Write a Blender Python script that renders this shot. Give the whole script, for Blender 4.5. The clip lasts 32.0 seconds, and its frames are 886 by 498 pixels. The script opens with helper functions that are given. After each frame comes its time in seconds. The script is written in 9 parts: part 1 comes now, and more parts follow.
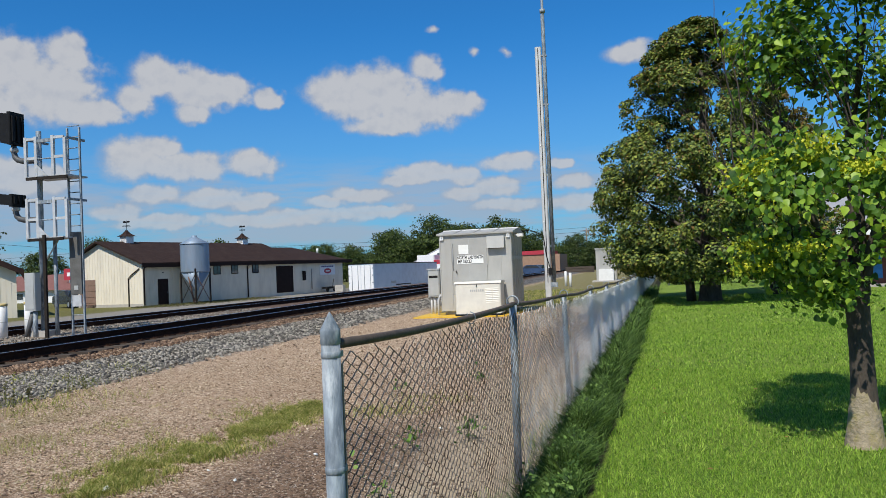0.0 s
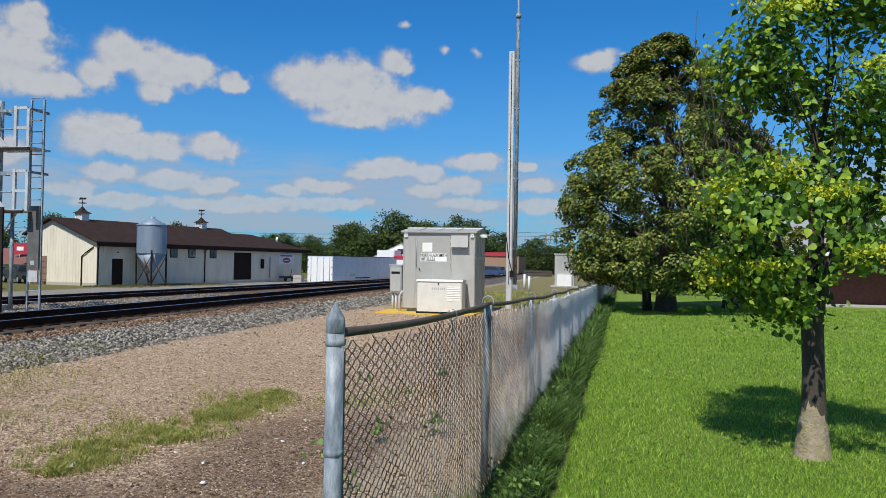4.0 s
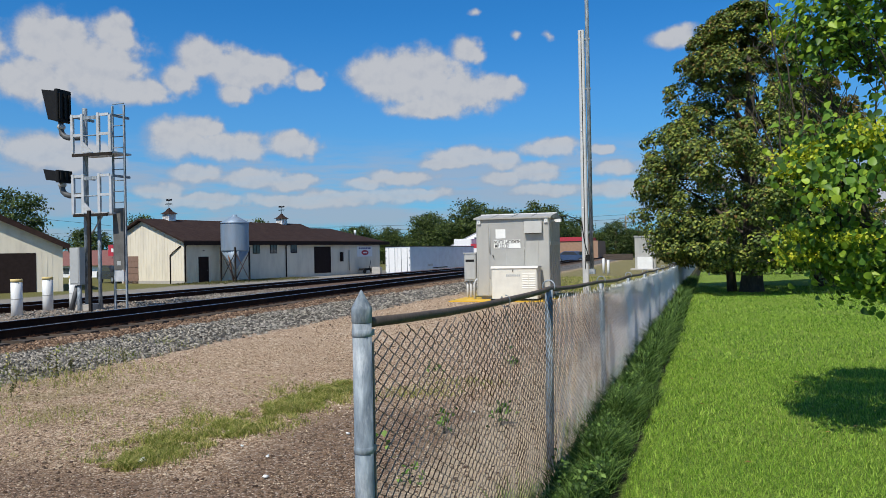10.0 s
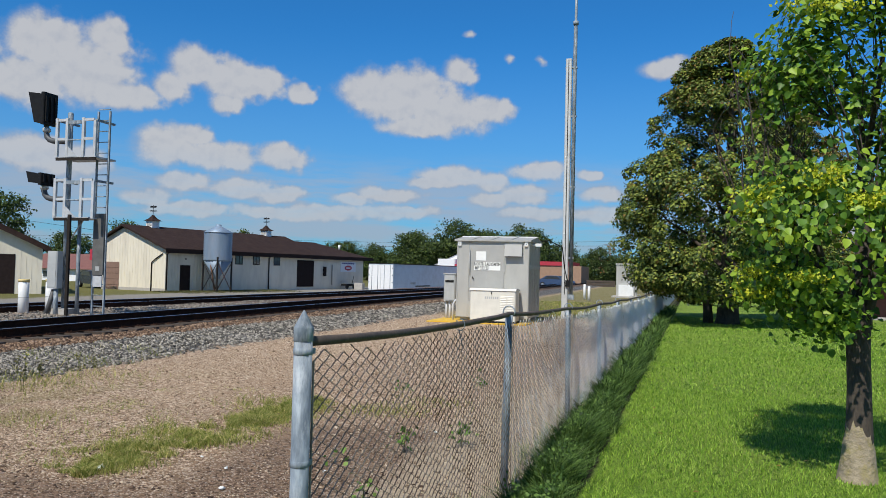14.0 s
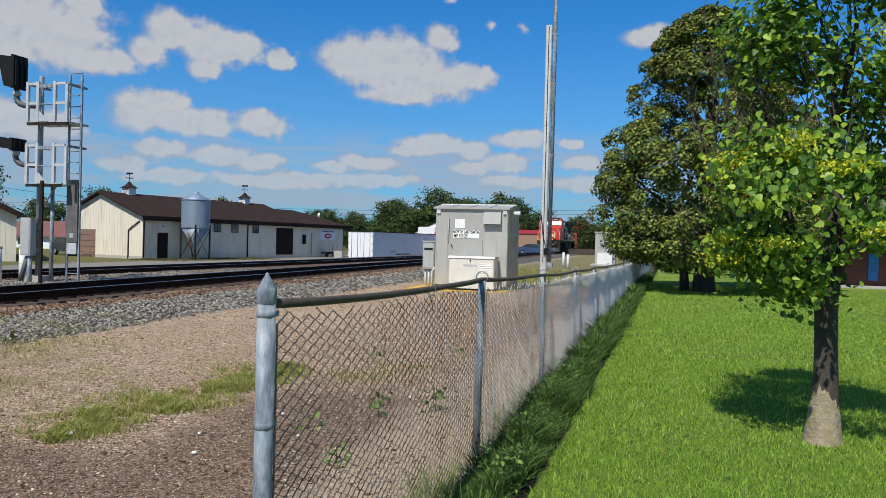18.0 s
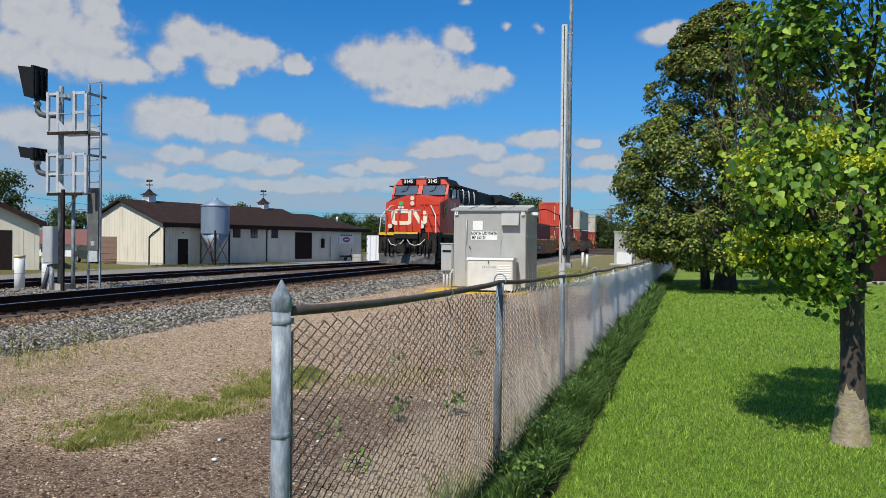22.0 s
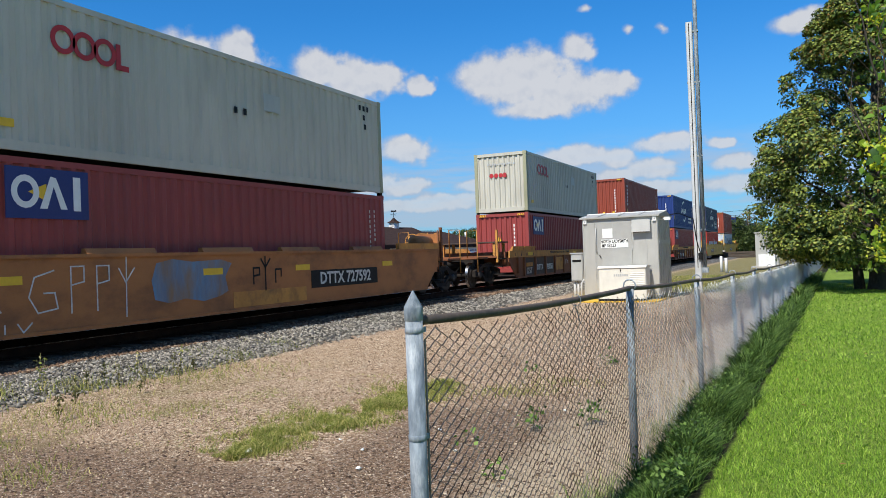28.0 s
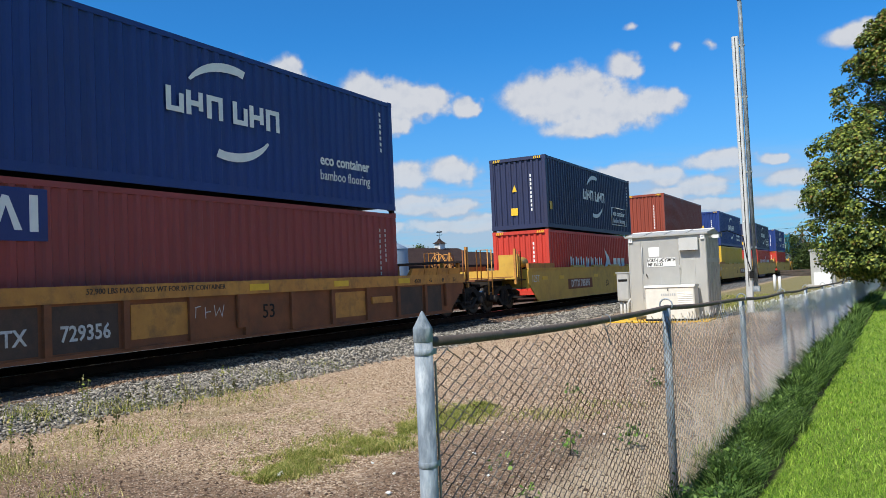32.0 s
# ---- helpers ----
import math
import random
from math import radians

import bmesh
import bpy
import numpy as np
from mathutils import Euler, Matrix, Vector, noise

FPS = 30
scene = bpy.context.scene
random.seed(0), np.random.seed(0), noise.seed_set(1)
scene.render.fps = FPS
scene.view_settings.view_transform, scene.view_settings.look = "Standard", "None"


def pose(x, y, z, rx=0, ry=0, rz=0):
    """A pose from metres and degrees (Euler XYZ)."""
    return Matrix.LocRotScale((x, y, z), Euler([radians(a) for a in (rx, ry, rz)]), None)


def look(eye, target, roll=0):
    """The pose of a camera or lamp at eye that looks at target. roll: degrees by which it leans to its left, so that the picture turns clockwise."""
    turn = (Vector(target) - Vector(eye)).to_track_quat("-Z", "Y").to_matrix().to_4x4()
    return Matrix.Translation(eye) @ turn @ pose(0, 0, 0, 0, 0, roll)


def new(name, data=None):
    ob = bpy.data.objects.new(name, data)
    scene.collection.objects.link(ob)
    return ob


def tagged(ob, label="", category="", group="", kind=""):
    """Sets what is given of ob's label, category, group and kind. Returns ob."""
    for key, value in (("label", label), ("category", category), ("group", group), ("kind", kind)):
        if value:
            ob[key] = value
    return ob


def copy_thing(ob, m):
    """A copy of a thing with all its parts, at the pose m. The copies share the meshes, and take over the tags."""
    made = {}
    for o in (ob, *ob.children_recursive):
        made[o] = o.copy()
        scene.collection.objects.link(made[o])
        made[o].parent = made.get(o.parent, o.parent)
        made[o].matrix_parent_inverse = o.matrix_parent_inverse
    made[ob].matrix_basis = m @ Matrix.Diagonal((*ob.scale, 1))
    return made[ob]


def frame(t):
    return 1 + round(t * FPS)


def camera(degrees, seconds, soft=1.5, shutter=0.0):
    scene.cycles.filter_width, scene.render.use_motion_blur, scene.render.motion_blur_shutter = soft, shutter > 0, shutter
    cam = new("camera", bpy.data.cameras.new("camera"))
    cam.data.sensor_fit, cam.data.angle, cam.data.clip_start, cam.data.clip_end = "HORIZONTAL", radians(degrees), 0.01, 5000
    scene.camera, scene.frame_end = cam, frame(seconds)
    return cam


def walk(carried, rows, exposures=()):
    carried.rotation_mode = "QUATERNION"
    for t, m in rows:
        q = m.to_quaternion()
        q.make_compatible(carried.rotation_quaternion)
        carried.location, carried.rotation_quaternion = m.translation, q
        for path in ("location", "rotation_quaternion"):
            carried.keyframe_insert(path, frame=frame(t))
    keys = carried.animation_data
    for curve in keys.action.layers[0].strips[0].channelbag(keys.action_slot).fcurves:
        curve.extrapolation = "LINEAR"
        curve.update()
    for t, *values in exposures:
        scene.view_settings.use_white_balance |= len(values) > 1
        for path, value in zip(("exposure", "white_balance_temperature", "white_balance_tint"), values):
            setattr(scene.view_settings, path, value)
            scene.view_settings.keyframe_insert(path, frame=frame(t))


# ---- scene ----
cam = camera(59.3, 32.0, soft=0.8)
PATH = [
    (0, (-0.082, 0.145, 1.627), (-0.575, 2.083, 1.673), -2.4),
    (0.5, (-0.087, 0.106, 1.625), (-0.463, 2.07, 1.668), -2.5),
    (1, (-0.127, 0.081, 1.627), (-0.502, 2.045, 1.669), -1.7),
    (1.5, (-0.165, 0.061, 1.637), (-0.542, 2.025, 1.681), -0.8),
    (2, (-0.183, 0.024, 1.634), (-0.568, 1.986, 1.678), -0.1),
    (2.5, (-0.195, -0.001, 1.633), (-0.582, 1.961, 1.676), 0.3),
    (3, (-0.199, -0.018, 1.632), (-0.586, 1.943, 1.672), 0.5),
    (3.5, (-0.202, -0.031, 1.632), (-0.589, 1.931, 1.669), 0.8),
    (5.5, (-0.214, 0.018, 1.632), (-0.608, 1.978, 1.676), 1.0),
    (6, (-0.173, 0.119, 1.619), (-0.565, 2.08, 1.659), 0.8),
    (6.5, (-0.119, 0.209, 1.613), (-0.521, 2.168, 1.642), 0.9),
    (7, (-0.108, 0.228, 1.61), (-0.538, 2.181, 1.628), 0.9),
    (7.5, (-0.132, 0.191, 1.616), (-0.593, 2.137, 1.624), 0.4),
    (8, (-0.14, 0.191, 1.615), (-0.628, 2.131, 1.619), -0.4),
    (8.5, (-0.146, 0.183, 1.615), (-0.664, 2.115, 1.615), -0.8),
    (9, (-0.136, 0.163, 1.615), (-0.684, 2.087, 1.613), -1.0),
    (9.5, (-0.117, 0.187, 1.619), (-0.689, 2.103, 1.617), -1.2),
    (10, (-0.089, 0.202, 1.612), (-0.675, 2.114, 1.62), -1.1),
    (10.5, (-0.043, 0.126, 1.618), (-0.64, 2.034, 1.647), -0.7),
    (11, (0.014, 0.083, 1.618), (-0.592, 1.988, 1.65), -0.1),
    (11.5, (0.056, 0.111, 1.626), (-0.55, 2.017, 1.659), 0.5),
    (12, (0.078, 0.125, 1.631), (-0.512, 2.035, 1.668), 1.2),
    (12.5, (0.089, 0.111, 1.635), (-0.487, 2.026, 1.678), 1.6),
    (13, (0.081, 0.122, 1.636), (-0.477, 2.041, 1.688), 1.7),
    (13.5, (0.088, 0.12, 1.636), (-0.468, 2.041, 1.69), 1.7),
    (14, (0.097, 0.119, 1.638), (-0.453, 2.041, 1.695), 1.4),
    (14.5, (0.098, 0.116, 1.636), (-0.444, 2.04, 1.697), 1.5),
    (16.5, (0.116, 0.13, 1.625), (-0.411, 2.058, 1.674), 1.4),
    (17, (0.14, 0.148, 1.615), (-0.381, 2.079, 1.637), 1.5),
    (17.5, (0.131, 0.167, 1.618), (-0.377, 2.101, 1.608), 1.6),
    (18, (0.148, 0.148, 1.618), (-0.352, 2.084, 1.595), 1.5),
    (18.5, (0.135, 0.172, 1.618), (-0.358, 2.11, 1.59), 1.4),
    (19, (0.142, 0.161, 1.623), (-0.346, 2.1, 1.594), 1.4),
    (19.5, (0.136, 0.156, 1.622), (-0.35, 2.096, 1.591), 1.3),
    (20, (0.133, 0.167, 1.623), (-0.363, 2.105, 1.592), 1.2),
    (20.5, (0.132, 0.172, 1.622), (-0.379, 2.106, 1.59), 1.0),
    (21, (0.15, 0.17, 1.62), (-0.373, 2.1, 1.587), 0.9),
    (21.5, (0.141, 0.188, 1.627), (-0.393, 2.115, 1.6), 0.8),
    (22, (0.145, 0.194, 1.626), (-0.401, 2.118, 1.607), 0.6),
    (22.5, (0.159, 0.187, 1.628), (-0.415, 2.103, 1.622), 0.3),
    (23, (0.15, 0.216, 1.624), (-0.449, 2.124, 1.623), -0.1),
    (23.5, (0.147, 0.216, 1.621), (-0.501, 2.109, 1.626), -0.4),
    (24, (0.148, 0.216, 1.621), (-0.54, 2.094, 1.623), -0.8),
    (24.5, (0.149, 0.225, 1.616), (-0.57, 2.091, 1.609), -1.3),
    (25, (0.138, 0.243, 1.613), (-0.586, 2.107, 1.598), -1.4),
    (25.5, (0.13, 0.26, 1.613), (-0.597, 2.123, 1.602), -1.1),
    (27.5, (0.197, 0.169, 1.607), (-0.634, 1.989, 1.616), -1.9),
    (28, (0.202, 0.1, 1.609), (-0.654, 1.908, 1.629), -2.1),
    (28.5, (0.187, 0.11, 1.607), (-0.686, 1.909, 1.639), -2.2),
    (29, (0.226, 0.174, 1.608), (-0.673, 1.96, 1.65), -2.3),
    (29.5, (0.268, 0.214, 1.602), (-0.658, 1.985, 1.653), -2.8),
    (30, (0.269, 0.239, 1.604), (-0.67, 2.004, 1.663), -2.8),
    (30.5, (0.25, 0.258, 1.599), (-0.693, 2.02, 1.669), -2.6),
    (31, (0.258, 0.244, 1.599), (-0.688, 2.004, 1.673), -2.2),
    (31.5, (0.275, 0.226, 1.601), (-0.683, 1.979, 1.678), -2.3),
    (32, (0.274, 0.253, 1.597), (-0.687, 2.005, 1.675), -2.5),
]
walk(cam, [(t, look(e, a, r)) for t, e, a, r in PATH], [(0, 0.0), (23.0, 0.0), (24, 0.30), (25, 0.40), (25.5, 0.40), (28, 0.30), (30, 0.24), (31, 0.28), (32, 0.34)])

# ---- light ----
SUN_TO = Vector((-0.13, -0.78, 1.0)).normalized()
SUN_EL = math.asin(SUN_TO.z)
SUN_AZ = math.atan2(SUN_TO.x, SUN_TO.y)


def make_world():
    w = bpy.data.worlds.new("sky")
    w.use_nodes = True
    scene.world = w
    nt = w.node_tree
    nt.nodes.clear()
    N, L = nt.nodes.new, nt.links.new
    out, bg = N("ShaderNodeOutputWorld"), N("ShaderNodeBackground")
    sky = N("ShaderNodeTexSky")
    sky.sky_type, sky.sun_disc = "NISHITA", False
    sky.sun_elevation, sky.sun_rotation = SUN_EL, SUN_AZ
    sky.air_density, sky.dust_density, sky.ozone_density = 1.0, 0.4, 2.2
    bg.inputs["Strength"].default_value = SKY_STRENGTH
    tint = N("ShaderNodeMix")
    tint.data_type, tint.blend_type = "RGBA", "MULTIPLY"
    tint.inputs["Factor"].default_value = 1.0
    tint.inputs["B"].default_value = (0.29, 1.22, 2.05, 1)
    L(sky.outputs[0], tint.inputs["A"])
    # direction -> azimuth (to the right of +Y) and elevation, in degrees
    tc, sep = N("ShaderNodeTexCoord"), N("ShaderNodeSeparateXYZ")
    L(tc.outputs["Generated"], sep.inputs[0])

    def math_(op, a, b=None):
        n = N("ShaderNodeMath")
        n.operation = op
        for i, v in enumerate((a, b)):
            if v is None:
                continue
            if isinstance(v, (int, float)):
                n.inputs[i].default_value = v
            else:
                L(v, n.inputs[i])
        return n.outputs[0]

    az = math_("DEGREES", math_("ARCTAN2", sep.outputs["X"], sep.outputs["Y"]))
    el = math_("DEGREES", math_("ARCSINE", sep.outputs["Z"]))
    comb = N("ShaderNodeCombineXYZ")
    L(az, comb.inputs[0]), L(el, comb.inputs[1])
    # billowing edges: coarse shifts of the coordinates, then fine billows added to the distance
    def noise_(vec, scale, detail, rough):
        n = N("ShaderNodeTexNoise")
        n.inputs["Scale"].default_value, n.inputs["Detail"].default_value, n.inputs["Roughness"].default_value = scale, detail, rough
        L(vec, n.inputs["Vector"])
        return n

    def vec_(op, a, b):
        n = N("ShaderNodeVectorMath")
        n.operation = op
        L(a, n.inputs[0])
        if isinstance(b, tuple):
            n.inputs[1].default_value = b
        else:
            L(b, n.inputs[1])
        return n.outputs[0]

    def range_(v, lo, hi, top=1.0, smooth=True):
        r = N("ShaderNodeMapRange")
        r.interpolation_type = "SMOOTHSTEP" if smooth else "LINEAR"
        L(v, r.inputs["Value"])
        r.inputs["From Min"].default_value, r.inputs["From Max"].default_value = lo, hi
        r.inputs["To Max"].default_value = top
        return r.outputs[0]

    def mixc(f, a, b):
        x = N("ShaderNodeMix")
        x.data_type = "RGBA"
        L(f, x.inputs["Factor"])
        for key, c in (("A", a), ("B", b)):
            if isinstance(c, tuple):
                x.inputs[key].default_value = (*c, 1)
            else:
                L(c, x.inputs[key])
        return x.outputs["Result"]

    here = comb.outputs[0]
    shift = vec_("SUBTRACT", noise_(here, 0.40, 3, 0.55).outputs["Color"], (0.5, 0.5, 0.5))
    moved = vec_("ADD", here, vec_("MULTIPLY", shift, (2.2, 1.2, 0)))
    best = None
    for a, e, ra, re in CLOUDS + WISPS:
        ln = N("ShaderNodeVectorMath")
        ln.operation = "LENGTH"
        L(vec_("MULTIPLY", vec_("SUBTRACT", moved, (a, e, 0)), (1 / ra, 1 / re, 0)), ln.inputs[0])
        if (a, e, ra, re) in WISPS:
            best = math_("MINIMUM", best, math_("ADD", ln.outputs["Value"], 0.62))
        elif best is None:
            best = ln.outputs["Value"]
        else:
            n = N("ShaderNodeMath")
            n.operation = "SMOOTH_MIN"
            L(best, n.inputs[0]), L(ln.outputs["Value"], n.inputs[1])
            n.inputs[2].default_value = 0.22
            best = n.outputs[0]
    billow = noise_(here, 0.80, 6, 0.55).outputs["Fac"]
    billow_up = noise_(vec_("ADD", here, (-0.2, 0.45, 0)), 0.80, 6, 0.55).outputs["Fac"]
    depth = math_("ADD", best, math_("MULTIPLY", math_("SUBTRACT", billow, 0.5), 0.85))
    dens = range_(depth, 1.13, 0.62)
    # the rest of the sky: unseen scattered clouds overhead, far to the sides and behind, added to whiten the fill light
    rest = range_(noise_(here, 0.07, 6, 0.5).outputs["Fac"], 0.51, 0.61, 1.0)
    away = math_("MAXIMUM", range_(math_("ABSOLUTE", math_("ADD", az, 16.0)), 42, 52), range_(el, 24, 32))
    dens = math_("MAXIMUM", dens, math_("MULTIPLY", rest, away))
    # thin layers low over the horizon
    sheet = noise_(vec_("MULTIPLY", here, (0.10, 0.62, 0)), 1.0, 6, 0.6).outputs["Fac"]
    low = math_("MULTIPLY", range_(el, 9.0, 5.2), range_(el, 0.6, 2.0))
    thin = math_("MULTIPLY", range_(sheet, 0.34, 0.60, 0.72), low)
    # lit tops, greyer undersides and hollows
    lit = math_("ADD", math_("MULTIPLY", math_("SUBTRACT", billow_up, billow), 1.0), range_(depth, 1.10, 0.55, 0.92))
    k = CLOUD_LIGHT
    white = mixc(range_(lit, 0.10, 0.95, 1.0, False), (0.66 * k, 0.73 * k, 0.88 * k), (1.05 * k, 1.06 * k, 1.09 * k))
    haze = range_(el, 18.0, 0.0, 0.42)
    clear = mixc(haze, tint.outputs["Result"], (0.50 * k, 0.76 * k, 1.05 * k))
    clear = mixc(thin, clear, (0.70 * k, 0.80 * k, 0.98 * k))
    low_fade = N("ShaderNodeMapRange")
    L(el, low_fade.inputs["Value"])
    for key, v in (("From Min", 3.5), ("From Max", 8.5), ("To Min", 0.58), ("To Max", 0.92)):
        low_fade.inputs[key].default_value = v
    L(mixc(math_("MULTIPLY", dens, low_fade.outputs[0]), clear, white), bg.inputs["Color"]), L(bg.outputs[0], out.inputs[0])


SKY_STRENGTH, CLOUD_LIGHT = 0.061, 8.5
# clouds: azimuth, elevation, half width, half height (degrees)
HIGH_CLOUDS = [
    (-49.4, 13.3, 3.8, 2.1), (-53.0, 12.3, 2.8, 1.5), (-49.5, 7.6, 4.2, 1.2), (-53.6, 8.2, 2.8, 1.1),
    (-43.44, 14.16, 3.14, 2.1), (-40.79, 12.64, 3.59, 2.33), (-44.77, 11.59, 2.69, 1.63), (-39.54, 15.07, 1.8, 1.4), (-38.37, 11.35, 2.69, 1.16),
    (-33.94, 13.67, 2.47, 1.49), (-31.29, 12.86, 2.69, 1.77), (-29.33, 13.13, 2.02, 1.16), (-31.7, 11.31, 1.57, 0.84), (-35.64, 12.26, 1.44, 1.3),
    (-26.64, 12.63, 1.17, 0.84), (-19.19, 12.71, 4.49, 2.33), (-21.25, 12.9, 3.14, 1.86), (-15.0, 14.43, 1.71, 1.16), (-15.89, 11.48, 4.04, 1.63),
    (-12.55, 11.81, 2.02, 1.02), (-17.57, 10.5, 3.59, 0.84), (-35.52, 8.17, 2.69, 1.58), (-27.84, 7.95, 2.25, 1.16), (-34.02, 9.1, 1.8, 0.75),
    (-0.21, 14.55, 2.02, 0.84),]
WISPS = [(1.71, 14.82, 1.1, 0.5), (-14.46, 17.0, 1.2, 0.62), (-11.45, 15.49, 1.0, 0.8), (-9.03, 15.2, 1.2, 0.75)]
LOW_CLOUDS = [
    (-32.14, 7.8, 3.14, 1.21), (-44.2, 7.18, 2.69, 1.4), (-41.9, 6.92, 2.69, 1.3), (-37.04, 4.59, 2.02, 0.75), (-34.45, 5.79, 2.25, 0.84),
    (-30.64, 5.52, 2.69, 0.93), (-27.88, 5.26, 2.25, 0.7), (-22.62, 5.04, 2.02, 0.56), (-20.14, 5.52, 2.69, 0.65), (-15.13, 7.01, 3.14, 0.84),
    (-12.64, 6.75, 1.8, 0.75), (-16.8, 6.42, 2.25, 0.47), (-10.17, 5.75, 2.25, 0.84), (-12.66, 5.4, 1.8, 0.65), (-8.91, 7.47, 2.69, 0.75),
    (-5.46, 7.34, 1.12, 0.47), (-4.48, 5.89, 1.8, 0.65), (-9.37, 4.41, 3.14, 0.56), (-25.09, 4.03, 4.04, 0.65), (-19.34, 4.19, 4.04, 0.65),
    (-34.11, 3.84, 3.59, 0.65), (-4.11, 4.26, 2.69, 0.84), (-28.7, 4.04, 3.14, 0.56),
]
CLOUDS = HIGH_CLOUDS + LOW_CLOUDS
make_world()
sun = new("sun", bpy.data.lights.new("sun", "SUN"))
sun.data.energy, sun.data.angle, sun.data.color = 4.9, radians(0.53), (1.0, 0.94, 0.84)
sun.matrix_world = look(SUN_TO * 60, (0, 0, 0))


# ---- building kit ----
MATS = {}


def mat(name, a, b=None, scale=8.0, rough=0.7, metal=0.0, bump=0.15, fine=60.0, dirt=None, dirt_scale=1.2, dirt_amt=0.35,
        vary=0.0, spec=0.4, streak=(1, 1, 1), coords="Object", trans=0.0):
    """A procedural surface: colour a with patches of b, fine grain in the relief, large stains of dirt, a shade of its own for each piece."""
    if name in MATS:
        return MATS[name]
    m = bpy.data.materials.new(name)
    m.use_nodes = True
    nt = m.node_tree
    N, L = nt.nodes.new, nt.links.new
    bs = nt.nodes["Principled BSDF"]
    tc, mp = N("ShaderNodeTexCoord"), N("ShaderNodeMapping")
    L(tc.outputs[coords], mp.inputs[0])
    mp.inputs["Scale"].default_value = streak
    b = b or tuple(c * 0.72 for c in a)

    def tex(sc, det=5.0, ro=0.6):
        n = N("ShaderNodeTexNoise")
        n.inputs["Scale"].default_value, n.inputs["Detail"].default_value = sc, det
        n.inputs["Roughness"].default_value = ro
        L(mp.outputs[0], n.inputs["Vector"])
        return n.outputs["Fac"]

    def ramp(v, lo, hi, top=1.0):
        r = N("ShaderNodeMapRange")
        L(v, r.inputs["Value"])
        r.inputs["From Min"].default_value, r.inputs["From Max"].default_value = lo, hi
        r.inputs["To Max"].default_value = top
        return r.outputs[0]

    def mixc(f, c1, c2):
        x = N("ShaderNodeMix")
        x.data_type = "RGBA"
        L(f, x.inputs["Factor"])
        for key, c in (("A", c1), ("B", c2)):
            if isinstance(c, tuple):
                x.inputs[key].default_value = (*c, 1)
            else:
                L(c, x.inputs[key])
        return x.outputs["Result"]

    col = mixc(ramp(tex(scale), 0.35, 0.65), a, b)
    if dirt:
        col = mixc(ramp(tex(dirt_scale, 8.0, 0.68), 0.48, 0.72, dirt_amt), col, dirt)
    if vary:
        oi, hsv = N("ShaderNodeObjectInfo"), N("ShaderNodeHueSaturation")
        L(ramp(oi.outputs["Random"], 0, 1, 1), hsv.inputs["Value"])
        r = hsv.inputs["Value"].links[0].from_node
        r.inputs["To Min"].default_value, r.inputs["To Max"].default_value = 1 - vary, 1 + vary
        L(col, hsv.inputs["Color"])
        col = hsv.outputs[0]
    L(col, bs.inputs["Base Color"])
    grain = tex(fine, 4.0)
    if bump:
        bp = N("ShaderNodeBump")
        bp.inputs["Strength"].default_value, bp.inputs["Distance"].default_value = bump, 0.02
        L(grain, bp.inputs["Height"])
        L(bp.outputs[0], bs.inputs["Normal"])
    rr = ramp(grain, 0.3, 0.7)
    rn = rr.node
    rn.inputs["To Min"].default_value, rn.inputs["To Max"].default_value = max(0.03, rough - 0.12), min(1, rough + 0.12)
    L(rr, bs.inputs["Roughness"])
    bs.inputs["Metallic"].default_value = metal
    bs.inputs["Specular IOR Level"].default_value = spec
    if trans:
        bs.inputs["Transmission Weight"].default_value = trans
    MATS[name] = m
    return m


def glow(name, color, strength):
    m = bpy.data.materials.new(name)
    m.use_nodes = True
    bs = m.node_tree.nodes["Principled BSDF"]
    bs.inputs["Base Color"].default_value = (*color, 1)
    bs.inputs["Emission Color"].default_value = (*color, 1)
    bs.inputs["Emission Strength"].default_value = strength
    return m


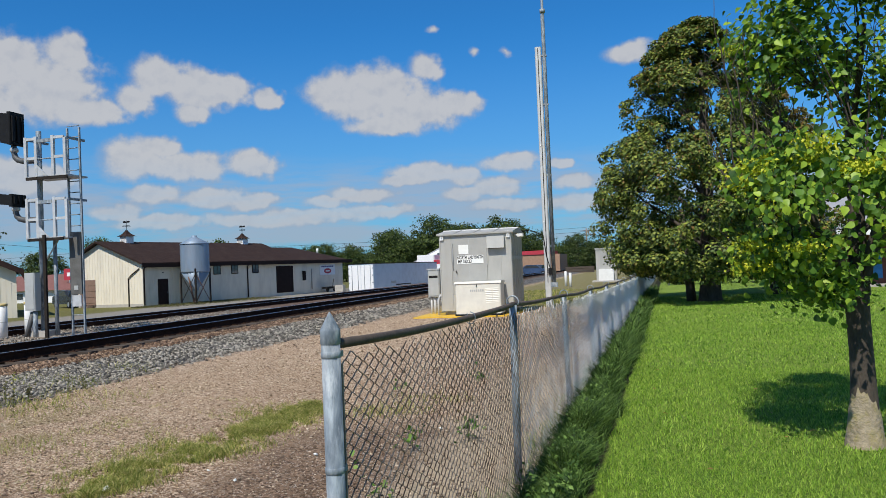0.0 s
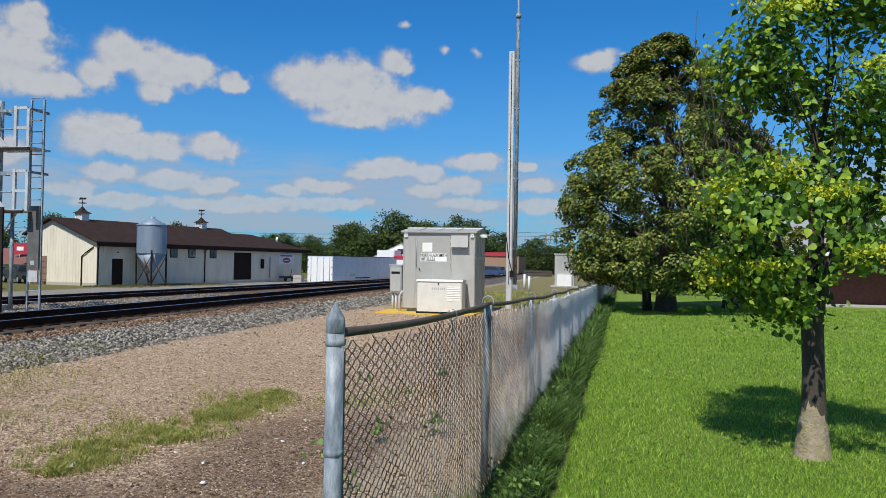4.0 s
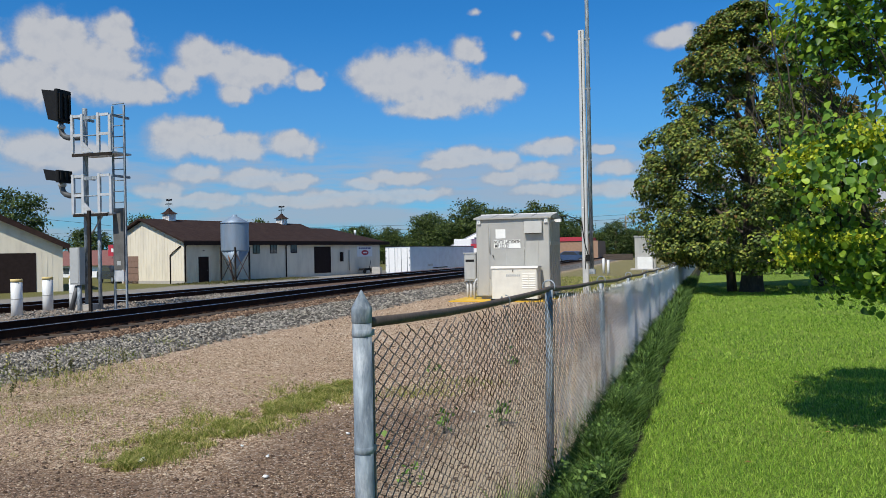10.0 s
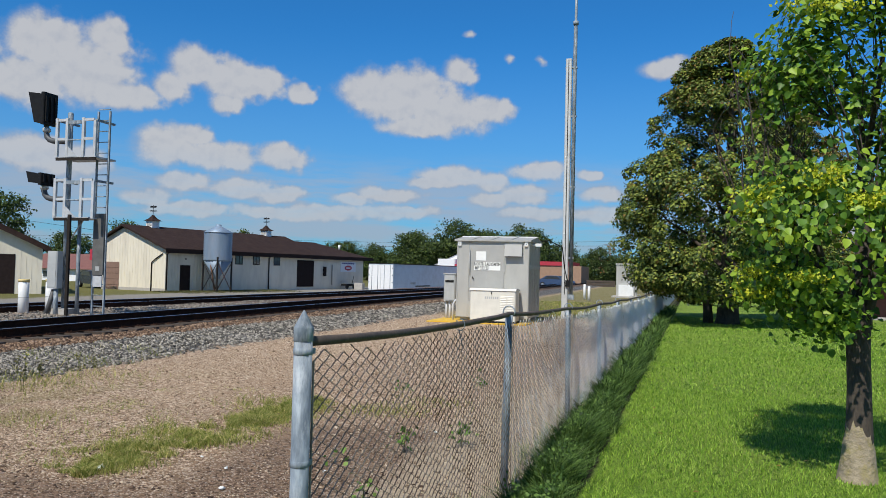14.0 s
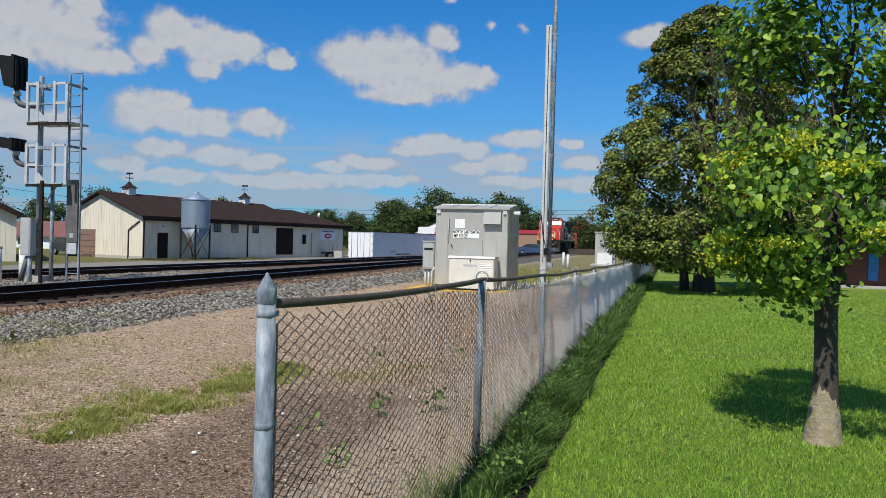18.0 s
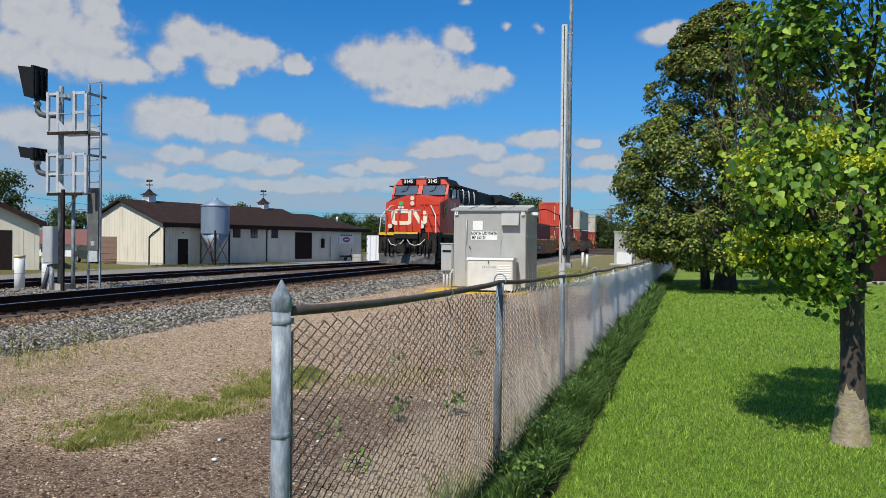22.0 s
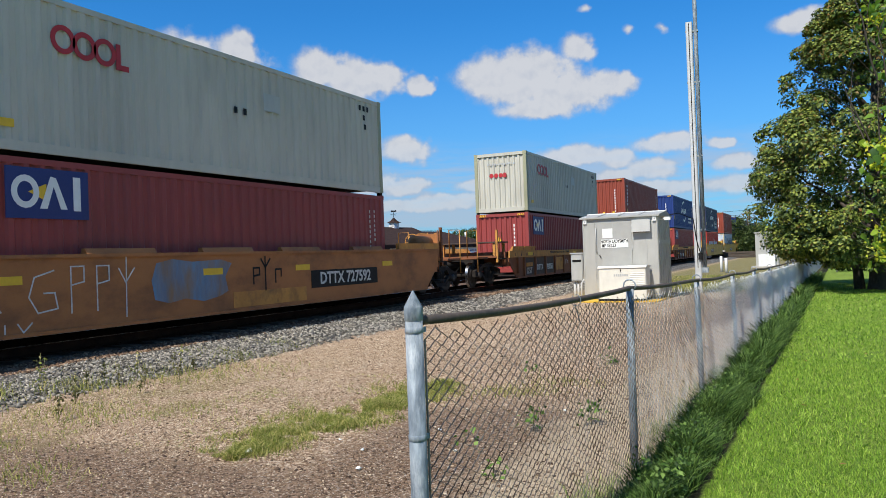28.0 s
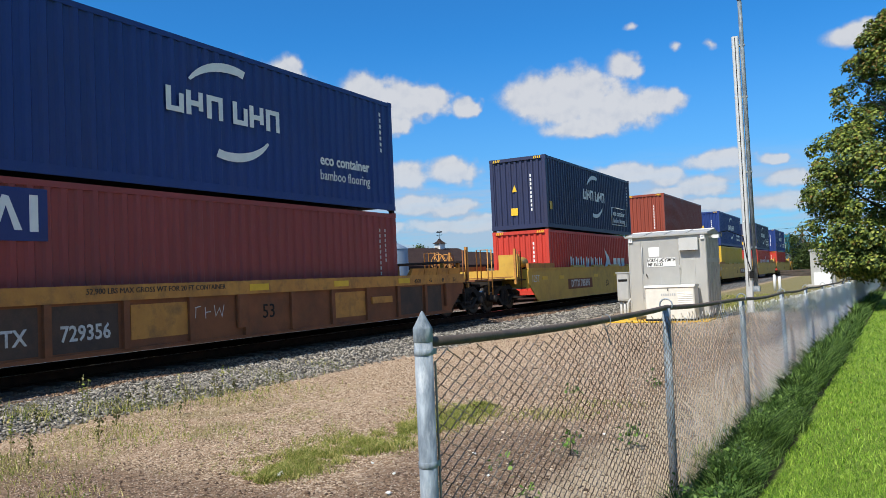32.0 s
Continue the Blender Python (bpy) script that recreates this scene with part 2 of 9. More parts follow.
class Mesh:
    """Collects corners and faces, then makes one mesh object of them."""

    def __init__(self):
        self.v, self.f, self.s = [], [], []

    def add(self, vs, fs, smooth=False):
        o = len(self.v)
        self.v += [tuple(p) for p in vs]
        self.f += [tuple(i + o for i in f) for f in fs]
        self.s += [smooth] * len(fs)
        return self

    def box(self, x0, x1, y0, y1, z0, z1, c=0.0):
        """A box; c cuts its upright edges."""
        if c:
            ring = [(x0 + c, y0), (x1 - c, y0), (x1, y0 + c), (x1, y1 - c), (x1 - c, y1), (x0 + c, y1), (x0, y1 - c), (x0, y0 + c)]
        else:
            ring = [(x0, y0), (x1, y0), (x1, y1), (x0, y1)]
        return self.prism(ring, z0, z1)

    def prism(self, ring, z0, z1):
        n = len(ring)
        vs = [(x, y, z0) for x, y in ring] + [(x, y, z1) for x, y in ring]
        fs = [tuple(range(n - 1, -1, -1)), tuple(range(n, 2 * n))]
        fs += [(i, (i + 1) % n, n + (i + 1) % n, n + i) for i in range(n)]
        return self.add(vs, fs)

    def slab(self, ring, axis, a, b):
        """A flat outline pulled along an axis: ring holds the two other coordinates, in the order x, y, z."""
        n = len(ring)
        vs = []
        for w in (a, b):
            for p, q in ring:
                vs.append((w, p, q) if axis == "x" else (p, w, q) if axis == "y" else (p, q, w))
        area = sum(ring[i][0] * ring[(i + 1) % n][1] - ring[(i + 1) % n][0] * ring[i][1] for i in range(n))
        if axis == "y":
            area = -area
        fs = [tuple(range(n - 1, -1, -1)), tuple(range(n, 2 * n))]
        fs += [(i, (i + 1) % n, n + (i + 1) % n, n + i) for i in range(n)]
        if area < 0:
            fs = [f[::-1] for f in fs]
        return self.add(vs, fs)

    def tube(self, pts, r, n=8, caps=True, smooth=True):
        """A round bar along points; r: one radius or one for each point."""
        pts = [Vector(p) for p in pts]
        rs = r if isinstance(r, (list, tuple)) else [r] * len(pts)
        vs, fs = [], []
        side = None
        for i, p in enumerate(pts):
            d = (pts[min(i + 1, len(pts) - 1)] - pts[max(i - 1, 0)]).normalized()
            if side is None:
                side = d.orthogonal().normalized()
            side = (side - d * side.dot(d)).normalized()
            up = d.cross(side)
            for k in range(n):
                a = 2 * math.pi * k / n
                vs.append(p + (side * math.cos(a) + up * math.sin(a)) * rs[i])
        for i in range(len(pts) - 1):
            for k in range(n):
                a, b = i * n + k, i * n + (k + 1) % n
                fs.append((a, b, b + n, a + n))
        self.add(vs, fs, smooth)
        if caps:
            o = len(self.v) - len(vs)
            self.f += [tuple(o + k for k in range(n - 1, -1, -1)), tuple(o + len(vs) - n + k for k in range(n))]
            self.s += [False, False]
        return self

    def make(self, name, material, parent=None, label="", at=None):
        me = bpy.data.meshes.new(name)
        me.from_pydata(self.v, [], self.f)
        me.polygons.foreach_set("use_smooth", self.s)
        me.materials.append(material)
        me.update()
        ob = new(name, me)
        if parent is not None:
            ob.parent = parent
        if at is not None:
            ob.matrix_basis = at
        if label:
            ob["label"] = label
        return ob


def again(ob, name, parent, at):
    """Another object on the same mesh."""
    o = new(name, ob.data)
    o.parent = parent
    o.matrix_basis = at
    return o


def thing(name, m, label, category, group="", kind=""):
    e = new(name)
    e.matrix_basis = m
    return tagged(e, label, category, group, kind)


TEXTS = {}


def text_mesh(name, body, size, m, material, parent, label="", depth=0.004, xscale=1.0, bold=0.0):
    key = (body, size, depth, bold, material.name)
    me = TEXTS.get(key)
    if me is None:
        cu = bpy.data.curves.new(name, "FONT")
        cu.body, cu.size, cu.extrude, cu.offset = body, size, depth, bold
        cu.align_x, cu.align_y = "CENTER", "CENTER"
        cu.resolution_u = 2
        tmp = new(name, cu)
        me = bpy.data.meshes.new_from_object(tmp.evaluated_get(bpy.context.evaluated_depsgraph_get()))
        bpy.data.objects.remove(tmp)
        me.materials.clear()
        me.materials.append(material)
        TEXTS[key] = me
    ob = new(name, me)
    ob.parent = parent
    ob.matrix_basis = m @ Matrix.Diagonal((xscale, 1, 1, 1))
    if label:
        ob["label"] = label
    return ob


FACE_X = Matrix(((0, 0, 1, 0), (1, 0, 0, 0), (0, 1, 0, 0), (0, 0, 0, 1)))      # writing that faces +x and runs along +y
FACE_Y = Matrix(((1, 0, 0, 0), (0, 0, -1, 0), (0, 1, 0, 0), (0, 0, 0, 1)))     # writing that faces -y and runs along +x

# ---- ground ----
def ground_z(x, y):
    """The lie of the land: level lawn and yard, the ballast bank, the lower lot beyond it."""
    pts = [(-400, -0.4), (-26, -0.4), (-23.5, -0.35), (-21.0, 0.12), (-20.0, 0.2), (-10.6, 0.2), (-10.1, 0.17), (-8.5, 0.0), (400, 0.0)]
    for (x0, z0), (x1, z1) in zip(pts, pts[1:]):
        if x <= x1:
            t = max(0.0, (x - x0) / (x1 - x0))
            return z0 + (z1 - z0) * t
    return 0.0


def ground_material():
    m = bpy.data.materials.new("ground")
    m.use_nodes = True
    nt = m.node_tree
    N, L = nt.nodes.new, nt.links.new
    bs = nt.nodes["Principled BSDF"]
    geo, sep = N("ShaderNodeNewGeometry"), N("ShaderNodeSeparateXYZ")
    L(geo.outputs["Position"], sep.inputs[0])

    def val(v, n, i):
        if isinstance(v, (int, float)):
            n.inputs[i].default_value = v
        else:
            L(v, n.inputs[i])

    def op(o, a, b=0.0):
        n = N("ShaderNodeMath")
        n.operation = o
        val(a, n, 0), val(b, n, 1)
        return n.outputs[0]

    def noise_(sc, det=5.0, ro=0.6):
        n = N("ShaderNodeTexNoise")
        n.inputs["Scale"].default_value, n.inputs["Detail"].default_value, n.inputs["Roughness"].default_value = sc, det, ro
        L(geo.outputs["Position"], n.inputs["Vector"])
        return n.outputs["Fac"]

    def step(v, lo, hi):
        r = N("ShaderNodeMapRange")
        r.interpolation_type = "SMOOTHSTEP"
        L(v, r.inputs["Value"])
        r.inputs["From Min"].default_value, r.inputs["From Max"].default_value = lo, hi
        return r.outputs[0]

    def mixc(f, a, b):
        x = N("ShaderNodeMix")
        x.data_type = "RGBA"
        L(f, x.inputs["Factor"])
        for k, c in (("A", a), ("B", b)):
            if isinstance(c, tuple):
                x.inputs[k].default_value = (*c, 1)
            else:
                L(c, x.inputs[k])
        return x.outputs["Result"]

    def voro(sc):
        n = N("ShaderNodeTexVoronoi")
        n.inputs["Scale"].default_value = sc
        L(geo.outputs["Position"], n.inputs["Vector"])
        return n

    X, Y = sep.outputs["X"], sep.outputs["Y"]
    big, mid, fine = noise_(0.35), noise_(2.2), noise_(28, 6, 0.7)
    wob = op("MULTIPLY", op("SUBTRACT", mid, 0.5), 1.3)
    xw = op("ADD", X, wob)
    v = voro(34)
    speck = step(v.outputs["Color"], 0.0, 1.0)
    sp = N("ShaderNodeSeparateColor")
    L(v.outputs["Color"], sp.inputs[0])
    # gravel yard: pinkish tan with pale chips and dark gaps
    v3 = voro(88)
    sp3 = N("ShaderNodeSeparateColor")
    L(v3.outputs["Color"], sp3.inputs[0])
    gravel = mixc(sp3.outputs[0], (0.115, 0.066, 0.038), (0.52, 0.355, 0.222))
    gravel = mixc(step(sp.outputs[0], 0.80, 0.86), gravel, (0.70, 0.54, 0.39))
    gravel = mixc(step(sp3.outputs[1], 0.80, 0.84), gravel, (0.72, 0.60, 0.46))
    gravel = mixc(step(fine, 0.55, 0.62), gravel, (0.075, 0.045, 0.028))
    gravel = mixc(op("MULTIPLY", step(big, 0.42, 0.66), 0.45), gravel, (0.36, 0.248, 0.160))
    pale = step(op("ADD", X, op("MULTIPLY", wob, 0.9)), -4.2, -5.6)
    gravel = mixc(op("MULTIPLY", pale, 0.15), gravel, mixc(sp3.outputs[2], (0.42, 0.30, 0.19), (0.72, 0.55, 0.38)))
    # damp bare soil by the fence corner
    soil = mixc(step(fine, 0.40, 0.60), (0.050, 0.030, 0.019), (0.31, 0.205, 0.135))
    soil = mixc(step(sp3.outputs[1], 0.88, 0.92), soil, (0.44, 0.37, 0.30))
    sx = op("MULTIPLY", step(op("ADD", X, op("MULTIPLY", wob, 0.7)), -3.75, -3.2), step(op("ADD", Y, op("MULTIPLY", wob, 1.5)), 8.8, 7.2))
    soil_near = step(op("ADD", Y, op("MULTIPLY", wob, 0.6)), 5.35, 4.75)
    base = mixc(op("MULTIPLY", op("MULTIPLY", op("MAXIMUM", sx, soil_near), step(op("ADD", X, op("MULTIPLY", wob, 0.6)), -1.3, -1.9)), 0.85), gravel, soil)
    dry = op("MULTIPLY", step(op("ADD", X, op("MULTIPLY", wob, 0.8)), -2.35, -1.7), step(Y, 15.0, 9.0))
    base = mixc(op("MULTIPLY", dry, 0.75), base, mixc(fine, (0.30, 0.23, 0.145), (0.76, 0.63, 0.45)))
    # thin green growth on the yard towards the track
    thin = op("MULTIPLY", step(noise_(0.9, 6), 0.50, 0.60), op("MULTIPLY", step(xw, -5.6, -6.6), step(Y, 12.0, 6.0)))
    base = mixc(op("MULTIPLY", thin, 0.55), base, mixc(fine, (0.13, 0.135, 0.035), (0.27, 0.22, 0.09)))
    # verge beyond the cabin
    verge = op("MULTIPLY", step(op("ADD", Y, op("MULTIPLY", wob, 5.0)), 27.0, 31.0), step(xw, -9.0, -7.4))
    base = mixc(op("MULTIPLY", verge, 0.8), base, mixc(fine, (0.09, 0.11, 0.03), (0.20, 0.18, 0.07)))
    # ballast
    v2 = voro(15)
    sp2 = N("ShaderNodeSeparateColor")
    L(v2.outputs["Color"], sp2.inputs[0])
    ball = mixc(sp2.outputs[0], (0.05, 0.05, 0.05), (0.30, 0.295, 0.285))
    # shade in the gaps between stones, darkened into the colour
    ball = mixc(step(v2.outputs["Distance"], 0.25, 0.75), ball, (0.06, 0.055, 0.05))
    rust = op("MULTIPLY", step(xw, -9.9, -10.5), 0.7)
    ball = mixc(rust, ball, mixc(fine, (0.075, 0.040, 0.024), (0.20, 0.115, 0.07)))
    base = mixc(step(xw, -8.2, -8.8), base, ball)
    # ground between the tracks and the lot beyond
    between = mixc(fine, (0.16, 0.12, 0.09), (0.36, 0.30, 0.24))
    base = mixc(op("MULTIPLY", op("MULTIPLY", step(xw, -14.0, -14.8), step(Y, 30.0, 22.0)), step(xw, -20.0, -18.0)), base, between)
    lot = mixc(fine, (0.17, 0.155, 0.135), (0.33, 0.305, 0.265))
    grass2 = mixc(fine, (0.075, 0.085, 0.022), (0.20, 0.18, 0.07))
    lot = mixc(step(op("ADD", xw, op("MULTIPLY", mid, 3.0)), -31.6, -33.0), lot, grass2)
    lot = mixc(step(op("ADD", xw, mid), -21.8, -20.8), lot, grass2)
    base = mixc(step(op("ADD", xw, 0.0), -21.0, -21.9), base, lot)
    # lawn
    turf = mixc(step(noise_(70, 4, 0.7), 0.40, 0.60), (0.058, 0.105, 0.014), (0.24, 0.36, 0.055))
    turf = mixc(op("MULTIPLY", step(big, 0.4, 0.7), 0.5), turf, (0.25, 0.32, 0.06))
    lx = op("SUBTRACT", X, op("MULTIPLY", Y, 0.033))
    # dark soil under the weeds, with the lawn edge's gap shade in its colour
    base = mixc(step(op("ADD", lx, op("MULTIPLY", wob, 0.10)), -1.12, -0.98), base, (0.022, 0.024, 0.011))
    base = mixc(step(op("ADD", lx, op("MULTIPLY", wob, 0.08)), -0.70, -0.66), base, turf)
    # far land
    far = mixc(fine, (0.06, 0.08, 0.022), (0.13, 0.14, 0.05))
    base = mixc(op("MULTIPLY", step(Y, 110.0, 160.0), 0.9), base, far)
    L(base, bs.inputs["Base Color"])
    bs.inputs["Roughness"].default_value = 0.95
    bs.inputs["Specular IOR Level"].default_value = 0.15
    bp, bp2 = N("ShaderNodeBump"), N("ShaderNodeBump")
    bp.inputs["Distance"].default_value, bp.inputs["Strength"].default_value = 0.045, 0.9
    bp2.inputs["Distance"].default_value, bp2.inputs["Strength"].default_value = 0.012, 0.8
    L(fine, bp.inputs["Height"]), L(v.outputs["Distance"], bp2.inputs["Height"])
    L(bp.outputs[0], bp2.inputs["Normal"]), L(bp2.outputs[0], bs.inputs["Normal"])
    return m


def make_ground():
    xs = [-1500, -700, -300, -120, -60, -40, -30] + [-26 + 0.5 * i for i in range(13)] + [-19.5 + 0.5 * i for i in range(19)]
    xs += [-10 + 0.2 * i for i in range(75)] + [5 + i for i in range(6)] + [15, 25, 50, 120, 300, 700, 1500]
    ys = [-1500, -500, -150, -50, -20, -8] + [-4 + 0.25 * i for i in range(80)] + [16 + i for i in range(60)] + [80, 95, 120, 180, 300, 600, 1200, 3000]
    me = Mesh()
    vs = []
    for y in ys:
        for x in xs:
            z = ground_z(x, y)
            if -9 < x < 12 and -4 < y < 30:
                z += 0.035 * (noise.noise((x * 0.5, y * 0.5, 3.1))) + 0.012 * noise.noise((x * 2.1, y * 2.1, 7.0))
            vs.append((x, y, z))
    n = len(xs)
    me.add(vs, [(j * n + i, j * n + i + 1, (j + 1) * n + i + 1, (j + 1) * n + i) for j in range(len(ys) - 1) for i in range(n - 1)], True)
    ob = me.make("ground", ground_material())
    tagged(ob, "tan gravel yard, grey ballast bank and green mown lawn", "ground", kind="structure")


make_ground()

# ---- railway tracks ----
RAIL_TOP, TRACK_X = 0.42, -12.02
M_RAIL = mat("rail_steel", (0.040, 0.020, 0.013), (0.022, 0.012, 0.009), 5, 0.9, 0.0, 0.3, 50, dirt=(0.09, 0.045, 0.025), spec=0.1)
M_SHINE = mat("worn_rail_head", (0.62, 0.60, 0.58), (0.50, 0.48, 0.46), 3, 0.28, 1.0, 0.04, 80, streak=(8, 0.4, 8))
M_TIE = mat("creosoted_timber", (0.075, 0.058, 0.045), (0.045, 0.036, 0.030), 4, 0.9, 0, 0.5, 30, dirt=(0.15, 0.115, 0.085), vary=0.25, streak=(0.6, 8, 4))


def railway(name, label, x_at, y0, y1, top, ties_from, ties_to):
    tr = thing(name, pose(0, 0, 0), label, "railway track", kind="structure")
    ang = math.atan((x_at(y1) - x_at(y0)) / (y1 - y0))
    for side in (-1, 1):
        prof = [(-0.068, 0.0), (0.068, 0.0), (0.068, 0.012), (0.010, 0.035), (0.010, 0.128), (0.035, 0.142), (0.036, 0.166), (-0.036, 0.166), (-0.035, 0.142), (-0.010, 0.128), (-0.010, 0.035), (-0.068, 0.012)]
        a = (x_at(y0) + side * 0.7535, y0)
        b = (x_at(y1) + side * 0.7535, y1)
        me = Mesh()
        n = len(prof)
        vs = [(p[0] + q, p[1], top - 0.172 + h) for p in (a, b) for q, h in prof]
        me.add(vs, [tuple(range(n - 1, -1, -1)), tuple(range(n, 2 * n))] + [(i, (i + 1) % n, n + (i + 1) % n, n + i) for i in range(n)])
        rail = me.make("rail", M_RAIL, tr, "rust-brown steel rail")
        hd = Mesh()
        hd.add([(p[0] + q, p[1], top - 0.172 + h) for p in (a, b) for q, h in [(-0.030, 0.1665), (0.030, 0.1665), (0.016, 0.172), (-0.016, 0.172)]],
               [(0, 1, 5, 4), (1, 2, 6, 5), (2, 3, 7, 6), (3, 0, 4, 7)])
        hd.make("rail_head", M_SHINE, rail, "polished running surface")
    tie = None
    y = ties_from
    while y < ties_to:
        at = pose(x_at(y) + random.uniform(-0.04, 0.04), y, top - 0.172 - 0.085, 0, 0, random.uniform(-0.8, 0.8) - math.degrees(ang))
        if tie is None:
            tie = Mesh().box(-1.3, 1.3, -0.115, 0.115, -0.09, 0.085, 0.012).make("tie", M_TIE, tr, at=at)
            plate = Mesh()
            for s in (-1, 1):
                plate.box(s * 0.7535 - 0.19, s * 0.7535 + 0.19, -0.09, 0.09, 0.083, 0.099)
                for dx in (-0.11, 0.11):
                    for dy in (-0.05, 0.05):
                        plate.box(s * 0.7535 + dx - 0.014, s * 0.7535 + dx + 0.014, dy - 0.012, dy + 0.012, 0.098, 0.125)
            plate.make("tie_plate", M_RAIL, tie)
            pdata = tie.children[0]
        else:
            t2 = again(tie, "tie", tr, at)
            again(pdata, "tie_plate", t2, Matrix())
        y += 0.53
    return tr


railway("main_track", "straight main railway track on timber ties in grey ballast", lambda y: TRACK_X, -60, 600, RAIL_TOP, 6.0, 90.0)
railway("side_track", "rusty siding joining the main track far off", lambda y: -17.95 + 0.052 * (y - 21), -40, 104, 0.36, 8.0, 60.0)

# ---- fence ----
M_GALV = mat("galvanised_steel", (0.27, 0.32, 0.36), (0.115, 0.145, 0.175), 24, 0.62, 0.15, 0.3, 60, dirt=(0.52, 0.55, 0.57), dirt_scale=13, dirt_amt=0.9, streak=(1, 1, 0.30))
# one wire, paler bay by bay: rust plus sun and sky sheen in colour
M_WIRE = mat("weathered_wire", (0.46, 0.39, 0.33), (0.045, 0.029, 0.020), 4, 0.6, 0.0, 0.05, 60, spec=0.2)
M_WIREMID = mat("half_lit_patchy_wire", (0.84, 0.83, 0.82), (0.40, 0.33, 0.28), 4, 0.45, 0.0, 0.05, 60)
M_WIREFAR = mat("sunlit_wire", (0.88, 0.90, 0.92), (0.76, 0.79, 0.82), 8, 0.45, 0.0, 0.05, 60)
M_RAILBAR = mat("weathered_top_rail", (0.075, 0.062, 0.055), (0.14, 0.105, 0.08), 7, 0.7, 0.3, 0.2, 50, dirt=(0.2, 0.13, 0.09))
FENCE_Y = [2.62, 5.9, 9.0, 12.1, 15.05, 18.0, 21.0, 24.0, 27.0, 30.0, 33.0, 36.0, 39.0, 42.0, 45.0, 48.0, 51.0, 54.0, 57.0, 60.0, 63.0]
FENCE_TOP = [1.43, 1.33, 1.25, 1.2, 1.17, 1.13, 1.1, 1.08, 1.07] + [1.05] * 12


def fence_x(y):
    return -1.12 + 0.033 * (y - 2.62)


def chain_link(width, high0, high1, pitch=0.053, step=0.0243, r=0.0024):
    """Woven wire: zigzag wires, each hooked into the next; in the x-z plane, from high0 at x = 0 to high1 at the far end."""
    me = Mesh()
    cols = int(width / pitch)
    for c in range(cols + 1):
        x = (c + 0.5) * pitch
        top = int((high0 + (high1 - high0) * x / width) / step) + random.choice((0, 1, 1))
        pts = []
        for k in range(top + 1):
            s = 1 if (k + c) % 2 else -1
            px = x + s * pitch * 0.53 + 0.0035 * math.sin(k * 0.31 + c * 0.6) + 0.006 * math.sin(k * 0.09 + c * 0.17)
            pts.append((px, 0.0026 * s + 0.006 * math.sin(px * 1.9 + k * 0.05), k * step))
        me.tube(pts, r, 3, False)
    return me


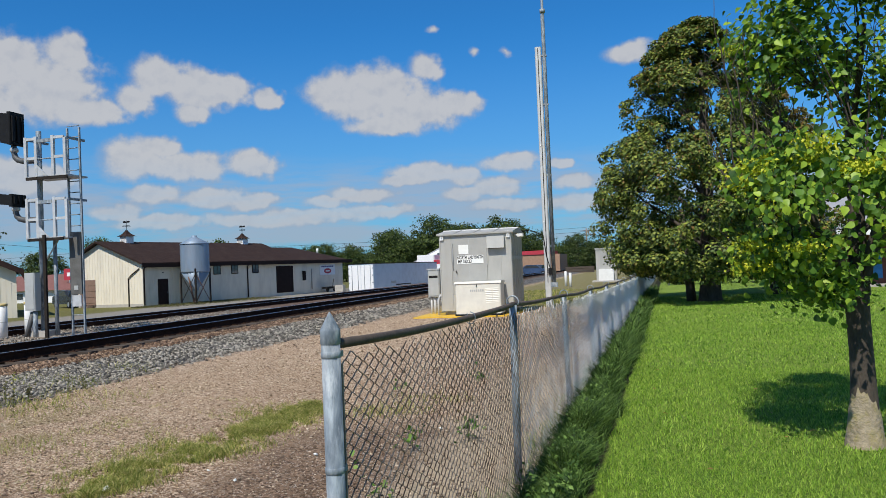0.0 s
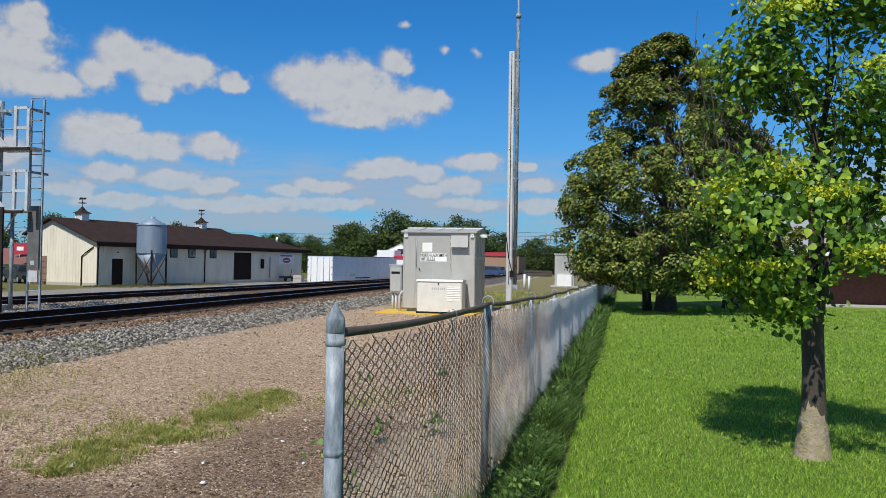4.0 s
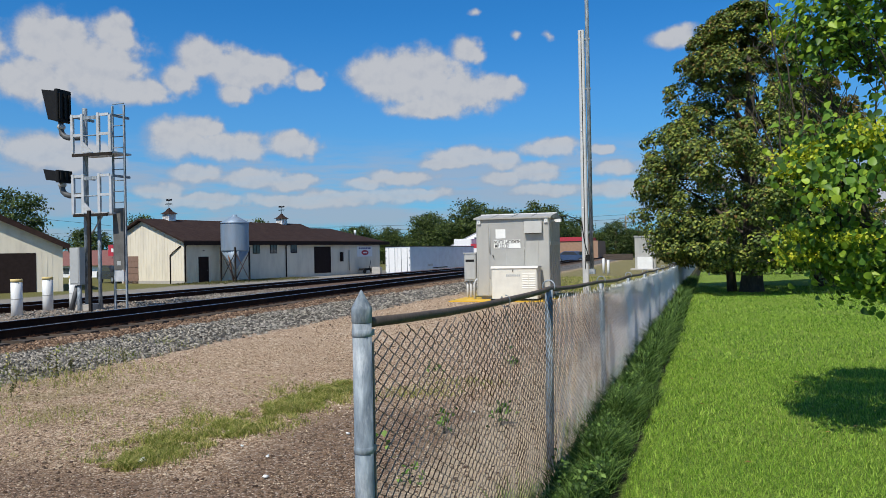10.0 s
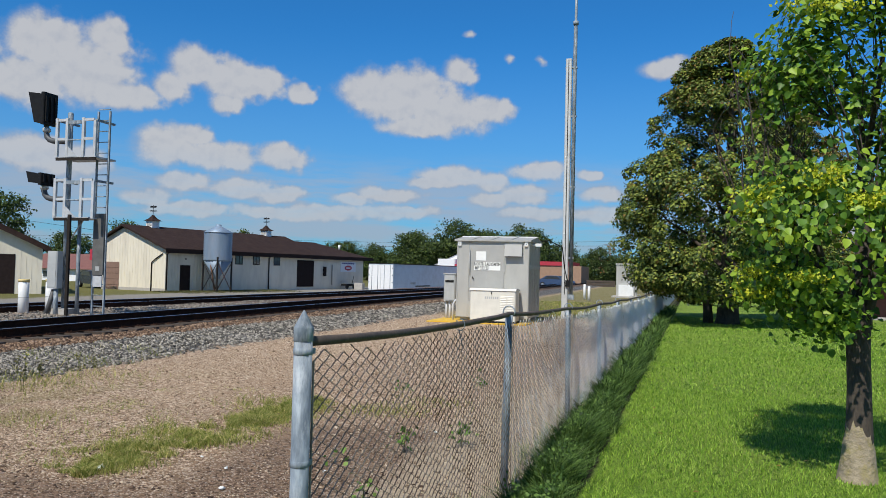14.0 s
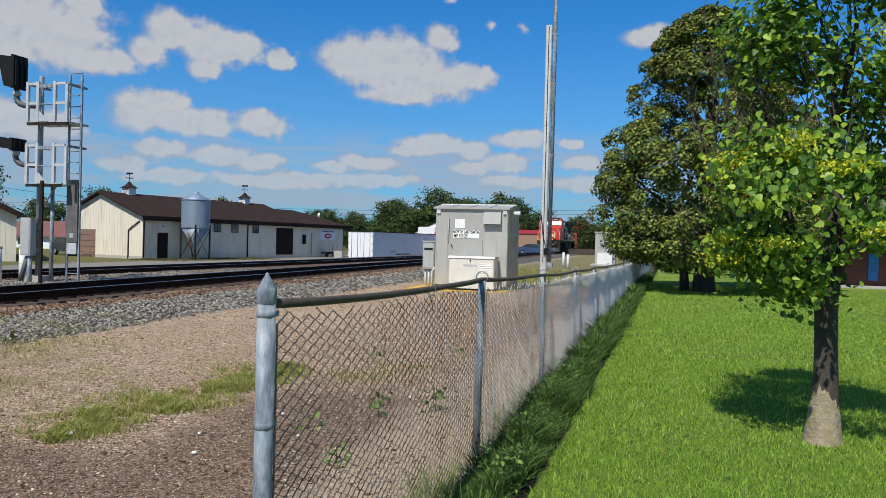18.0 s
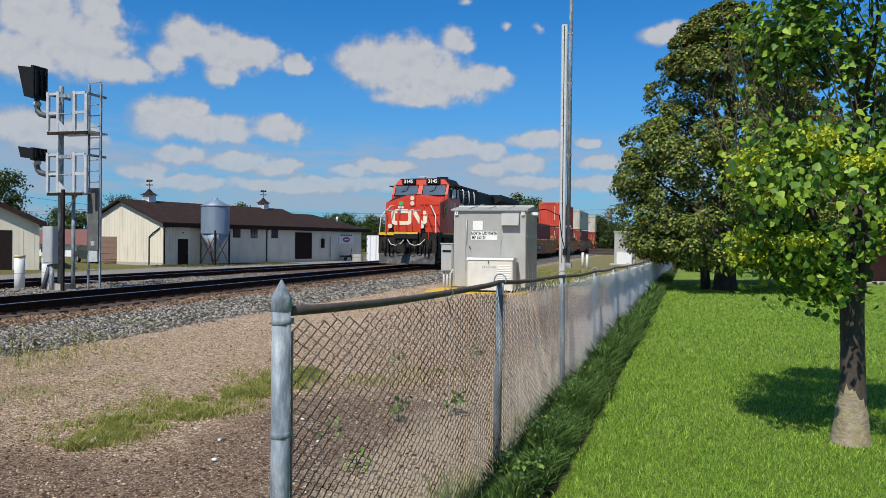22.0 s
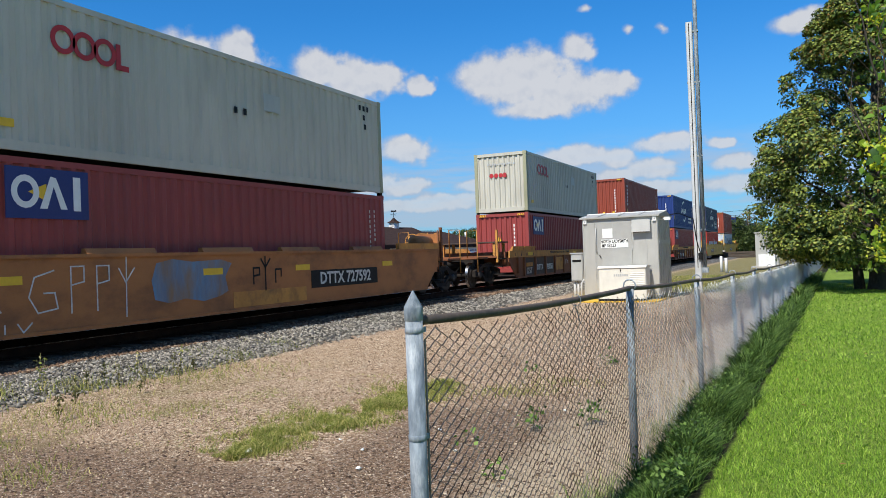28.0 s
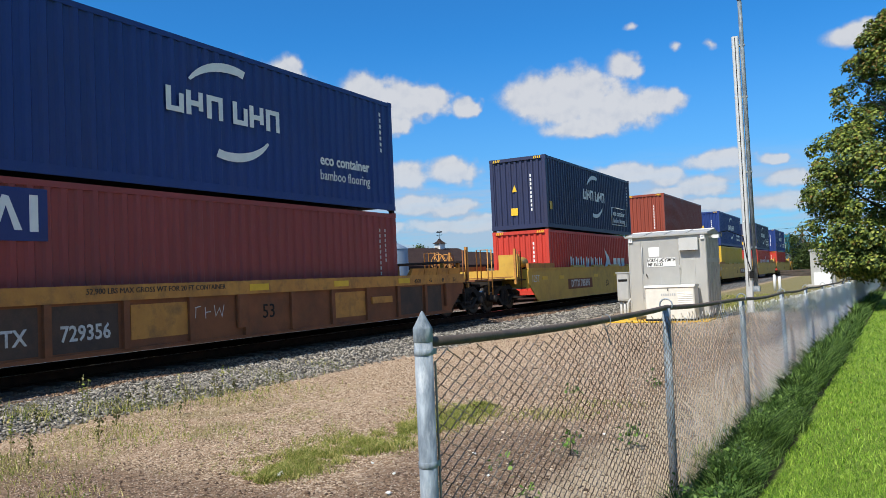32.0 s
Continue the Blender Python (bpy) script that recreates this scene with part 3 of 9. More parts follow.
def make_fence():
    f = thing("chain_link_fence", pose(0, 0, 0), "galvanised chain-link fence with round posts and a bent dark top rail", "fence")
    for i, (y, top) in enumerate(zip(FENCE_Y, FENCE_TOP)):
        x = fence_x(y)
        if i == 0:
            post = Mesh().tube([(x, y, -0.1), (x, y, top - 0.02)], 0.0325, 20).make("corner_post", M_GALV, f, "stout galvanised corner post")
            cap = Mesh().tube([(x, y, top - 0.05), (x, y, top - 0.048), (x, y, top - 0.002), (x, y, top + 0.002), (x, y, top + 0.044), (x, y, top + 0.056), (x, y, top + 0.060)],
                              [0.0328, 0.0345, 0.0350, 0.0335, 0.0105, 0.0045, 0.001], 32, False)
            cap.make("post_cap", M_GALV, post, "pointed cast cap")
            for z in (top - 0.085, 0.955, 0.60, 0.25):
                Mesh().tube([(x, y, z - 0.011), (x, y, z - 0.010), (x, y, z + 0.010), (x, y, z + 0.011)], [0.0328, 0.0345, 0.0345, 0.0328], 32, False).box(
                    x + 0.022, x + 0.027, y + 0.018, y + 0.045, z - 0.010, z + 0.010).make("tension_band", M_GALV, post)
            Mesh().box(x + 0.020, x + 0.026, y + 0.036, y + 0.042, 0.08, top - 0.12).make("tension_bar", M_WIRE, f)
        else:
            lean = random.uniform(-0.02, 0.02)
            post = Mesh().tube([(x - 0.03, y, -0.1), (x - 0.03 + lean, y, top - 0.01)], 0.029, 12).make("line_post", M_GALV, f)
            loop = [(x - 0.03 + lean + 0.045 * math.cos(a), y, top + 0.015 + 0.045 * math.sin(a)) for a in (math.pi * k / 6 for k in range(-1, 8))]
            Mesh().tube(loop, 0.006, 6).make("rail_loop", M_GALV, post)
    pts = []
    for i in range(len(FENCE_Y) - 1):
        for k in range(8):
            t = k / 8
            y = FENCE_Y[i] + (FENCE_Y[i + 1] - FENCE_Y[i]) * t
            z = FENCE_TOP[i] + (FENCE_TOP[i + 1] - FENCE_TOP[i]) * t
            sag = -0.03 * math.sin(math.pi * t) if i == 0 else -0.012 * math.sin(math.pi * t)
            z += (-0.045 if i == 0 else 0.0) * (1 - t) + sag + 0.006 * math.sin(y * 1.7)
            pts.append((fence_x(y) + (0.005 if i == 0 else -0.02), y, z))
    Mesh().tube(pts, 0.0185, 10).make("top_rail", M_RAILBAR, f, "bent dark weathered top rail")
    first = None
    for i in range(len(FENCE_Y) - 1):
        y0, y1 = FENCE_Y[i], FENCE_Y[i + 1]
        d = Vector((fence_x(y1) - fence_x(y0), y1 - y0, 0))
        za, zb = FENCE_TOP[i] - (0.105 if i == 0 else 0.06), FENCE_TOP[i + 1] - 0.07
        ang = math.degrees(math.atan2(d.y, d.x))
        m = pose(fence_x(y0) + 0.022, y0 + (0.03 if i == 0 else 0.0), 0.03, 0, 0, ang)
        if i < 3:
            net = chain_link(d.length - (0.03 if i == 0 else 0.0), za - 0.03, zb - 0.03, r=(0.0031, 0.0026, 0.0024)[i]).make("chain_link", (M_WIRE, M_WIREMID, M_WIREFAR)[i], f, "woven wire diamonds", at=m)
            if i == 2:
                first, h0 = net, za
        else:
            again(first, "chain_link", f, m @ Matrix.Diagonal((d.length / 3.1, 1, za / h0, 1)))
    # stray tie wires on the rail
    for y in (4.55, 7.7, 8.6, 10.4):
        z = FENCE_TOP[0] + (FENCE_TOP[2] - FENCE_TOP[0]) * (y - 2.62) / 6.5 - 0.03
        x = fence_x(y)
        loop = [(x + 0.03 * math.sin(a), y, z - 0.02 + 0.035 * math.cos(a)) for a in (k * 0.7 for k in range(9))] + [(x + 0.02, y + 0.01, z - 0.16)]
        Mesh().tube(loop, 0.0028, 5).make("tie_wire", M_GALV, f)


make_fence()


# ---- signal cabin ----
M_CAB = mat("painted_aluminium", (0.47, 0.465, 0.43), (0.42, 0.415, 0.385), 3, 0.5, 0.25, 0.06, 40, dirt=(0.30, 0.28, 0.25), dirt_amt=0.25, streak=(1, 1, 0.35))
M_CABDOOR = mat("cabin_door_paint", (0.43, 0.425, 0.395), (0.39, 0.385, 0.36), 3, 0.5, 0.3, 0.05, 40)
M_LID = mat("pale_lid_metal", (0.40, 0.40, 0.38), (0.34, 0.34, 0.32), 4, 0.6, 0.1, 0.05, 40, dirt=(0.34, 0.32, 0.28), dirt_amt=0.4)
M_WHITE = mat("white_paint", (0.78, 0.79, 0.78), (0.70, 0.71, 0.70), 4, 0.5, 0, 0.05, 40, dirt=(0.52, 0.49, 0.44), dirt_amt=0.3)
M_GENSET = mat("cream_enamel", (0.70, 0.68, 0.60), (0.63, 0.61, 0.54), 4, 0.5, 0, 0.05, 40, dirt=(0.48, 0.44, 0.37), dirt_amt=0.3)
M_YELLOW = mat("yellow_paint", (0.70, 0.44, 0.03), (0.60, 0.36, 0.03), 5, 0.6, 0, 0.1, 40, dirt=(0.35, 0.26, 0.12))
M_BLACK = mat("black_paint", (0.007, 0.007, 0.008), (0.012, 0.012, 0.012), 6, 0.6, 0, 0.08, 40, spec=0.2)
M_GREYBOX = mat("grey_enamel", (0.47, 0.48, 0.47), (0.42, 0.43, 0.42), 5, 0.45, 0.2, 0.05, 40)
M_PIPE = mat("grey_conduit", (0.55, 0.56, 0.56), (0.47, 0.48, 0.48), 6, 0.5, 0.1, 0.05, 40)
M_PAPER = mat("white_sheet", (0.80, 0.81, 0.78), (0.74, 0.75, 0.73), 6, 0.6, 0, 0.02, 40)
M_INK = mat("black_lettering", (0.02, 0.02, 0.022), (0.03, 0.03, 0.03), 9, 0.6, 0, 0.0, 40)


def make_cabin():
    c = thing("signal_cabin", pose(-6.55, 25.05, 0.0), "grey aluminium railway signal cabin with ribbed door and pitched lid", "cabin")
    w, d, h = 2.42, 2.25, 2.72
    z0 = 0.16
    Mesh().box(0.0, w, 0.0, d, z0, h - 0.06, 0.02).make("body", M_CAB, c)
    Mesh().slab([(-0.09, h - 0.07), (d + 0.09, h - 0.07), (d + 0.09, h - 0.02), (d / 2 + 0.1, h + 0.12), (d / 2 - 0.1, h + 0.12), (-0.09, h - 0.02)], "x", -0.07, w + 0.07).make("roof", M_LID, c, "pale pitched metal lid")
    Mesh().box(-0.09, w + 0.09, d / 2 - 0.12, d / 2 + 0.12, h + 0.116, h + 0.145).make("ridge_cap", M_WHITE, c)
    for x in (0.55, 1.2, 1.85):
        Mesh().slab([(-0.095, h - 0.018), (d / 2 - 0.1, h + 0.125), (d / 2 - 0.1, h + 0.142), (-0.095, h + 0.0)], "x", x - 0.012, x + 0.012).make("lid_seam", M_LID, c)
    for x in (0.10, w - 0.10):
        Mesh().box(x - 0.06, x + 0.06, -0.055, 0.002, h - 0.22, h - 0.01, 0.01).tube([(x, -0.058, h - 0.12), (x, -0.09, h - 0.12)], 0.018, 8).make("roof_clamp", M_WHITE, c)
    door = Mesh().box(0.42, 1.60, -0.022, 0.003, 0.72, h - 0.2, 0.006).make("door", M_CABDOOR, c, "flush grey door")
    Mesh().box(1.005, 1.015, -0.026, -0.020, 0.75, h - 0.22).make("door_seam", M_GREYBOX, door)
    Mesh().tube([(0.46, -0.02, 1.55), (0.46, -0.07, 1.55), (0.46, -0.07, 2.35), (0.46, -0.02, 2.35)], 0.013, 8).make("door_bar", M_GREYBOX, door, "upright door bar")
    Mesh().tube([(0.56, -0.02, 1.48), (0.56, -0.06, 1.46), (0.60, -0.065, 1.40)], 0.014, 8).make("handle", M_BLACK, door)
    for z in (0.95, 1.6, 2.3):
        Mesh().tube([(1.605, -0.022, z), (1.605, -0.022, z + 0.12)], 0.013, 8).make("hinge", M_GREYBOX, door)
    for x in (0.40, 1.63, 2.05):
        Mesh().box(x - 0.012, x + 0.012, -0.012, 0.003, 0.2, h - 0.1).make("seam_rib", M_CAB, c)
    for x in (0.02, w - 0.05):
        Mesh().box(x, x + 0.03, -0.014, 0.003, z0, h - 0.08).make("corner_strip", M_CAB, c)
    hood = Mesh().slab([(-0.19, h - 0.55), (0.003, h - 0.55), (0.003, h - 0.16), (-0.13, h - 0.16)], "x", 1.63, 2.20).make("vent_hood", M_CABDOOR, c, "slanted louvre hood")
    Mesh().box(1.67, 2.16, -0.17, -0.02, h - 0.562, h - 0.548).make("vent_mesh", M_BLACK, hood)
    sheet = Mesh().box(0.66, 0.99, -0.030, -0.0225, 2.02, 2.32).make("notice", M_PAPER, c, "white notice sheet")
    plate = Mesh().box(0.60, 1.48, -0.032, -0.0235, 1.70, 1.97).make("name_plate", M_PAPER, c, "white plate with black letters")
    text_mesh("lettering", "NORTH LADYSMITH", 0.15, Matrix.Translation((1.04, -0.034, 1.90)) @ FACE_Y, M_INK, plate, xscale=0.64, bold=0.003)
    text_mesh("lettering", "MP 353.23", 0.15, Matrix.Translation((0.86, -0.034, 1.77)) @ FACE_Y, M_INK, plate, xscale=0.72, bold=0.003)
    # ribs of the shaded side
    for k in range(5):
        y = 0.25 + k * 0.44
        Mesh().box(w - 0.003, w + 0.012, y - 0.012, y + 0.012, z0, h - 0.1).make("seam_rib", M_CAB, c)
    Mesh().box(w - 0.003, w + 0.02, 0.1, d - 0.1, 1.78, 1.9).make("side_band", M_GREYBOX, c)
    Mesh().tube([(w + 0.0, 0.5, h - 0.15), (w + 0.16, 0.5, h - 0.15)], 0.03, 8).box(w + 0.12, w + 0.32, 0.42, 0.58, h - 0.2, h - 0.10, 0.02).make("flood_lamp", M_WHITE, c, "small white flood lamp")
    # plinth
    pad = Mesh().box(-0.72, w + 0.12, -0.95, d + 0.3, -0.12, 0.04, 0.03).make("concrete_pad", M_YELLOW)
    pad.matrix_basis = pose(-6.55, 25.05, 0.0)
    tagged(pad, "low yellow-painted plinth under the signal cabin", "plinth")
    for k in range(3):
        Mesh().box(0.1, w - 0.1, 0.2 + k * 0.8, 0.4 + k * 0.8, 0.035, z0 + 0.005).make("skid", M_GREYBOX, c)
    g = thing("standby_generator", pose(-5.88, 24.28, 0.04), "cream standby generator enclosure with louvred lid", "generator")
    Mesh().box(0.0, 1.47, 0.0, 0.66, 0.05, 1.02, 0.03).make("housing", M_GENSET, g)
    Mesh().slab([(-0.03, 1.02), (0.69, 1.02), (0.68, 1.07), (0.04, 1.09)], "x", -0.02, 1.49).make("lid", M_GENSET, g)
    for i in range(9):
        for x0 in (0.98, 1.21):
            Mesh().slab([(-0.012, 0.40 + 0.055 * i), (0.003, 0.40 + 0.055 * i), (0.003, 0.438 + 0.055 * i)], "x", x0, x0 + 0.2).make("louvre", M_GENSET, g)
    Mesh().box(-0.02, 1.49, -0.02, 0.68, 0.0, 0.06).make("base_frame", M_BLACK, g)
    for k in range(7):
        Mesh().box(0.48 + 0.066 * k, 0.525 + 0.066 * k, -0.004, 0.003, 0.76, 0.83).make("maker_mark", M_GREYBOX, g)
    Mesh().tube([(0.70, 0.02, 0.98), (0.70, -0.02, 0.97), (0.70, -0.02, 0.91)], 0.014, 8).make("latch", M_BLACK, g)
    b = thing("meter_box", pose(-7.22, 25.9, 0.0), "grey utility meter box on conduit legs", "utility box")
    Mesh().box(0.0, 0.42, 0.0, 0.26, 0.62, 1.55, 0.02).make("box", M_GREYBOX, b)
    Mesh().box(0.03, 0.39, -0.02, 0.003, 0.66, 1.51, 0.01).make("cover", M_GREYBOX, b)
    Mesh().box(0.06, 0.36, -0.026, -0.018, 1.26, 1.34).make("label_strip", M_BLACK, b)
    Mesh().box(-0.02, 0.44, -0.03, 0.28, 1.54, 1.58).make("rain_cap", M_GREYBOX, b)
    for x in (0.08, 0.2, 0.32):
        Mesh().tube([(x, 0.12, -0.1), (x, 0.12, 0.65)], 0.04, 10).make("conduit", M_PIPE, b)
    e = thing("conduit_stub", pose(-6.68, 25.2, 0), "grey conduit bend rising beside the cabin", "conduit")
    Mesh().tube([(0, 0, -0.1), (0, 0, 0.55), (0.06, 0.05, 0.68), (0.2, 0.05, 0.72)], 0.038, 10).make("pipe", M_PIPE, e)


make_cabin()


# ---- antenna pole ----
def make_pole():
    p = thing("antenna_pole", pose(-3.42, 28.7, 0.0), "tall grey steel antenna pole with a folded channel mast", "pole")
    Mesh().box(-0.11, 0.11, -0.11, 0.11, -0.1, 9.55, 0.03).make("channel_mast", M_PIPE, p)
    Mesh().box(-0.012, 0.012, -0.125, -0.108, 0.9, 9.5).make("channel_slot", M_BLACK, p)
    Mesh().tube([(0.21, 0.02, 0.75), (0.21, 0.02, 10.7), (0.215, 0.02, 10.9), (0.215, 0.02, 14.2)], [0.075, 0.072, 0.05, 0.045], 14).make("round_mast", M_GALV, p, "round galvanised mast")
    Mesh().tube([(0.215, 0.02, 10.82), (0.215, 0.02, 10.95)], 0.1, 14).make("mast_collar", M_GALV, p)
    Mesh().box(0.08, 0.34, -0.07, 0.09, 0.72, 0.9).make("mast_foot", M_GALV, p)
    for z in (2.2, 4.8, 7.4, 9.2):
        Mesh().box(-0.13, 0.30, -0.04, 0.06, z, z + 0.06).make("bracket", M_GALV, p)
    for z in (3.1, 5.9):
        Mesh().box(-0.07, -0.03, -0.13, -0.105, z, z + 0.05).make("bolt_plate", M_PAPER, p)
    Mesh().tube([(-1.0, -1.4, 2.72), (-0.5, -0.8, 2.82), (-0.1, -0.12, 2.62), (-0.02, -0.14, 1.9), (0.12, -0.14, 1.35)], 0.018, 6).make("cable", M_BLACK, p, "black feed cable")
    Mesh().box(0.03, 0.17, -0.17, -0.1, 1.18, 1.42).make("cable_box", M_BLACK, p)


make_pole()

# ---- train ----
M_RED = mat("locomotive_red", (0.62, 0.055, 0.022), (0.55, 0.045, 0.02), 2, 0.38, 0, 0.03, 40, dirt=(0.28, 0.055, 0.03), dirt_amt=0.3)
M_HOOD = mat("locomotive_black", (0.009, 0.012, 0.015), (0.014, 0.018, 0.022), 3, 0.62, 0, 0.05, 40, dirt=(0.032, 0.029, 0.026), dirt_amt=0.3, spec=0.15)
M_GOLD = mat("stripe_gold", (0.70, 0.48, 0.21), (0.58, 0.38, 0.16), 3, 0.5, 0, 0.03, 40, dirt=(0.22, 0.13, 0.07))
M_CREAM = mat("lettering_cream", (0.86, 0.76, 0.57), (0.76, 0.66, 0.48), 4, 0.5, 0, 0.0, 40)
M_UNDER = mat("sooty_running_gear", (0.016, 0.014, 0.013), (0.030, 0.025, 0.021), 5, 0.85, 0.0, 0.4, 30, dirt=(0.065, 0.050, 0.038), spec=0.15)
M_TANK = mat("tank_black", (0.022, 0.022, 0.022), (0.034, 0.031, 0.029), 2, 0.8, 0, 0.1, 30, dirt=(0.060, 0.050, 0.042), spec=0.15)
M_PLOW = mat("scuffed_plow", (0.10, 0.10, 0.10), (0.055, 0.053, 0.05), 4, 0.7, 0.1, 0.2, 30, dirt=(0.28, 0.26, 0.24), dirt_scale=2.5, dirt_amt=0.6)
# base colour lifted towards blue to stand for reflected sky
M_GLASSDARK = mat("cab_glass", (0.06, 0.10, 0.15), (0.04, 0.065, 0.10), 2, 0.06, 0, 0.0, 30, spec=1.0)
M_WHEEL = mat("wheel_steel", (0.045, 0.038, 0.034), (0.075, 0.06, 0.05), 6, 0.6, 0.6, 0.2, 40)
M_TREAD = mat("wheel_tread", (0.5, 0.5, 0.5), (0.4, 0.4, 0.4), 6, 0.25, 1.0, 0.05, 40)
# faint glow: lit ditch lights, and mere lens glare on the unlit nose lamps
M_HEAD = glow("glaring_lamp_lens", (0.55, 0.50, 0.42), 0.22)
M_HANDRAIL = mat("pale_handrail", (0.62, 0.63, 0.62), (0.5, 0.5, 0.5), 6, 0.5, 0.2, 0.05, 40)
M_GREEN = mat("green_decal", (0.08, 0.42, 0.12), (0.07, 0.36, 0.10), 6, 0.5)
M_EMBLEM = mat("brass_emblem", (0.35, 0.24, 0.09), (0.26, 0.17, 0.06), 9, 0.5)
M_ORANGE = mat("well_car_brown", (0.40, 0.160, 0.050), (0.32, 0.125, 0.042), 1.6, 0.7, 0, 0.12, 40, dirt=(0.10, 0.055, 0.03), dirt_scale=1.6, dirt_amt=0.6, streak=(1, 0.6, 1))
M_SOOT = mat("well_car_repaint", (0.055, 0.040, 0.033), (0.085, 0.056, 0.040), 2.2, 0.8, 0, 0.1, 40, dirt=(0.16, 0.085, 0.05), dirt_scale=2.4, dirt_amt=0.5)
M_BROWN = mat("well_car_dark_brown", (0.250, 0.092, 0.036), (0.175, 0.064, 0.028), 1.6, 0.8, 0, 0.15, 40, dirt=(0.11, 0.058, 0.032), dirt_scale=2.2, dirt_amt=0.6)
M_CHORD = mat("well_car_ochre", (0.56, 0.265, 0.055), (0.44, 0.195, 0.045), 2.2, 0.7, 0, 0.12, 40, dirt=(0.12, 0.07, 0.04), dirt_scale=2.6, dirt_amt=0.75)
M_YELLOWCAR = mat("well_car_yellow", (0.60, 0.37, 0.06), (0.52, 0.31, 0.05), 1.6, 0.6, 0, 0.1, 40, dirt=(0.22, 0.13, 0.05), dirt_scale=1.8, dirt_amt=0.45)
M_REFLECT = mat("yellow_reflector", (0.78, 0.50, 0.03), (0.70, 0.43, 0.03), 5, 0.5)
M_CHALK = mat("white_marking", (0.66, 0.65, 0.61), (0.5, 0.48, 0.44), 14, 0.8)
M_PATCHBLUE = mat("faded_blue_patch", (0.14, 0.25, 0.38), (0.26, 0.17, 0.10), 2.6, 0.8, 0, 0.1, 40, dirt=(0.10, 0.15, 0.24), dirt_scale=3.0, dirt_amt=0.7, streak=(1, 1, 0.3))


def wheelset(parent, y, r=0.46, half=0.80, name="wheel"):
    for s in (-1, 1):
        x = s * 0.745
        w = Mesh().tube([(x - s * 0.065, y, r), (x - s * 0.06, y, r), (x + s * 0.05, y, r), (x + s * 0.06, y, r)], [r * 0.3, r, r, r * 0.86], 28)
        w.tube([(x + s * 0.055, y, r), (x + s * 0.07, y, r)], [r * 0.85, r * 0.25], 20).make(name, M_WHEEL, parent)
        Mesh().tube([(x - s * 0.058, y, r), (x + s * 0.05, y, r)], r + 0.004, 28, False).make("tread", M_TREAD, parent.children[-1], "bright worn tread")
    Mesh().tube([(-0.75, y, r), (0.75, y, r)], 0.085, 10).make("axle", M_UNDER, parent)


def freight_truck(parent, y):
    tr = new("truck")
    tr.parent = parent
    tr.matrix_basis = pose(0, y, 0)
    tr["label"] = "two-axle cast steel truck"
    for dy in (-0.89, 0.89):
        wheelset(tr, dy)
    for s in (-1, 1):
        x0, x1 = sorted((s * 0.93, s * 1.07))
        fr = Mesh()
        fr.slab([(-1.25, 0.40), (-1.25, 0.62), (-0.95, 0.70), (-0.42, 0.86), (0.42, 0.86), (0.95, 0.70), (1.25, 0.62), (1.25, 0.40), (0.95, 0.44), (0.62, 0.58), (0.45, 0.74), (-0.45, 0.74), (-0.62, 0.58), (-0.95, 0.44)], "x", x0, x1)
        fr.slab([(-0.72, 0.52), (-0.30, 0.20), (0.30, 0.20), (0.72, 0.52), (0.60, 0.56), (0.26, 0.32), (-0.26, 0.32), (-0.60, 0.56)], "x", x0, x1)
        fr.make("side_frame", M_UNDER, tr)
        for dy in (-0.17, 0, 0.17):
            Mesh().tube([(s * 1.0, dy, 0.32 + 0.04 * k) for k in range(11)], [0.07 + 0.012 * (k % 2) for k in range(11)], 8).make("spring", M_UNDER, tr)
        for dy in (-0.89, 0.89):
            Mesh().tube([(s * 0.9, dy, 0.46), (s * 1.1, dy, 0.46), (s * 1.13, dy, 0.46)], [0.13, 0.13, 0.09], 12).make("axle_box", M_WHEEL, tr)
    Mesh().box(-1.05, 1.05, -0.2, 0.2, 0.58, 0.86).make("bolster", M_UNDER, tr)
    return tr


def emblem_ring(me, y, z, ry, rz, t, x, n=20):
    """A flat ring on a wall that faces +x."""
    vs, fs = [], []
    for k in range(n):
        a = 2 * math.pi * k / n
        for d in (0.0, 0.006):
            vs += [(x + d, y + ry * math.cos(a), z + rz * math.sin(a)), (x + d, y + (ry - t) * math.cos(a), z + (rz - t) * math.sin(a))]
        o, q = 4 * k, 4 * ((k + 1) % n)
        fs += [(o + 2, q + 2, q + 3, o + 3), (o, q, q + 2, o + 2), (o + 1, o + 3, q + 3, q + 1)]
    me.add(vs, fs)


def strip(me, pts, w, x, axis="x", d=0.006):
    """A flat ribbon of width w along points on a wall."""
    edge = []
    for i, (a, b) in enumerate(pts):
        p, q = pts[max(0, i - 1)], pts[min(len(pts) - 1, i + 1)]
        n1 = Vector((a - p[0], b - p[1], 0)) if i else Vector((q[0] - a, q[1] - b, 0))
        n2 = Vector((q[0] - a, q[1] - b, 0)) if i < len(pts) - 1 else n1
        n1, n2 = n1.normalized(), n2.normalized()
        m = (n1 + n2).normalized()
        k = w / 2 / max(0.55, m.dot(n1))
        edge.append(((a - m.y * k, b + m.x * k), (a + m.y * k, b - m.x * k)))
    vs, fs = [], []
    for pair in edge:
        for w in (x, x + d):
            vs += [(w, *p) if axis == "x" else (p[0], w, p[1]) for p in pair]
    for k in range(len(edge) - 1):
        o = 4 * k
        fs += [(o + 2, o + 3, o + 7, o + 6), (o, o + 2, o + 6, o + 4), (o + 1, o + 5, o + 7, o + 3)]
    me.add(vs, fs + [(0, 1, 3, 2), (len(vs) - 4, len(vs) - 2, len(vs) - 1, len(vs) - 3)])


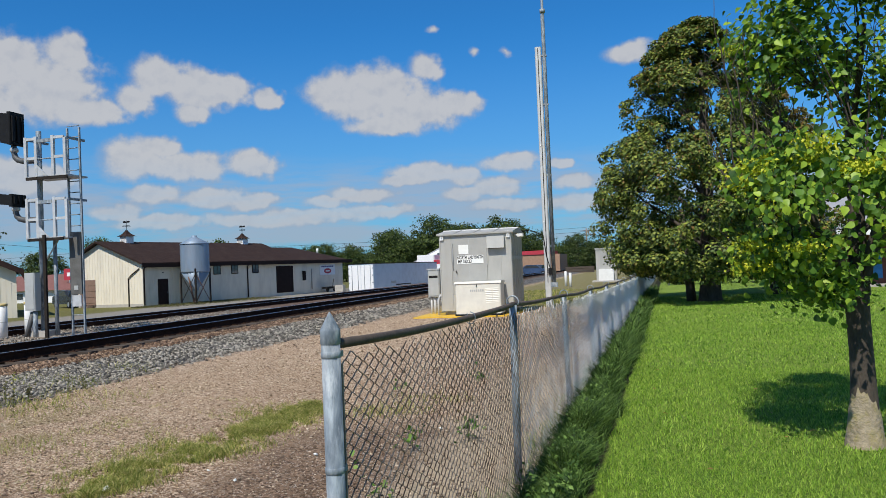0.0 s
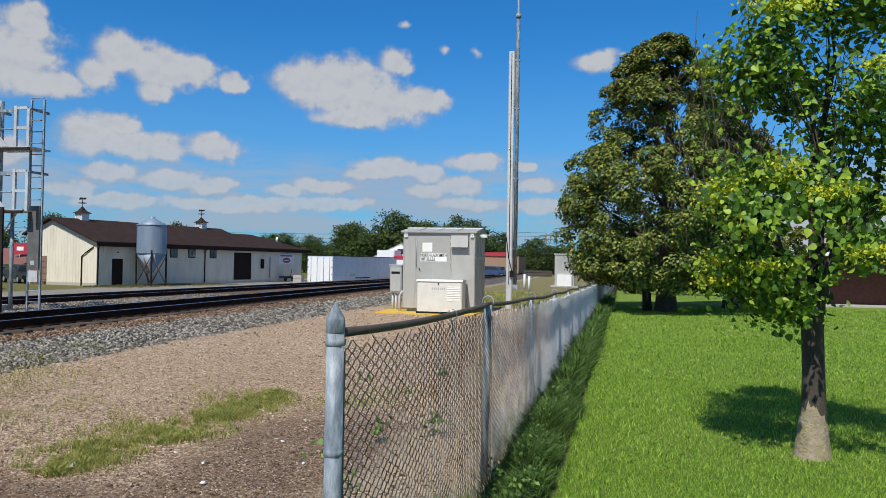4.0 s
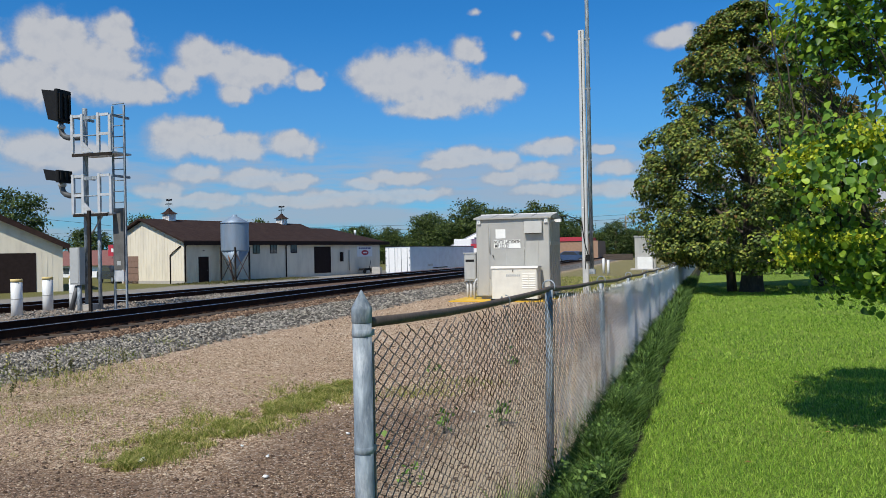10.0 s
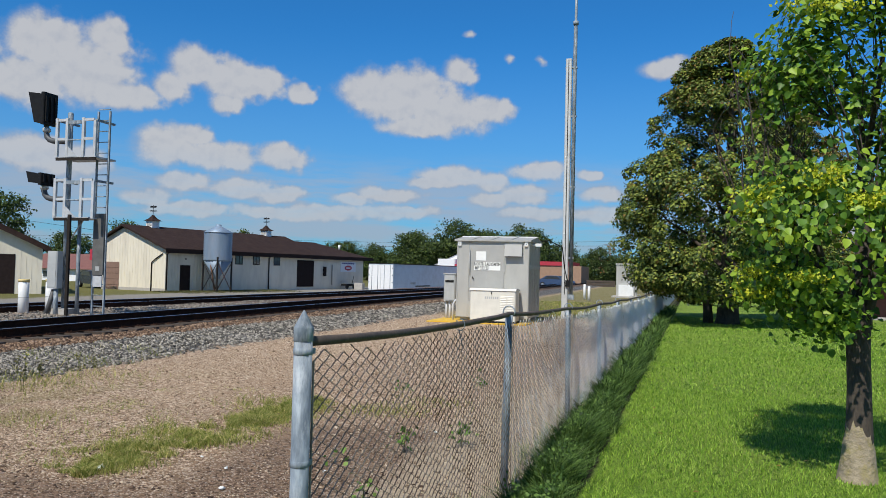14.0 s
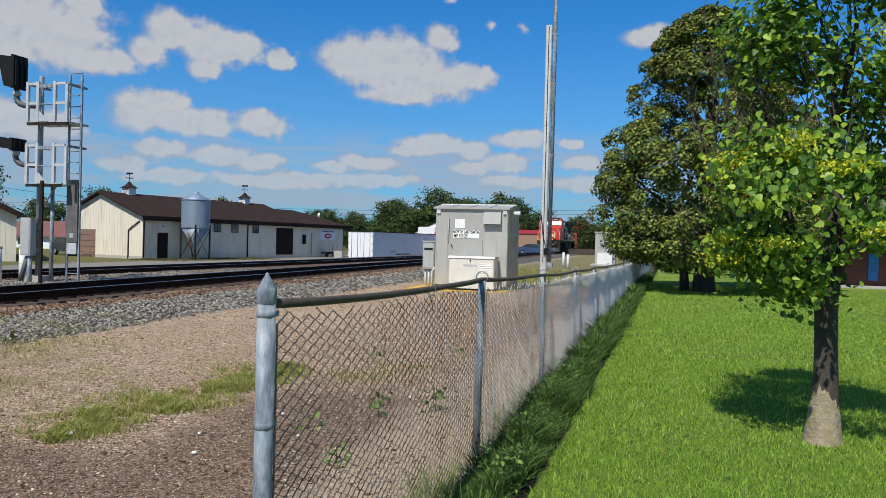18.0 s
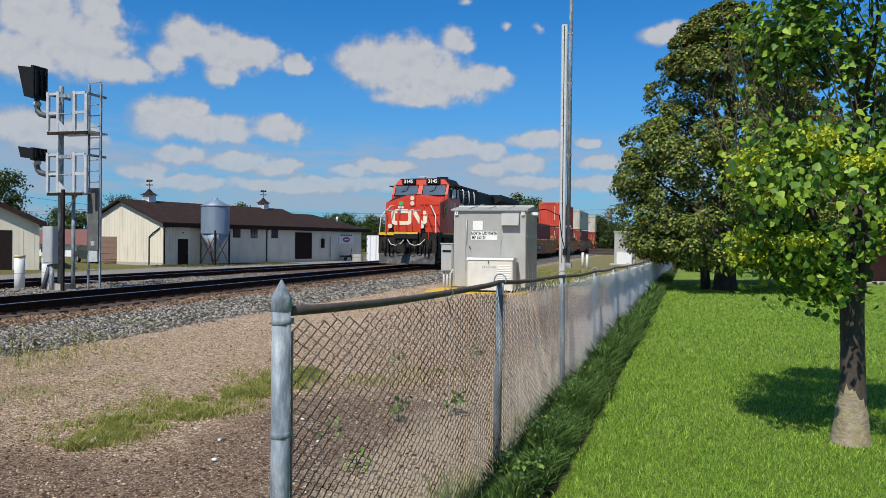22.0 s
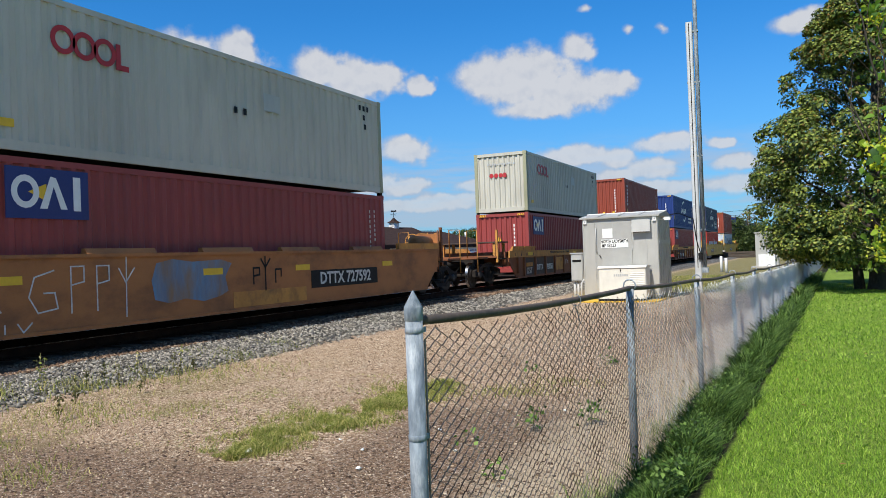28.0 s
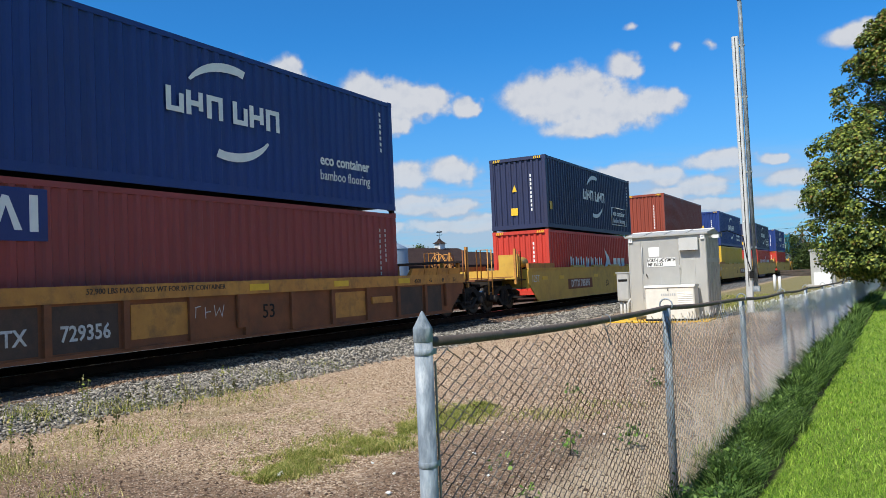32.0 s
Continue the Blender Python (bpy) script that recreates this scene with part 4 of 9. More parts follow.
def worm(me, y, z, w, h, t, x, axis="x", d=0.006):
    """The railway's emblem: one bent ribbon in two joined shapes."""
    p = [(0.46, 1.0), (0.10, 1.0), (0.02, 0.95), (0.0, 0.86), (0.0, 0.14), (0.02, 0.05), (0.10, 0.0), (0.42, 0.0), (0.50, 0.05), (0.53, 0.14), (0.53, 0.86), (0.57, 0.97), (0.63, 0.97), (0.68, 0.86),
         (0.84, 0.12), (0.89, 0.02), (0.95, 0.02), (1.0, 0.12), (1.0, 1.02)]
    strip(me, [(y + a * w, z + b * h) for a, b in p], t, x, axis, d)


def make_locomotive():
    lo = thing("locomotive", pose(TRACK_X, 60, RAIL_TOP), "red and black diesel freight locomotive with faintly glowing headlamps", "locomotive")
    # frame and decks
    Mesh().box(-1.5, 1.5, -1.05, 21.35, 1.42, 1.66).make("deck", M_HOOD, lo, "black walkway deck")
    for s in (-1, 1):
        for k in range(13):
            y0 = 0.1 + k * 1.6
            Mesh().box(*sorted((s * 1.5, s * 1.508)), y0, y0 + 1.52, 1.57, 1.655).make("sill_stripe", M_YELLOW, lo, "yellow sill stripe")
        Mesh().box(*sorted((s * 1.1, s * 1.42)), 0.6, 20.6, 1.18, 1.42).make("side_sill", M_UNDER, lo)
    # pilot and plow
    Mesh().box(-1.48, 1.48, -1.12, -1.0, 0.60, 1.62).make("pilot_plate", M_UNDER, lo)
    Mesh().add([(-1.45, -1.12, 0.10), (0, -1.65, 0.10), (1.45, -1.12, 0.10), (-1.45, -1.12, 0.62), (0, -1.45, 0.52), (1.45, -1.12, 0.62), (-1.45, -1.05, 0.10), (1.45, -1.05, 0.10), (-1.45, -1.05, 0.62), (1.45, -1.05, 0.62)],
               [(0, 1, 4, 3), (1, 2, 5, 4), (3, 4, 5, 9, 8), (0, 3, 8, 6), (2, 7, 9, 5), (6, 8, 9, 7)]).make("snow_plow", M_PLOW, lo, "scuffed grey steel plow")
    Mesh().box(-0.62, 0.62, -1.30, -1.1, 1.34, 1.66).make("anticlimber", M_HOOD, lo)
    Mesh().box(-1.45, -0.62, -1.20, -1.12, 1.50, 1.64).make("step_stripe", M_YELLOW, lo)
    Mesh().box(-0.62, 0.62, -1.32, -1.29, 1.56, 1.66).make("step_stripe", M_YELLOW, lo)
    cp = Mesh().tube([(0, -1.05, 0.86), (0, -1.75, 0.86)], 0.13, 10).box(-0.2, 0.2, -2.05, -1.7, 0.68, 1.06, 0.06)
    cp.make("coupler", M_UNDER, lo)
    for x in (-1.1, -0.9, -0.72, 0.55, 0.75, 0.95, 1.12):
        Mesh().tube([(x, -1.12, 1.05), (x, -1.24, 0.98), (x + 0.02, -1.27, 0.7), (x + 0.06, -1.25, 0.48)], 0.03, 6).make("air_hose", M_BLACK, lo)
    for s in (-1, 1):
        Mesh().tube([(s * 0.08, -1.32, 1.28), (s * 0.25, -1.38, 1.08), (s * 0.5, -1.40, 1.0), (s * 0.75, -1.36, 1.06), (s * 0.95, -1.2, 1.3)], 0.022, 6).make("jumper_cable", M_HANDRAIL, lo)
    for x, w, drop in ((-1.25, 0.30, 0.42), (-0.95, 0.42, 0.55), (-0.5, 0.38, 0.62), (-0.18, 0.34, 0.50), (0.16, 0.42, 0.66), (0.5, 0.36, 0.52), (0.84, 0.38, 0.58)):
        Mesh().tube([(x, -1.14, 1.22), (x + 0.03, -1.36, 1.16), (x + w * 0.3, -1.46, 1.22 - drop), (x + w * 0.7, -1.46, 1.22 - drop), (x + w, -1.36, 1.05), (x + w, -1.14, 1.1)], 0.026, 6).make("air_hose", M_BLACK, lo)
    for x in (-1.2, -0.35, 0.45, 1.15):
        Mesh().box(x - 0.14, x + 0.14, -1.22, -1.11, 0.84, 1.30, 0.02).make("pilot_bracket", M_UNDER, lo)
    for y in (4.3, 6.2, 7.6, 10.2, 13.0, 15.4, 18.2):
        Mesh().box(1.5, 1.506, y, y + 0.36, 1.665, 1.76).make("sill_reflector", M_CHALK, lo, "pale sill reflector")
    # front and rear steps
    for y, dr in ((-0.98, 1), (21.25, -1)):
        for s in (-1, 1):
            for k in range(4):
                z = 0.42 + 0.3 * k
                Mesh().box(*sorted((s * 1.08, s * 1.5)), *sorted((y, y + dr * 0.28)), z, z + 0.04).make("step", M_UNDER, lo)
            Mesh().box(*sorted((s * 1.46, s * 1.5)), *sorted((y + dr * 0.28, y + dr * 0.75)), 0.35, 1.45).make("step_side", M_HOOD, lo)
    # nose: a wide wedge with a sloped top
    ns = Mesh()
    nz = 3.56
    ring_f = [(-1.42, 1.66), (1.42, 1.66), (1.42, nz - 0.42), (0.25, nz - 0.02), (-0.25, nz - 0.02), (-1.42, nz - 0.42)]
    ring_b = [(-1.5, 1.66), (1.5, 1.66), (1.5, nz - 0.12), (0.25, nz + 0.08), (-0.25, nz + 0.08), (-1.5, nz - 0.12)]
    ns.add([(x, -0.25, z) for x, z in ring_f] + [(x, 1.0, z) for x, z in ring_b], [(0, 1, 2, 3, 4, 5)] + [(i + 6, (i + 1) % 6 + 6, (i + 1) % 6, i) for i in range(6)])
    ns.make("nose", M_RED, lo, "red wedge-shaped nose")
    Mesh().add([(-1.36, -0.12, nz - 0.365), (1.36, -0.12, nz - 0.365), (1.42, 0.9, nz - 0.11), (-1.42, 0.9, nz - 0.11), (0.25, -0.14, nz + 0.005), (-0.25, -0.14, nz + 0.005), (0.25, 0.9, nz + 0.082), (-0.25, 0.9, nz + 0.082)],
               [(1, 2, 6, 4), (4, 6, 7, 5), (5, 7, 3, 0)]).make("nose_top", M_HOOD, lo, "black anti-glare panel")
    # cab
    cb = Mesh()
    zt, zr = 4.42, 4.1
    front = [(-1.5, 0.86, 1.66), (1.5, 0.86, 1.66), (1.5, 0.86, 3.62), (1.5, 1.15, zr), (1.22, 1.22, zt), (-1.22, 1.22, zt), (-1.5, 1.15, zr), (-1.5, 0.86, 3.62)]
    back = [(-1.5, 3.4, 1.66), (1.5, 3.4, 1.66), (1.5, 3.4, 3.62), (1.5, 3.4, zr), (1.2, 3.4, zt + 0.03), (-1.2, 3.4, zt + 0.03), (-1.5, 3.4, zr), (-1.5, 3.4, 3.62)]
    n = 8
    cb.add(front + back, [(0, 1, 2, 7), (7, 2, 3, 6), (6, 3, 4, 5), tuple(range(2 * n - 1, n - 1, -1))] + [(i + n, (i + 1) % n + n, (i + 1) % n, i) for i in range(n)])
    cab = cb.make("cab", M_RED, lo, "red crew cab")
    Mesh().slab([(-1.52, zr + 0.02), (-1.2, zt + 0.03), (1.2, zt + 0.03), (1.52, zr + 0.02), (1.24, zt + 0.085), (-1.24, zt + 0.085)], "y", 1.5, 3.55).make("cab_roof", M_HOOD, lo)
    for x0, x1 in ((-1.36, -0.14), (0.14, 1.36)):
        w = Mesh().add([(x0, 0.862, 3.58), (x1, 0.862, 3.58), (x1, 1.14, 4.10), (x0, 1.14, 4.10), (x0, 0.835, 3.58), (x1, 0.835, 3.58), (x1, 1.115, 4.12), (x0, 1.115, 4.12)],
                       [(4, 5, 6, 7), (0, 3, 2, 1), (0, 1, 5, 4), (1, 2, 6, 5), (2, 3, 7, 6), (3, 0, 4, 7)]).make("windscreen", M_GLASSDARK, cab, "dark reflecting windscreen")
        Mesh().tube([(x0, 0.84, 3.57), (x1, 0.84, 3.57), (x1, 1.12, 4.13), (x0, 1.12, 4.13), (x0, 0.84, 3.57)], 0.028, 6).make("gasket", M_BLACK, w)
        xm = (x0 + x1) / 2
        Mesh().tube([(xm + 0.1, 1.09, 4.10), (xm + 0.02, 0.93, 3.86), (xm - 0.25, 0.9, 3.76)], 0.014, 5).make("wiper", M_BLACK, w)
    for xm, body in ((-0.66, "3145"), (0.66, "3145")):
        b = Mesh().box(xm - 0.36, xm + 0.36, 1.03, 1.25, 4.19, 4.44, 0.02).make("number_board", M_BLACK, cab, "black board with pale numerals")
        text_mesh("road_number", body, 0.25, Matrix.Translation((xm, 1.026, 4.31)) @ FACE_Y, M_PAPER, b, bold=0.006)
    for s in (-1, 1):
        for y0, y1 in ((1.30, 1.95), (2.05, 2.62), (2.70, 3.2)):
            x = s * 1.5
            p = Mesh().box(*sorted((x - 0.01, x + s * 0.006)), y0, y1, 3.50, 4.0).make("side_window", M_GLASSDARK, cab)
            Mesh().tube([(x + s * 0.01, y0, 3.5), (x + s * 0.01, y1, 3.5), (x + s * 0.01, y1, 4.0), (x + s * 0.01, y0, 4.0), (x + s * 0.01, y0, 3.5)], 0.022, 5).make("window_frame", M_BLACK, p)
        Mesh().box(*sorted((s * 1.53, s * 1.62)), 1.55, 1.85, 3.46, 3.92, 0.02).make("mirror", M_HANDRAIL, cab, "pale side mirror")
        Mesh().slab([(1.2, 4.12), (3.3, 4.12), (3.3, 4.06), (1.2, 4.06)], "x", *sorted((s * 1.5, s * 1.78))).make("sun_visor", M_HOOD, cab)
        Mesh().box(*sorted((s * 1.5, s * 1.512)), 2.02, 2.46, 1.84, 2.34, 0.004).make("step_box", M_BLACK, cab)
        if s > 0:
            text_mesh("road_number", "3145", 0.62, Matrix.Translation((1.503, 2.1, 3.02)) @ FACE_X, M_PAPER, cab, "white road number", xscale=0.86, bold=0.01)
            em = Mesh()
            pts = [(0.55 + 0.26 * math.cos(a), 2.78 + 0.4 * math.sin(a)) for a in (2 * math.pi * k / 18 for k in range(18))]
            em.slab(pts, "x", 1.503, 1.510)
            em.make("emblem", M_EMBLEM, cab, "oval brass-coloured emblem")
            Mesh().slab([(0.46, 2.92), (0.62, 2.95), (0.58, 2.70), (0.48, 2.55)], "x", 1.510, 1.516).make("emblem_shape", M_BLACK, cab)
    Mesh().tube([(-0.1, 2.2, 4.46), (-0.1, 2.2, 4.62)], 0.05, 8).box(0.55, 1.1, 2.1, 2.5, 4.47, 4.62, 0.05).make("roof_gear", M_HOOD, lo)
    Mesh().tube([(-0.3, 1.5, 4.5), (-0.3, 1.5, 4.58), (0.15, 1.5, 4.58), (0.15, 1.5, 4.5)], 0.02, 6).make("horn_bracket", M_HANDRAIL, lo)
    # nose fittings
    hl = Mesh().box(-0.16, 0.16, -0.30, -0.2, nz - 0.60, nz - 0.04, 0.04).make("headlight_housing", M_RED, lo)
    for z in (nz - 0.19, nz - 0.45):
        Mesh().tube([(0, -0.30, z), (0, -0.315, z)], 0.11, 16).make("headlight", M_HEAD, hl, "unlit round headlamp with its lens glare as a faint glow")
    for x in (-0.84, 0.80):
        d = Mesh().tube([(x, -1.0, 1.95), (x, -1.22, 1.95)], 0.125, 14).box(x - 0.10, x + 0.10, -1.15, -0.95, 1.64, 1.84).make("ditch_light_housing", M_UNDER, lo)
        Mesh().tube([(x, -1.22, 1.95), (x, -1.235, 1.95)], 0.115, 16).make("ditch_light", M_HEAD, d, "lit low headlamp")
    dc = Mesh().tube([(-0.62, -0.253, nz - 0.44), (-0.62, -0.262, nz - 0.44)], 0.12, 18).make("decal", M_GREEN, lo, "round green decal")
    Mesh().box(-0.76, -0.48, -0.26, -0.252, nz - 0.70, nz - 0.60).make("decal_strip", M_PAPER, lo)
    wm = Mesh()
    worm(wm, -1.02, 2.12, 1.68, 0.60, 0.20, -0.266, "y", -0.006)
    wm.make("nose_emblem", M_CREAM, lo, "cream ribbon emblem")
    Mesh().box(-0.45, 0.2, -0.262, -0.252, 1.72, 2.95).make("nose_door", M_RED, lo, "red nose door")
    for x0 in (0.42, 0.95):
        for z in (nz - 0.5, nz - 1.0, nz - 1.55):
            Mesh().tube([(x0, -0.25, z), (x0, -0.31, z), (x0 + 0.42, -0.31, z), (x0 + 0.42, -0.25, z)], 0.014, 5).make("grab_iron", M_RED, lo)
    # front handrails
    for x in (-1.05, -0.42, 0.30, 0.72):
        Mesh().box(x - 0.03, x + 0.03, -1.27, -1.21, 1.6, 2.72).make("rail_post", M_RED, lo)
    Mesh().tube([(-1.08, -1.24, 2.72), (0.75, -1.24, 2.72)], 0.02, 6).make("front_rail", M_HANDRAIL, lo)
    for s in (-1, 1):
        Mesh().tube([(s * 1.46, -1.02, 0.62), (s * 1.46, -1.05, 1.7), (s * 1.42, -0.95, 2.45), (s * 1.05, -0.55, 2.98), (s * 0.95, -0.3, 2.98)], 0.028, 8).make("handrail", M_HANDRAIL, lo, "pale bent handrail")
        Mesh().tube([(s * 1.12, -1.1, 0.9), (s * 1.12, -1.14, 1.7), (s * 1.02, -1.0, 2.5), (s * 0.72, -0.6, 2.98), (s * 0.6, -0.28, 2.98)], 0.022, 8).make("handrail", M_RED, lo)
        Mesh().tube([(s * 0.35, -1.3, 1.66), (s * 0.35, -1.3, 2.55), (s * 0.45, -0.9, 2.9)], 0.02, 6).make("handrail", M_RED, lo)
    # long hood
    Mesh().box(-1.0, 1.0, 3.4, 9.65, 1.66, 4.40, 0.04).make("forward_hood", M_HOOD, lo, "black engine hood")
    Mesh().box(-1.0, 1.0, 9.65, 20.1, 1.66, 4.28, 0.04).make("rear_hood", M_HOOD, lo, "black engine hood")
    Mesh().slab([(-0.98, 4.28), (0.98, 4.28), (0.75, 4.42), (-0.75, 4.42)], "y", 11.2, 14.3).make("silencer_hump", M_HOOD, lo)
    for s in (-1, 1):
        x = s * 1.0
        # paint bands of the hood side
        if s > 0:
            Mesh().slab([(3.42, 1.68), (6.62, 1.68), (4.86, 3.40), (3.42, 3.40)], "x", x + 0.002, x + 0.008).make("paint_band", M_RED, lo, "red paint band")
            Mesh().slab([(6.62, 1.68), (7.92, 1.68), (6.18, 3.40), (4.86, 3.40)], "x", x + 0.002, x + 0.008).make("paint_band", M_GOLD, lo, "slanted gold paint band")
            w2 = Mesh()
            worm(w2, 10.35, 2.55, 2.95, 0.95, 0.24, x + 0.004)
            w2.make("hood_emblem", M_CREAM, lo, "cream ribbon emblem")
            for k, (a, b) in enumerate(((10.3, 10.58), (10.64, 10.92), (10.98, 11.26), (11.33, 11.38), (11.5, 11.7), (11.78, 11.98), (12.06, 12.11), (12.25, 12.46), (12.55, 12.78))):
                Mesh().box(x + 0.002, x + 0.008, a, b, 2.10, 2.26 if b - a > 0.1 else 2.15).make("address_bar", M_CREAM, lo)
        # dynamic-brake grilles, doors, louvres
        for y0, y1 in ((3.75, 4.55), (4.85, 5.55), (5.9, 6.9)):
            fr = Mesh().box(*sorted((x - 0.02, x + s * 0.012)), y0, y1, 3.68, 4.25).make("grille", M_UNDER, lo)
            for k in range(7):
                Mesh().slab([(x + s * 0.03, 3.72 + 0.075 * k), (x + s * 0.005, 3.72 + 0.075 * k), (x + s * 0.005, 3.77 + 0.075 * k)], "y", y0 + 0.03, y1 - 0.03).make("slat", M_GLASSDARK if k % 2 else M_HOOD, fr)
        for y in (5.72, 7.05, 8.35):
            Mesh().tube([(x + s * 0.01, y, 4.2), (x + s * 0.09, y, 4.1), (x + s * 0.09, y + 0.06, 3.55), (x + s * 0.03, y + 0.08, 3.42)], 0.045, 6).make("drain_pipe", M_HANDRAIL, lo, "pale drain pipe")
        for k in range(18):
            y = 8.1 + 0.66 * k
            if not (10.0 < y < 13.6):
                Mesh().box(*sorted((x - 0.01, x + s * 0.014)), y, y + 0.58, 1.8, 3.1, 0.005).make("engine_door", M_HOOD, lo)
        for y in (13.9, 15.2, 16.4, 17.6):
            Mesh().box(*sorted((x - 0.01, x + s * 0.02)), y, y + 0.16, 2.6, 2.82).make("door_placard", M_PAPER, lo)
        for k in range(4):
            y0 = 15.6 + k * 1.1
            sc = Mesh().box(*sorted((x - 0.01, x + s * 0.012)), y0, y0 + 1.0, 3.15, 3.85).make("radiator_screen", M_BLACK, lo)
            Mesh().tube([(x + s * 0.02, y0 + 1.03, 3.12), (x + s * 0.34, y0 + 1.05, 3.92)], 0.02, 5).make("wing_strut", M_GREYBOX, sc)
        # walkway rail
        ys = [3.9, 5.9, 7.9, 10.1, 11.6, 13.0, 14.6, 15.8, 17.0, 18.3, 19.6]
        Mesh().tube([(s * 1.46, 3.5, 2.6)] + [(s * 1.46, y, 2.66 - 0.004 * k) for k, y in enumerate(ys)] + [(s * 1.46, 20.9, 2.6)], 0.018, 6).make("walkway_rail", M_HOOD, lo)
        for y in ys:
            Mesh().tube([(s * 1.46, y, 1.64), (s * 1.46, y, 2.66)], 0.026, 6).make("stanchion", M_HANDRAIL if 9 < y < 15 else M_HOOD, lo)
        Mesh().tube([(s * 1.46, 21.2, 0.7), (s * 1.46, 21.25, 2.5), (s * 1.40, 21.0, 2.72), (s * 1.40, 20.6, 2.7)], 0.028, 8).make("handrail", M_HANDRAIL, lo)
        Mesh().box(*sorted((s * 1.30, s * 1.40)), 21.2, 21.32, 0.45, 2.75).make("corner_stanchion", M_HOOD, lo)
    Mesh().slab([(-1.0, 3.78), (1.0, 3.78), (1.52, 4.02), (1.52, 4.32), (1.35, 4.40), (0.5, 4.44), (-0.5, 4.44), (-1.35, 4.40), (-1.52, 4.32), (-1.52, 4.02)], "y", 14.4, 21.1).make("radiator_wing", M_HOOD, lo, "overhanging black radiator wings")
    for k in range(26):
        Mesh().box(-1.3, 1.3, 15.4 + 0.24 * k, 15.5 + 0.24 * k, 4.42, 4.47).make("roof_slat", M_UNDER, lo)
    # rear end
    for x in (-1.1, -0.4, 0.4, 1.1):
        Mesh().tube([(x, 21.3, 1.62), (x, 21.3, 2.72)], 0.026, 6).make("stanchion", M_HOOD, lo)
    Mesh().tube([(-1.15, 21.3, 2.72), (-0.35, 21.3, 2.72)], 0.02, 6).tube([(0.35, 21.3, 2.72), (1.15, 21.3, 2.72)], 0.02, 6).make("end_rail", M_HOOD, lo)
    Mesh().box(-1.48, 1.48, 21.3, 21.42, 0.7, 1.62).make("rear_pilot", M_HOOD, lo)
    Mesh().box(0.2, 0.9, 20.2, 20.9, 1.66, 2.9).make("end_cabinet", M_RED, lo, "red end cabinet")
    Mesh().tube([(0, 21.35, 0.86), (0, 22.1, 0.86)], 0.13, 10).box(-0.2, 0.2, 22.0, 22.35, 0.68, 1.06, 0.06).make("coupler", M_UNDER, lo)
    # fuel tank
    Mesh().slab([(-1.35, 1.16), (1.35, 1.16), (1.5, 1.0), (1.5, 0.55), (1.1, 0.28), (-1.1, 0.28), (-1.5, 0.55), (-1.5, 1.0)], "y", 6.75, 14.05).make("fuel_tank", M_TANK, lo, "black fuel tank")
    for y in (7.4, 13.6):
        Mesh().box(1.5, 1.52, y, y + 0.16, 0.7, 1.05).make("fuel_gauge", M_GREYBOX, lo)
    for s in (-1, 1):
        Mesh().tube([(s * 1.3, 6.9, 1.3), (s * 1.3, 14.0, 1.3)], 0.1, 8).make("air_reservoir", M_UNDER, lo)
    # trucks
    for yc in (3.55, 17.15):
        tr = new("truck")
        tr.parent, tr.matrix_basis = lo, pose(0, yc, 0)
        tr["label"] = "three-axle cast steel truck"
        for dy in (-1.9, 0, 1.9):
            wheelset(tr, dy, 0.533)
        for s in (-1, 1):
            x0, x1 = sorted((s * 0.98, s * 1.16))
            fr = Mesh()
            fr.slab([(-2.75, 0.62), (-2.6, 0.98), (-1.3, 1.06), (-0.9, 0.92), (0.9, 0.92), (1.3, 1.06), (2.6, 0.98), (2.75, 0.62), (2.35, 0.48), (1.45, 0.60), (1.0, 0.40), (0.45, 0.60), (-0.45, 0.60), (-1.0, 0.40), (-1.45, 0.60), (-2.35, 0.48)], "x", x0, x1)
            fr.make("side_frame", M_UNDER, tr)
            for dy in (-1.9, 0, 1.9):
                Mesh().tube([(s * 1.0, dy, 0.53), (s * 1.26, dy, 0.53), (s * 1.30, dy, 0.53)], [0.2, 0.2, 0.13], 14).make("axle_box", M_UNDER, tr)
            for dy in (-0.95, 0.95, -2.5, 2.5):
                Mesh().tube([(s * 1.1, dy, 0.25 + 0.045 * k) for k in range(9)], [0.11 + 0.015 * (k % 2) for k in range(9)], 10).make("spring", M_UNDER, tr)
            Mesh().tube([(s * 1.22, -1.2, 0.72), (s * 1.28, 0.4, 0.98)], 0.05, 8).make("damper", M_UNDER, tr)
            for dy in (-2.1, -0.35, 1.5):
                Mesh().tube([(s * 1.18, dy, 0.88), (s * 1.32, dy, 0.88)], 0.11, 10).make("brake_cylinder", M_UNDER, tr)
        Mesh().box(-0.95, 0.95, -2.5, 2.5, 0.75, 1.2).make("truck_frame", M_UNDER, tr)
    return lo


# ---- containers ----
CONTAINER_PAINT = {}


def container_paint(color):
    if color not in CONTAINER_PAINT:
        r, g, b = color
        CONTAINER_PAINT[color] = mat("container_paint_%d" % len(CONTAINER_PAINT), color, (r * 0.86, g * 0.86, b * 0.86), 1.2, 0.5, 0, 0.05, 40,
                                     dirt=(r * 0.55 + 0.03, g * 0.55 + 0.02, b * 0.55 + 0.015), dirt_scale=1.4, dirt_amt=0.4, streak=(1, 1, 0.3))
    return CONTAINER_PAINT[color]


def corrugated(length, depth, pitch, flat=0.35):
    """A wavy line: (along, in or out) points."""
    n = max(1, round(length / pitch))
    p = length / n
    pts = [(0, 0)]
    for k in range(n):
        a = k * p
        pts += [(a + p * 0.22, 0), (a + p * 0.36, -depth), (a + p * 0.74, -depth), (a + p * 0.88, 0)]
    pts.append((length, 0))
    return pts


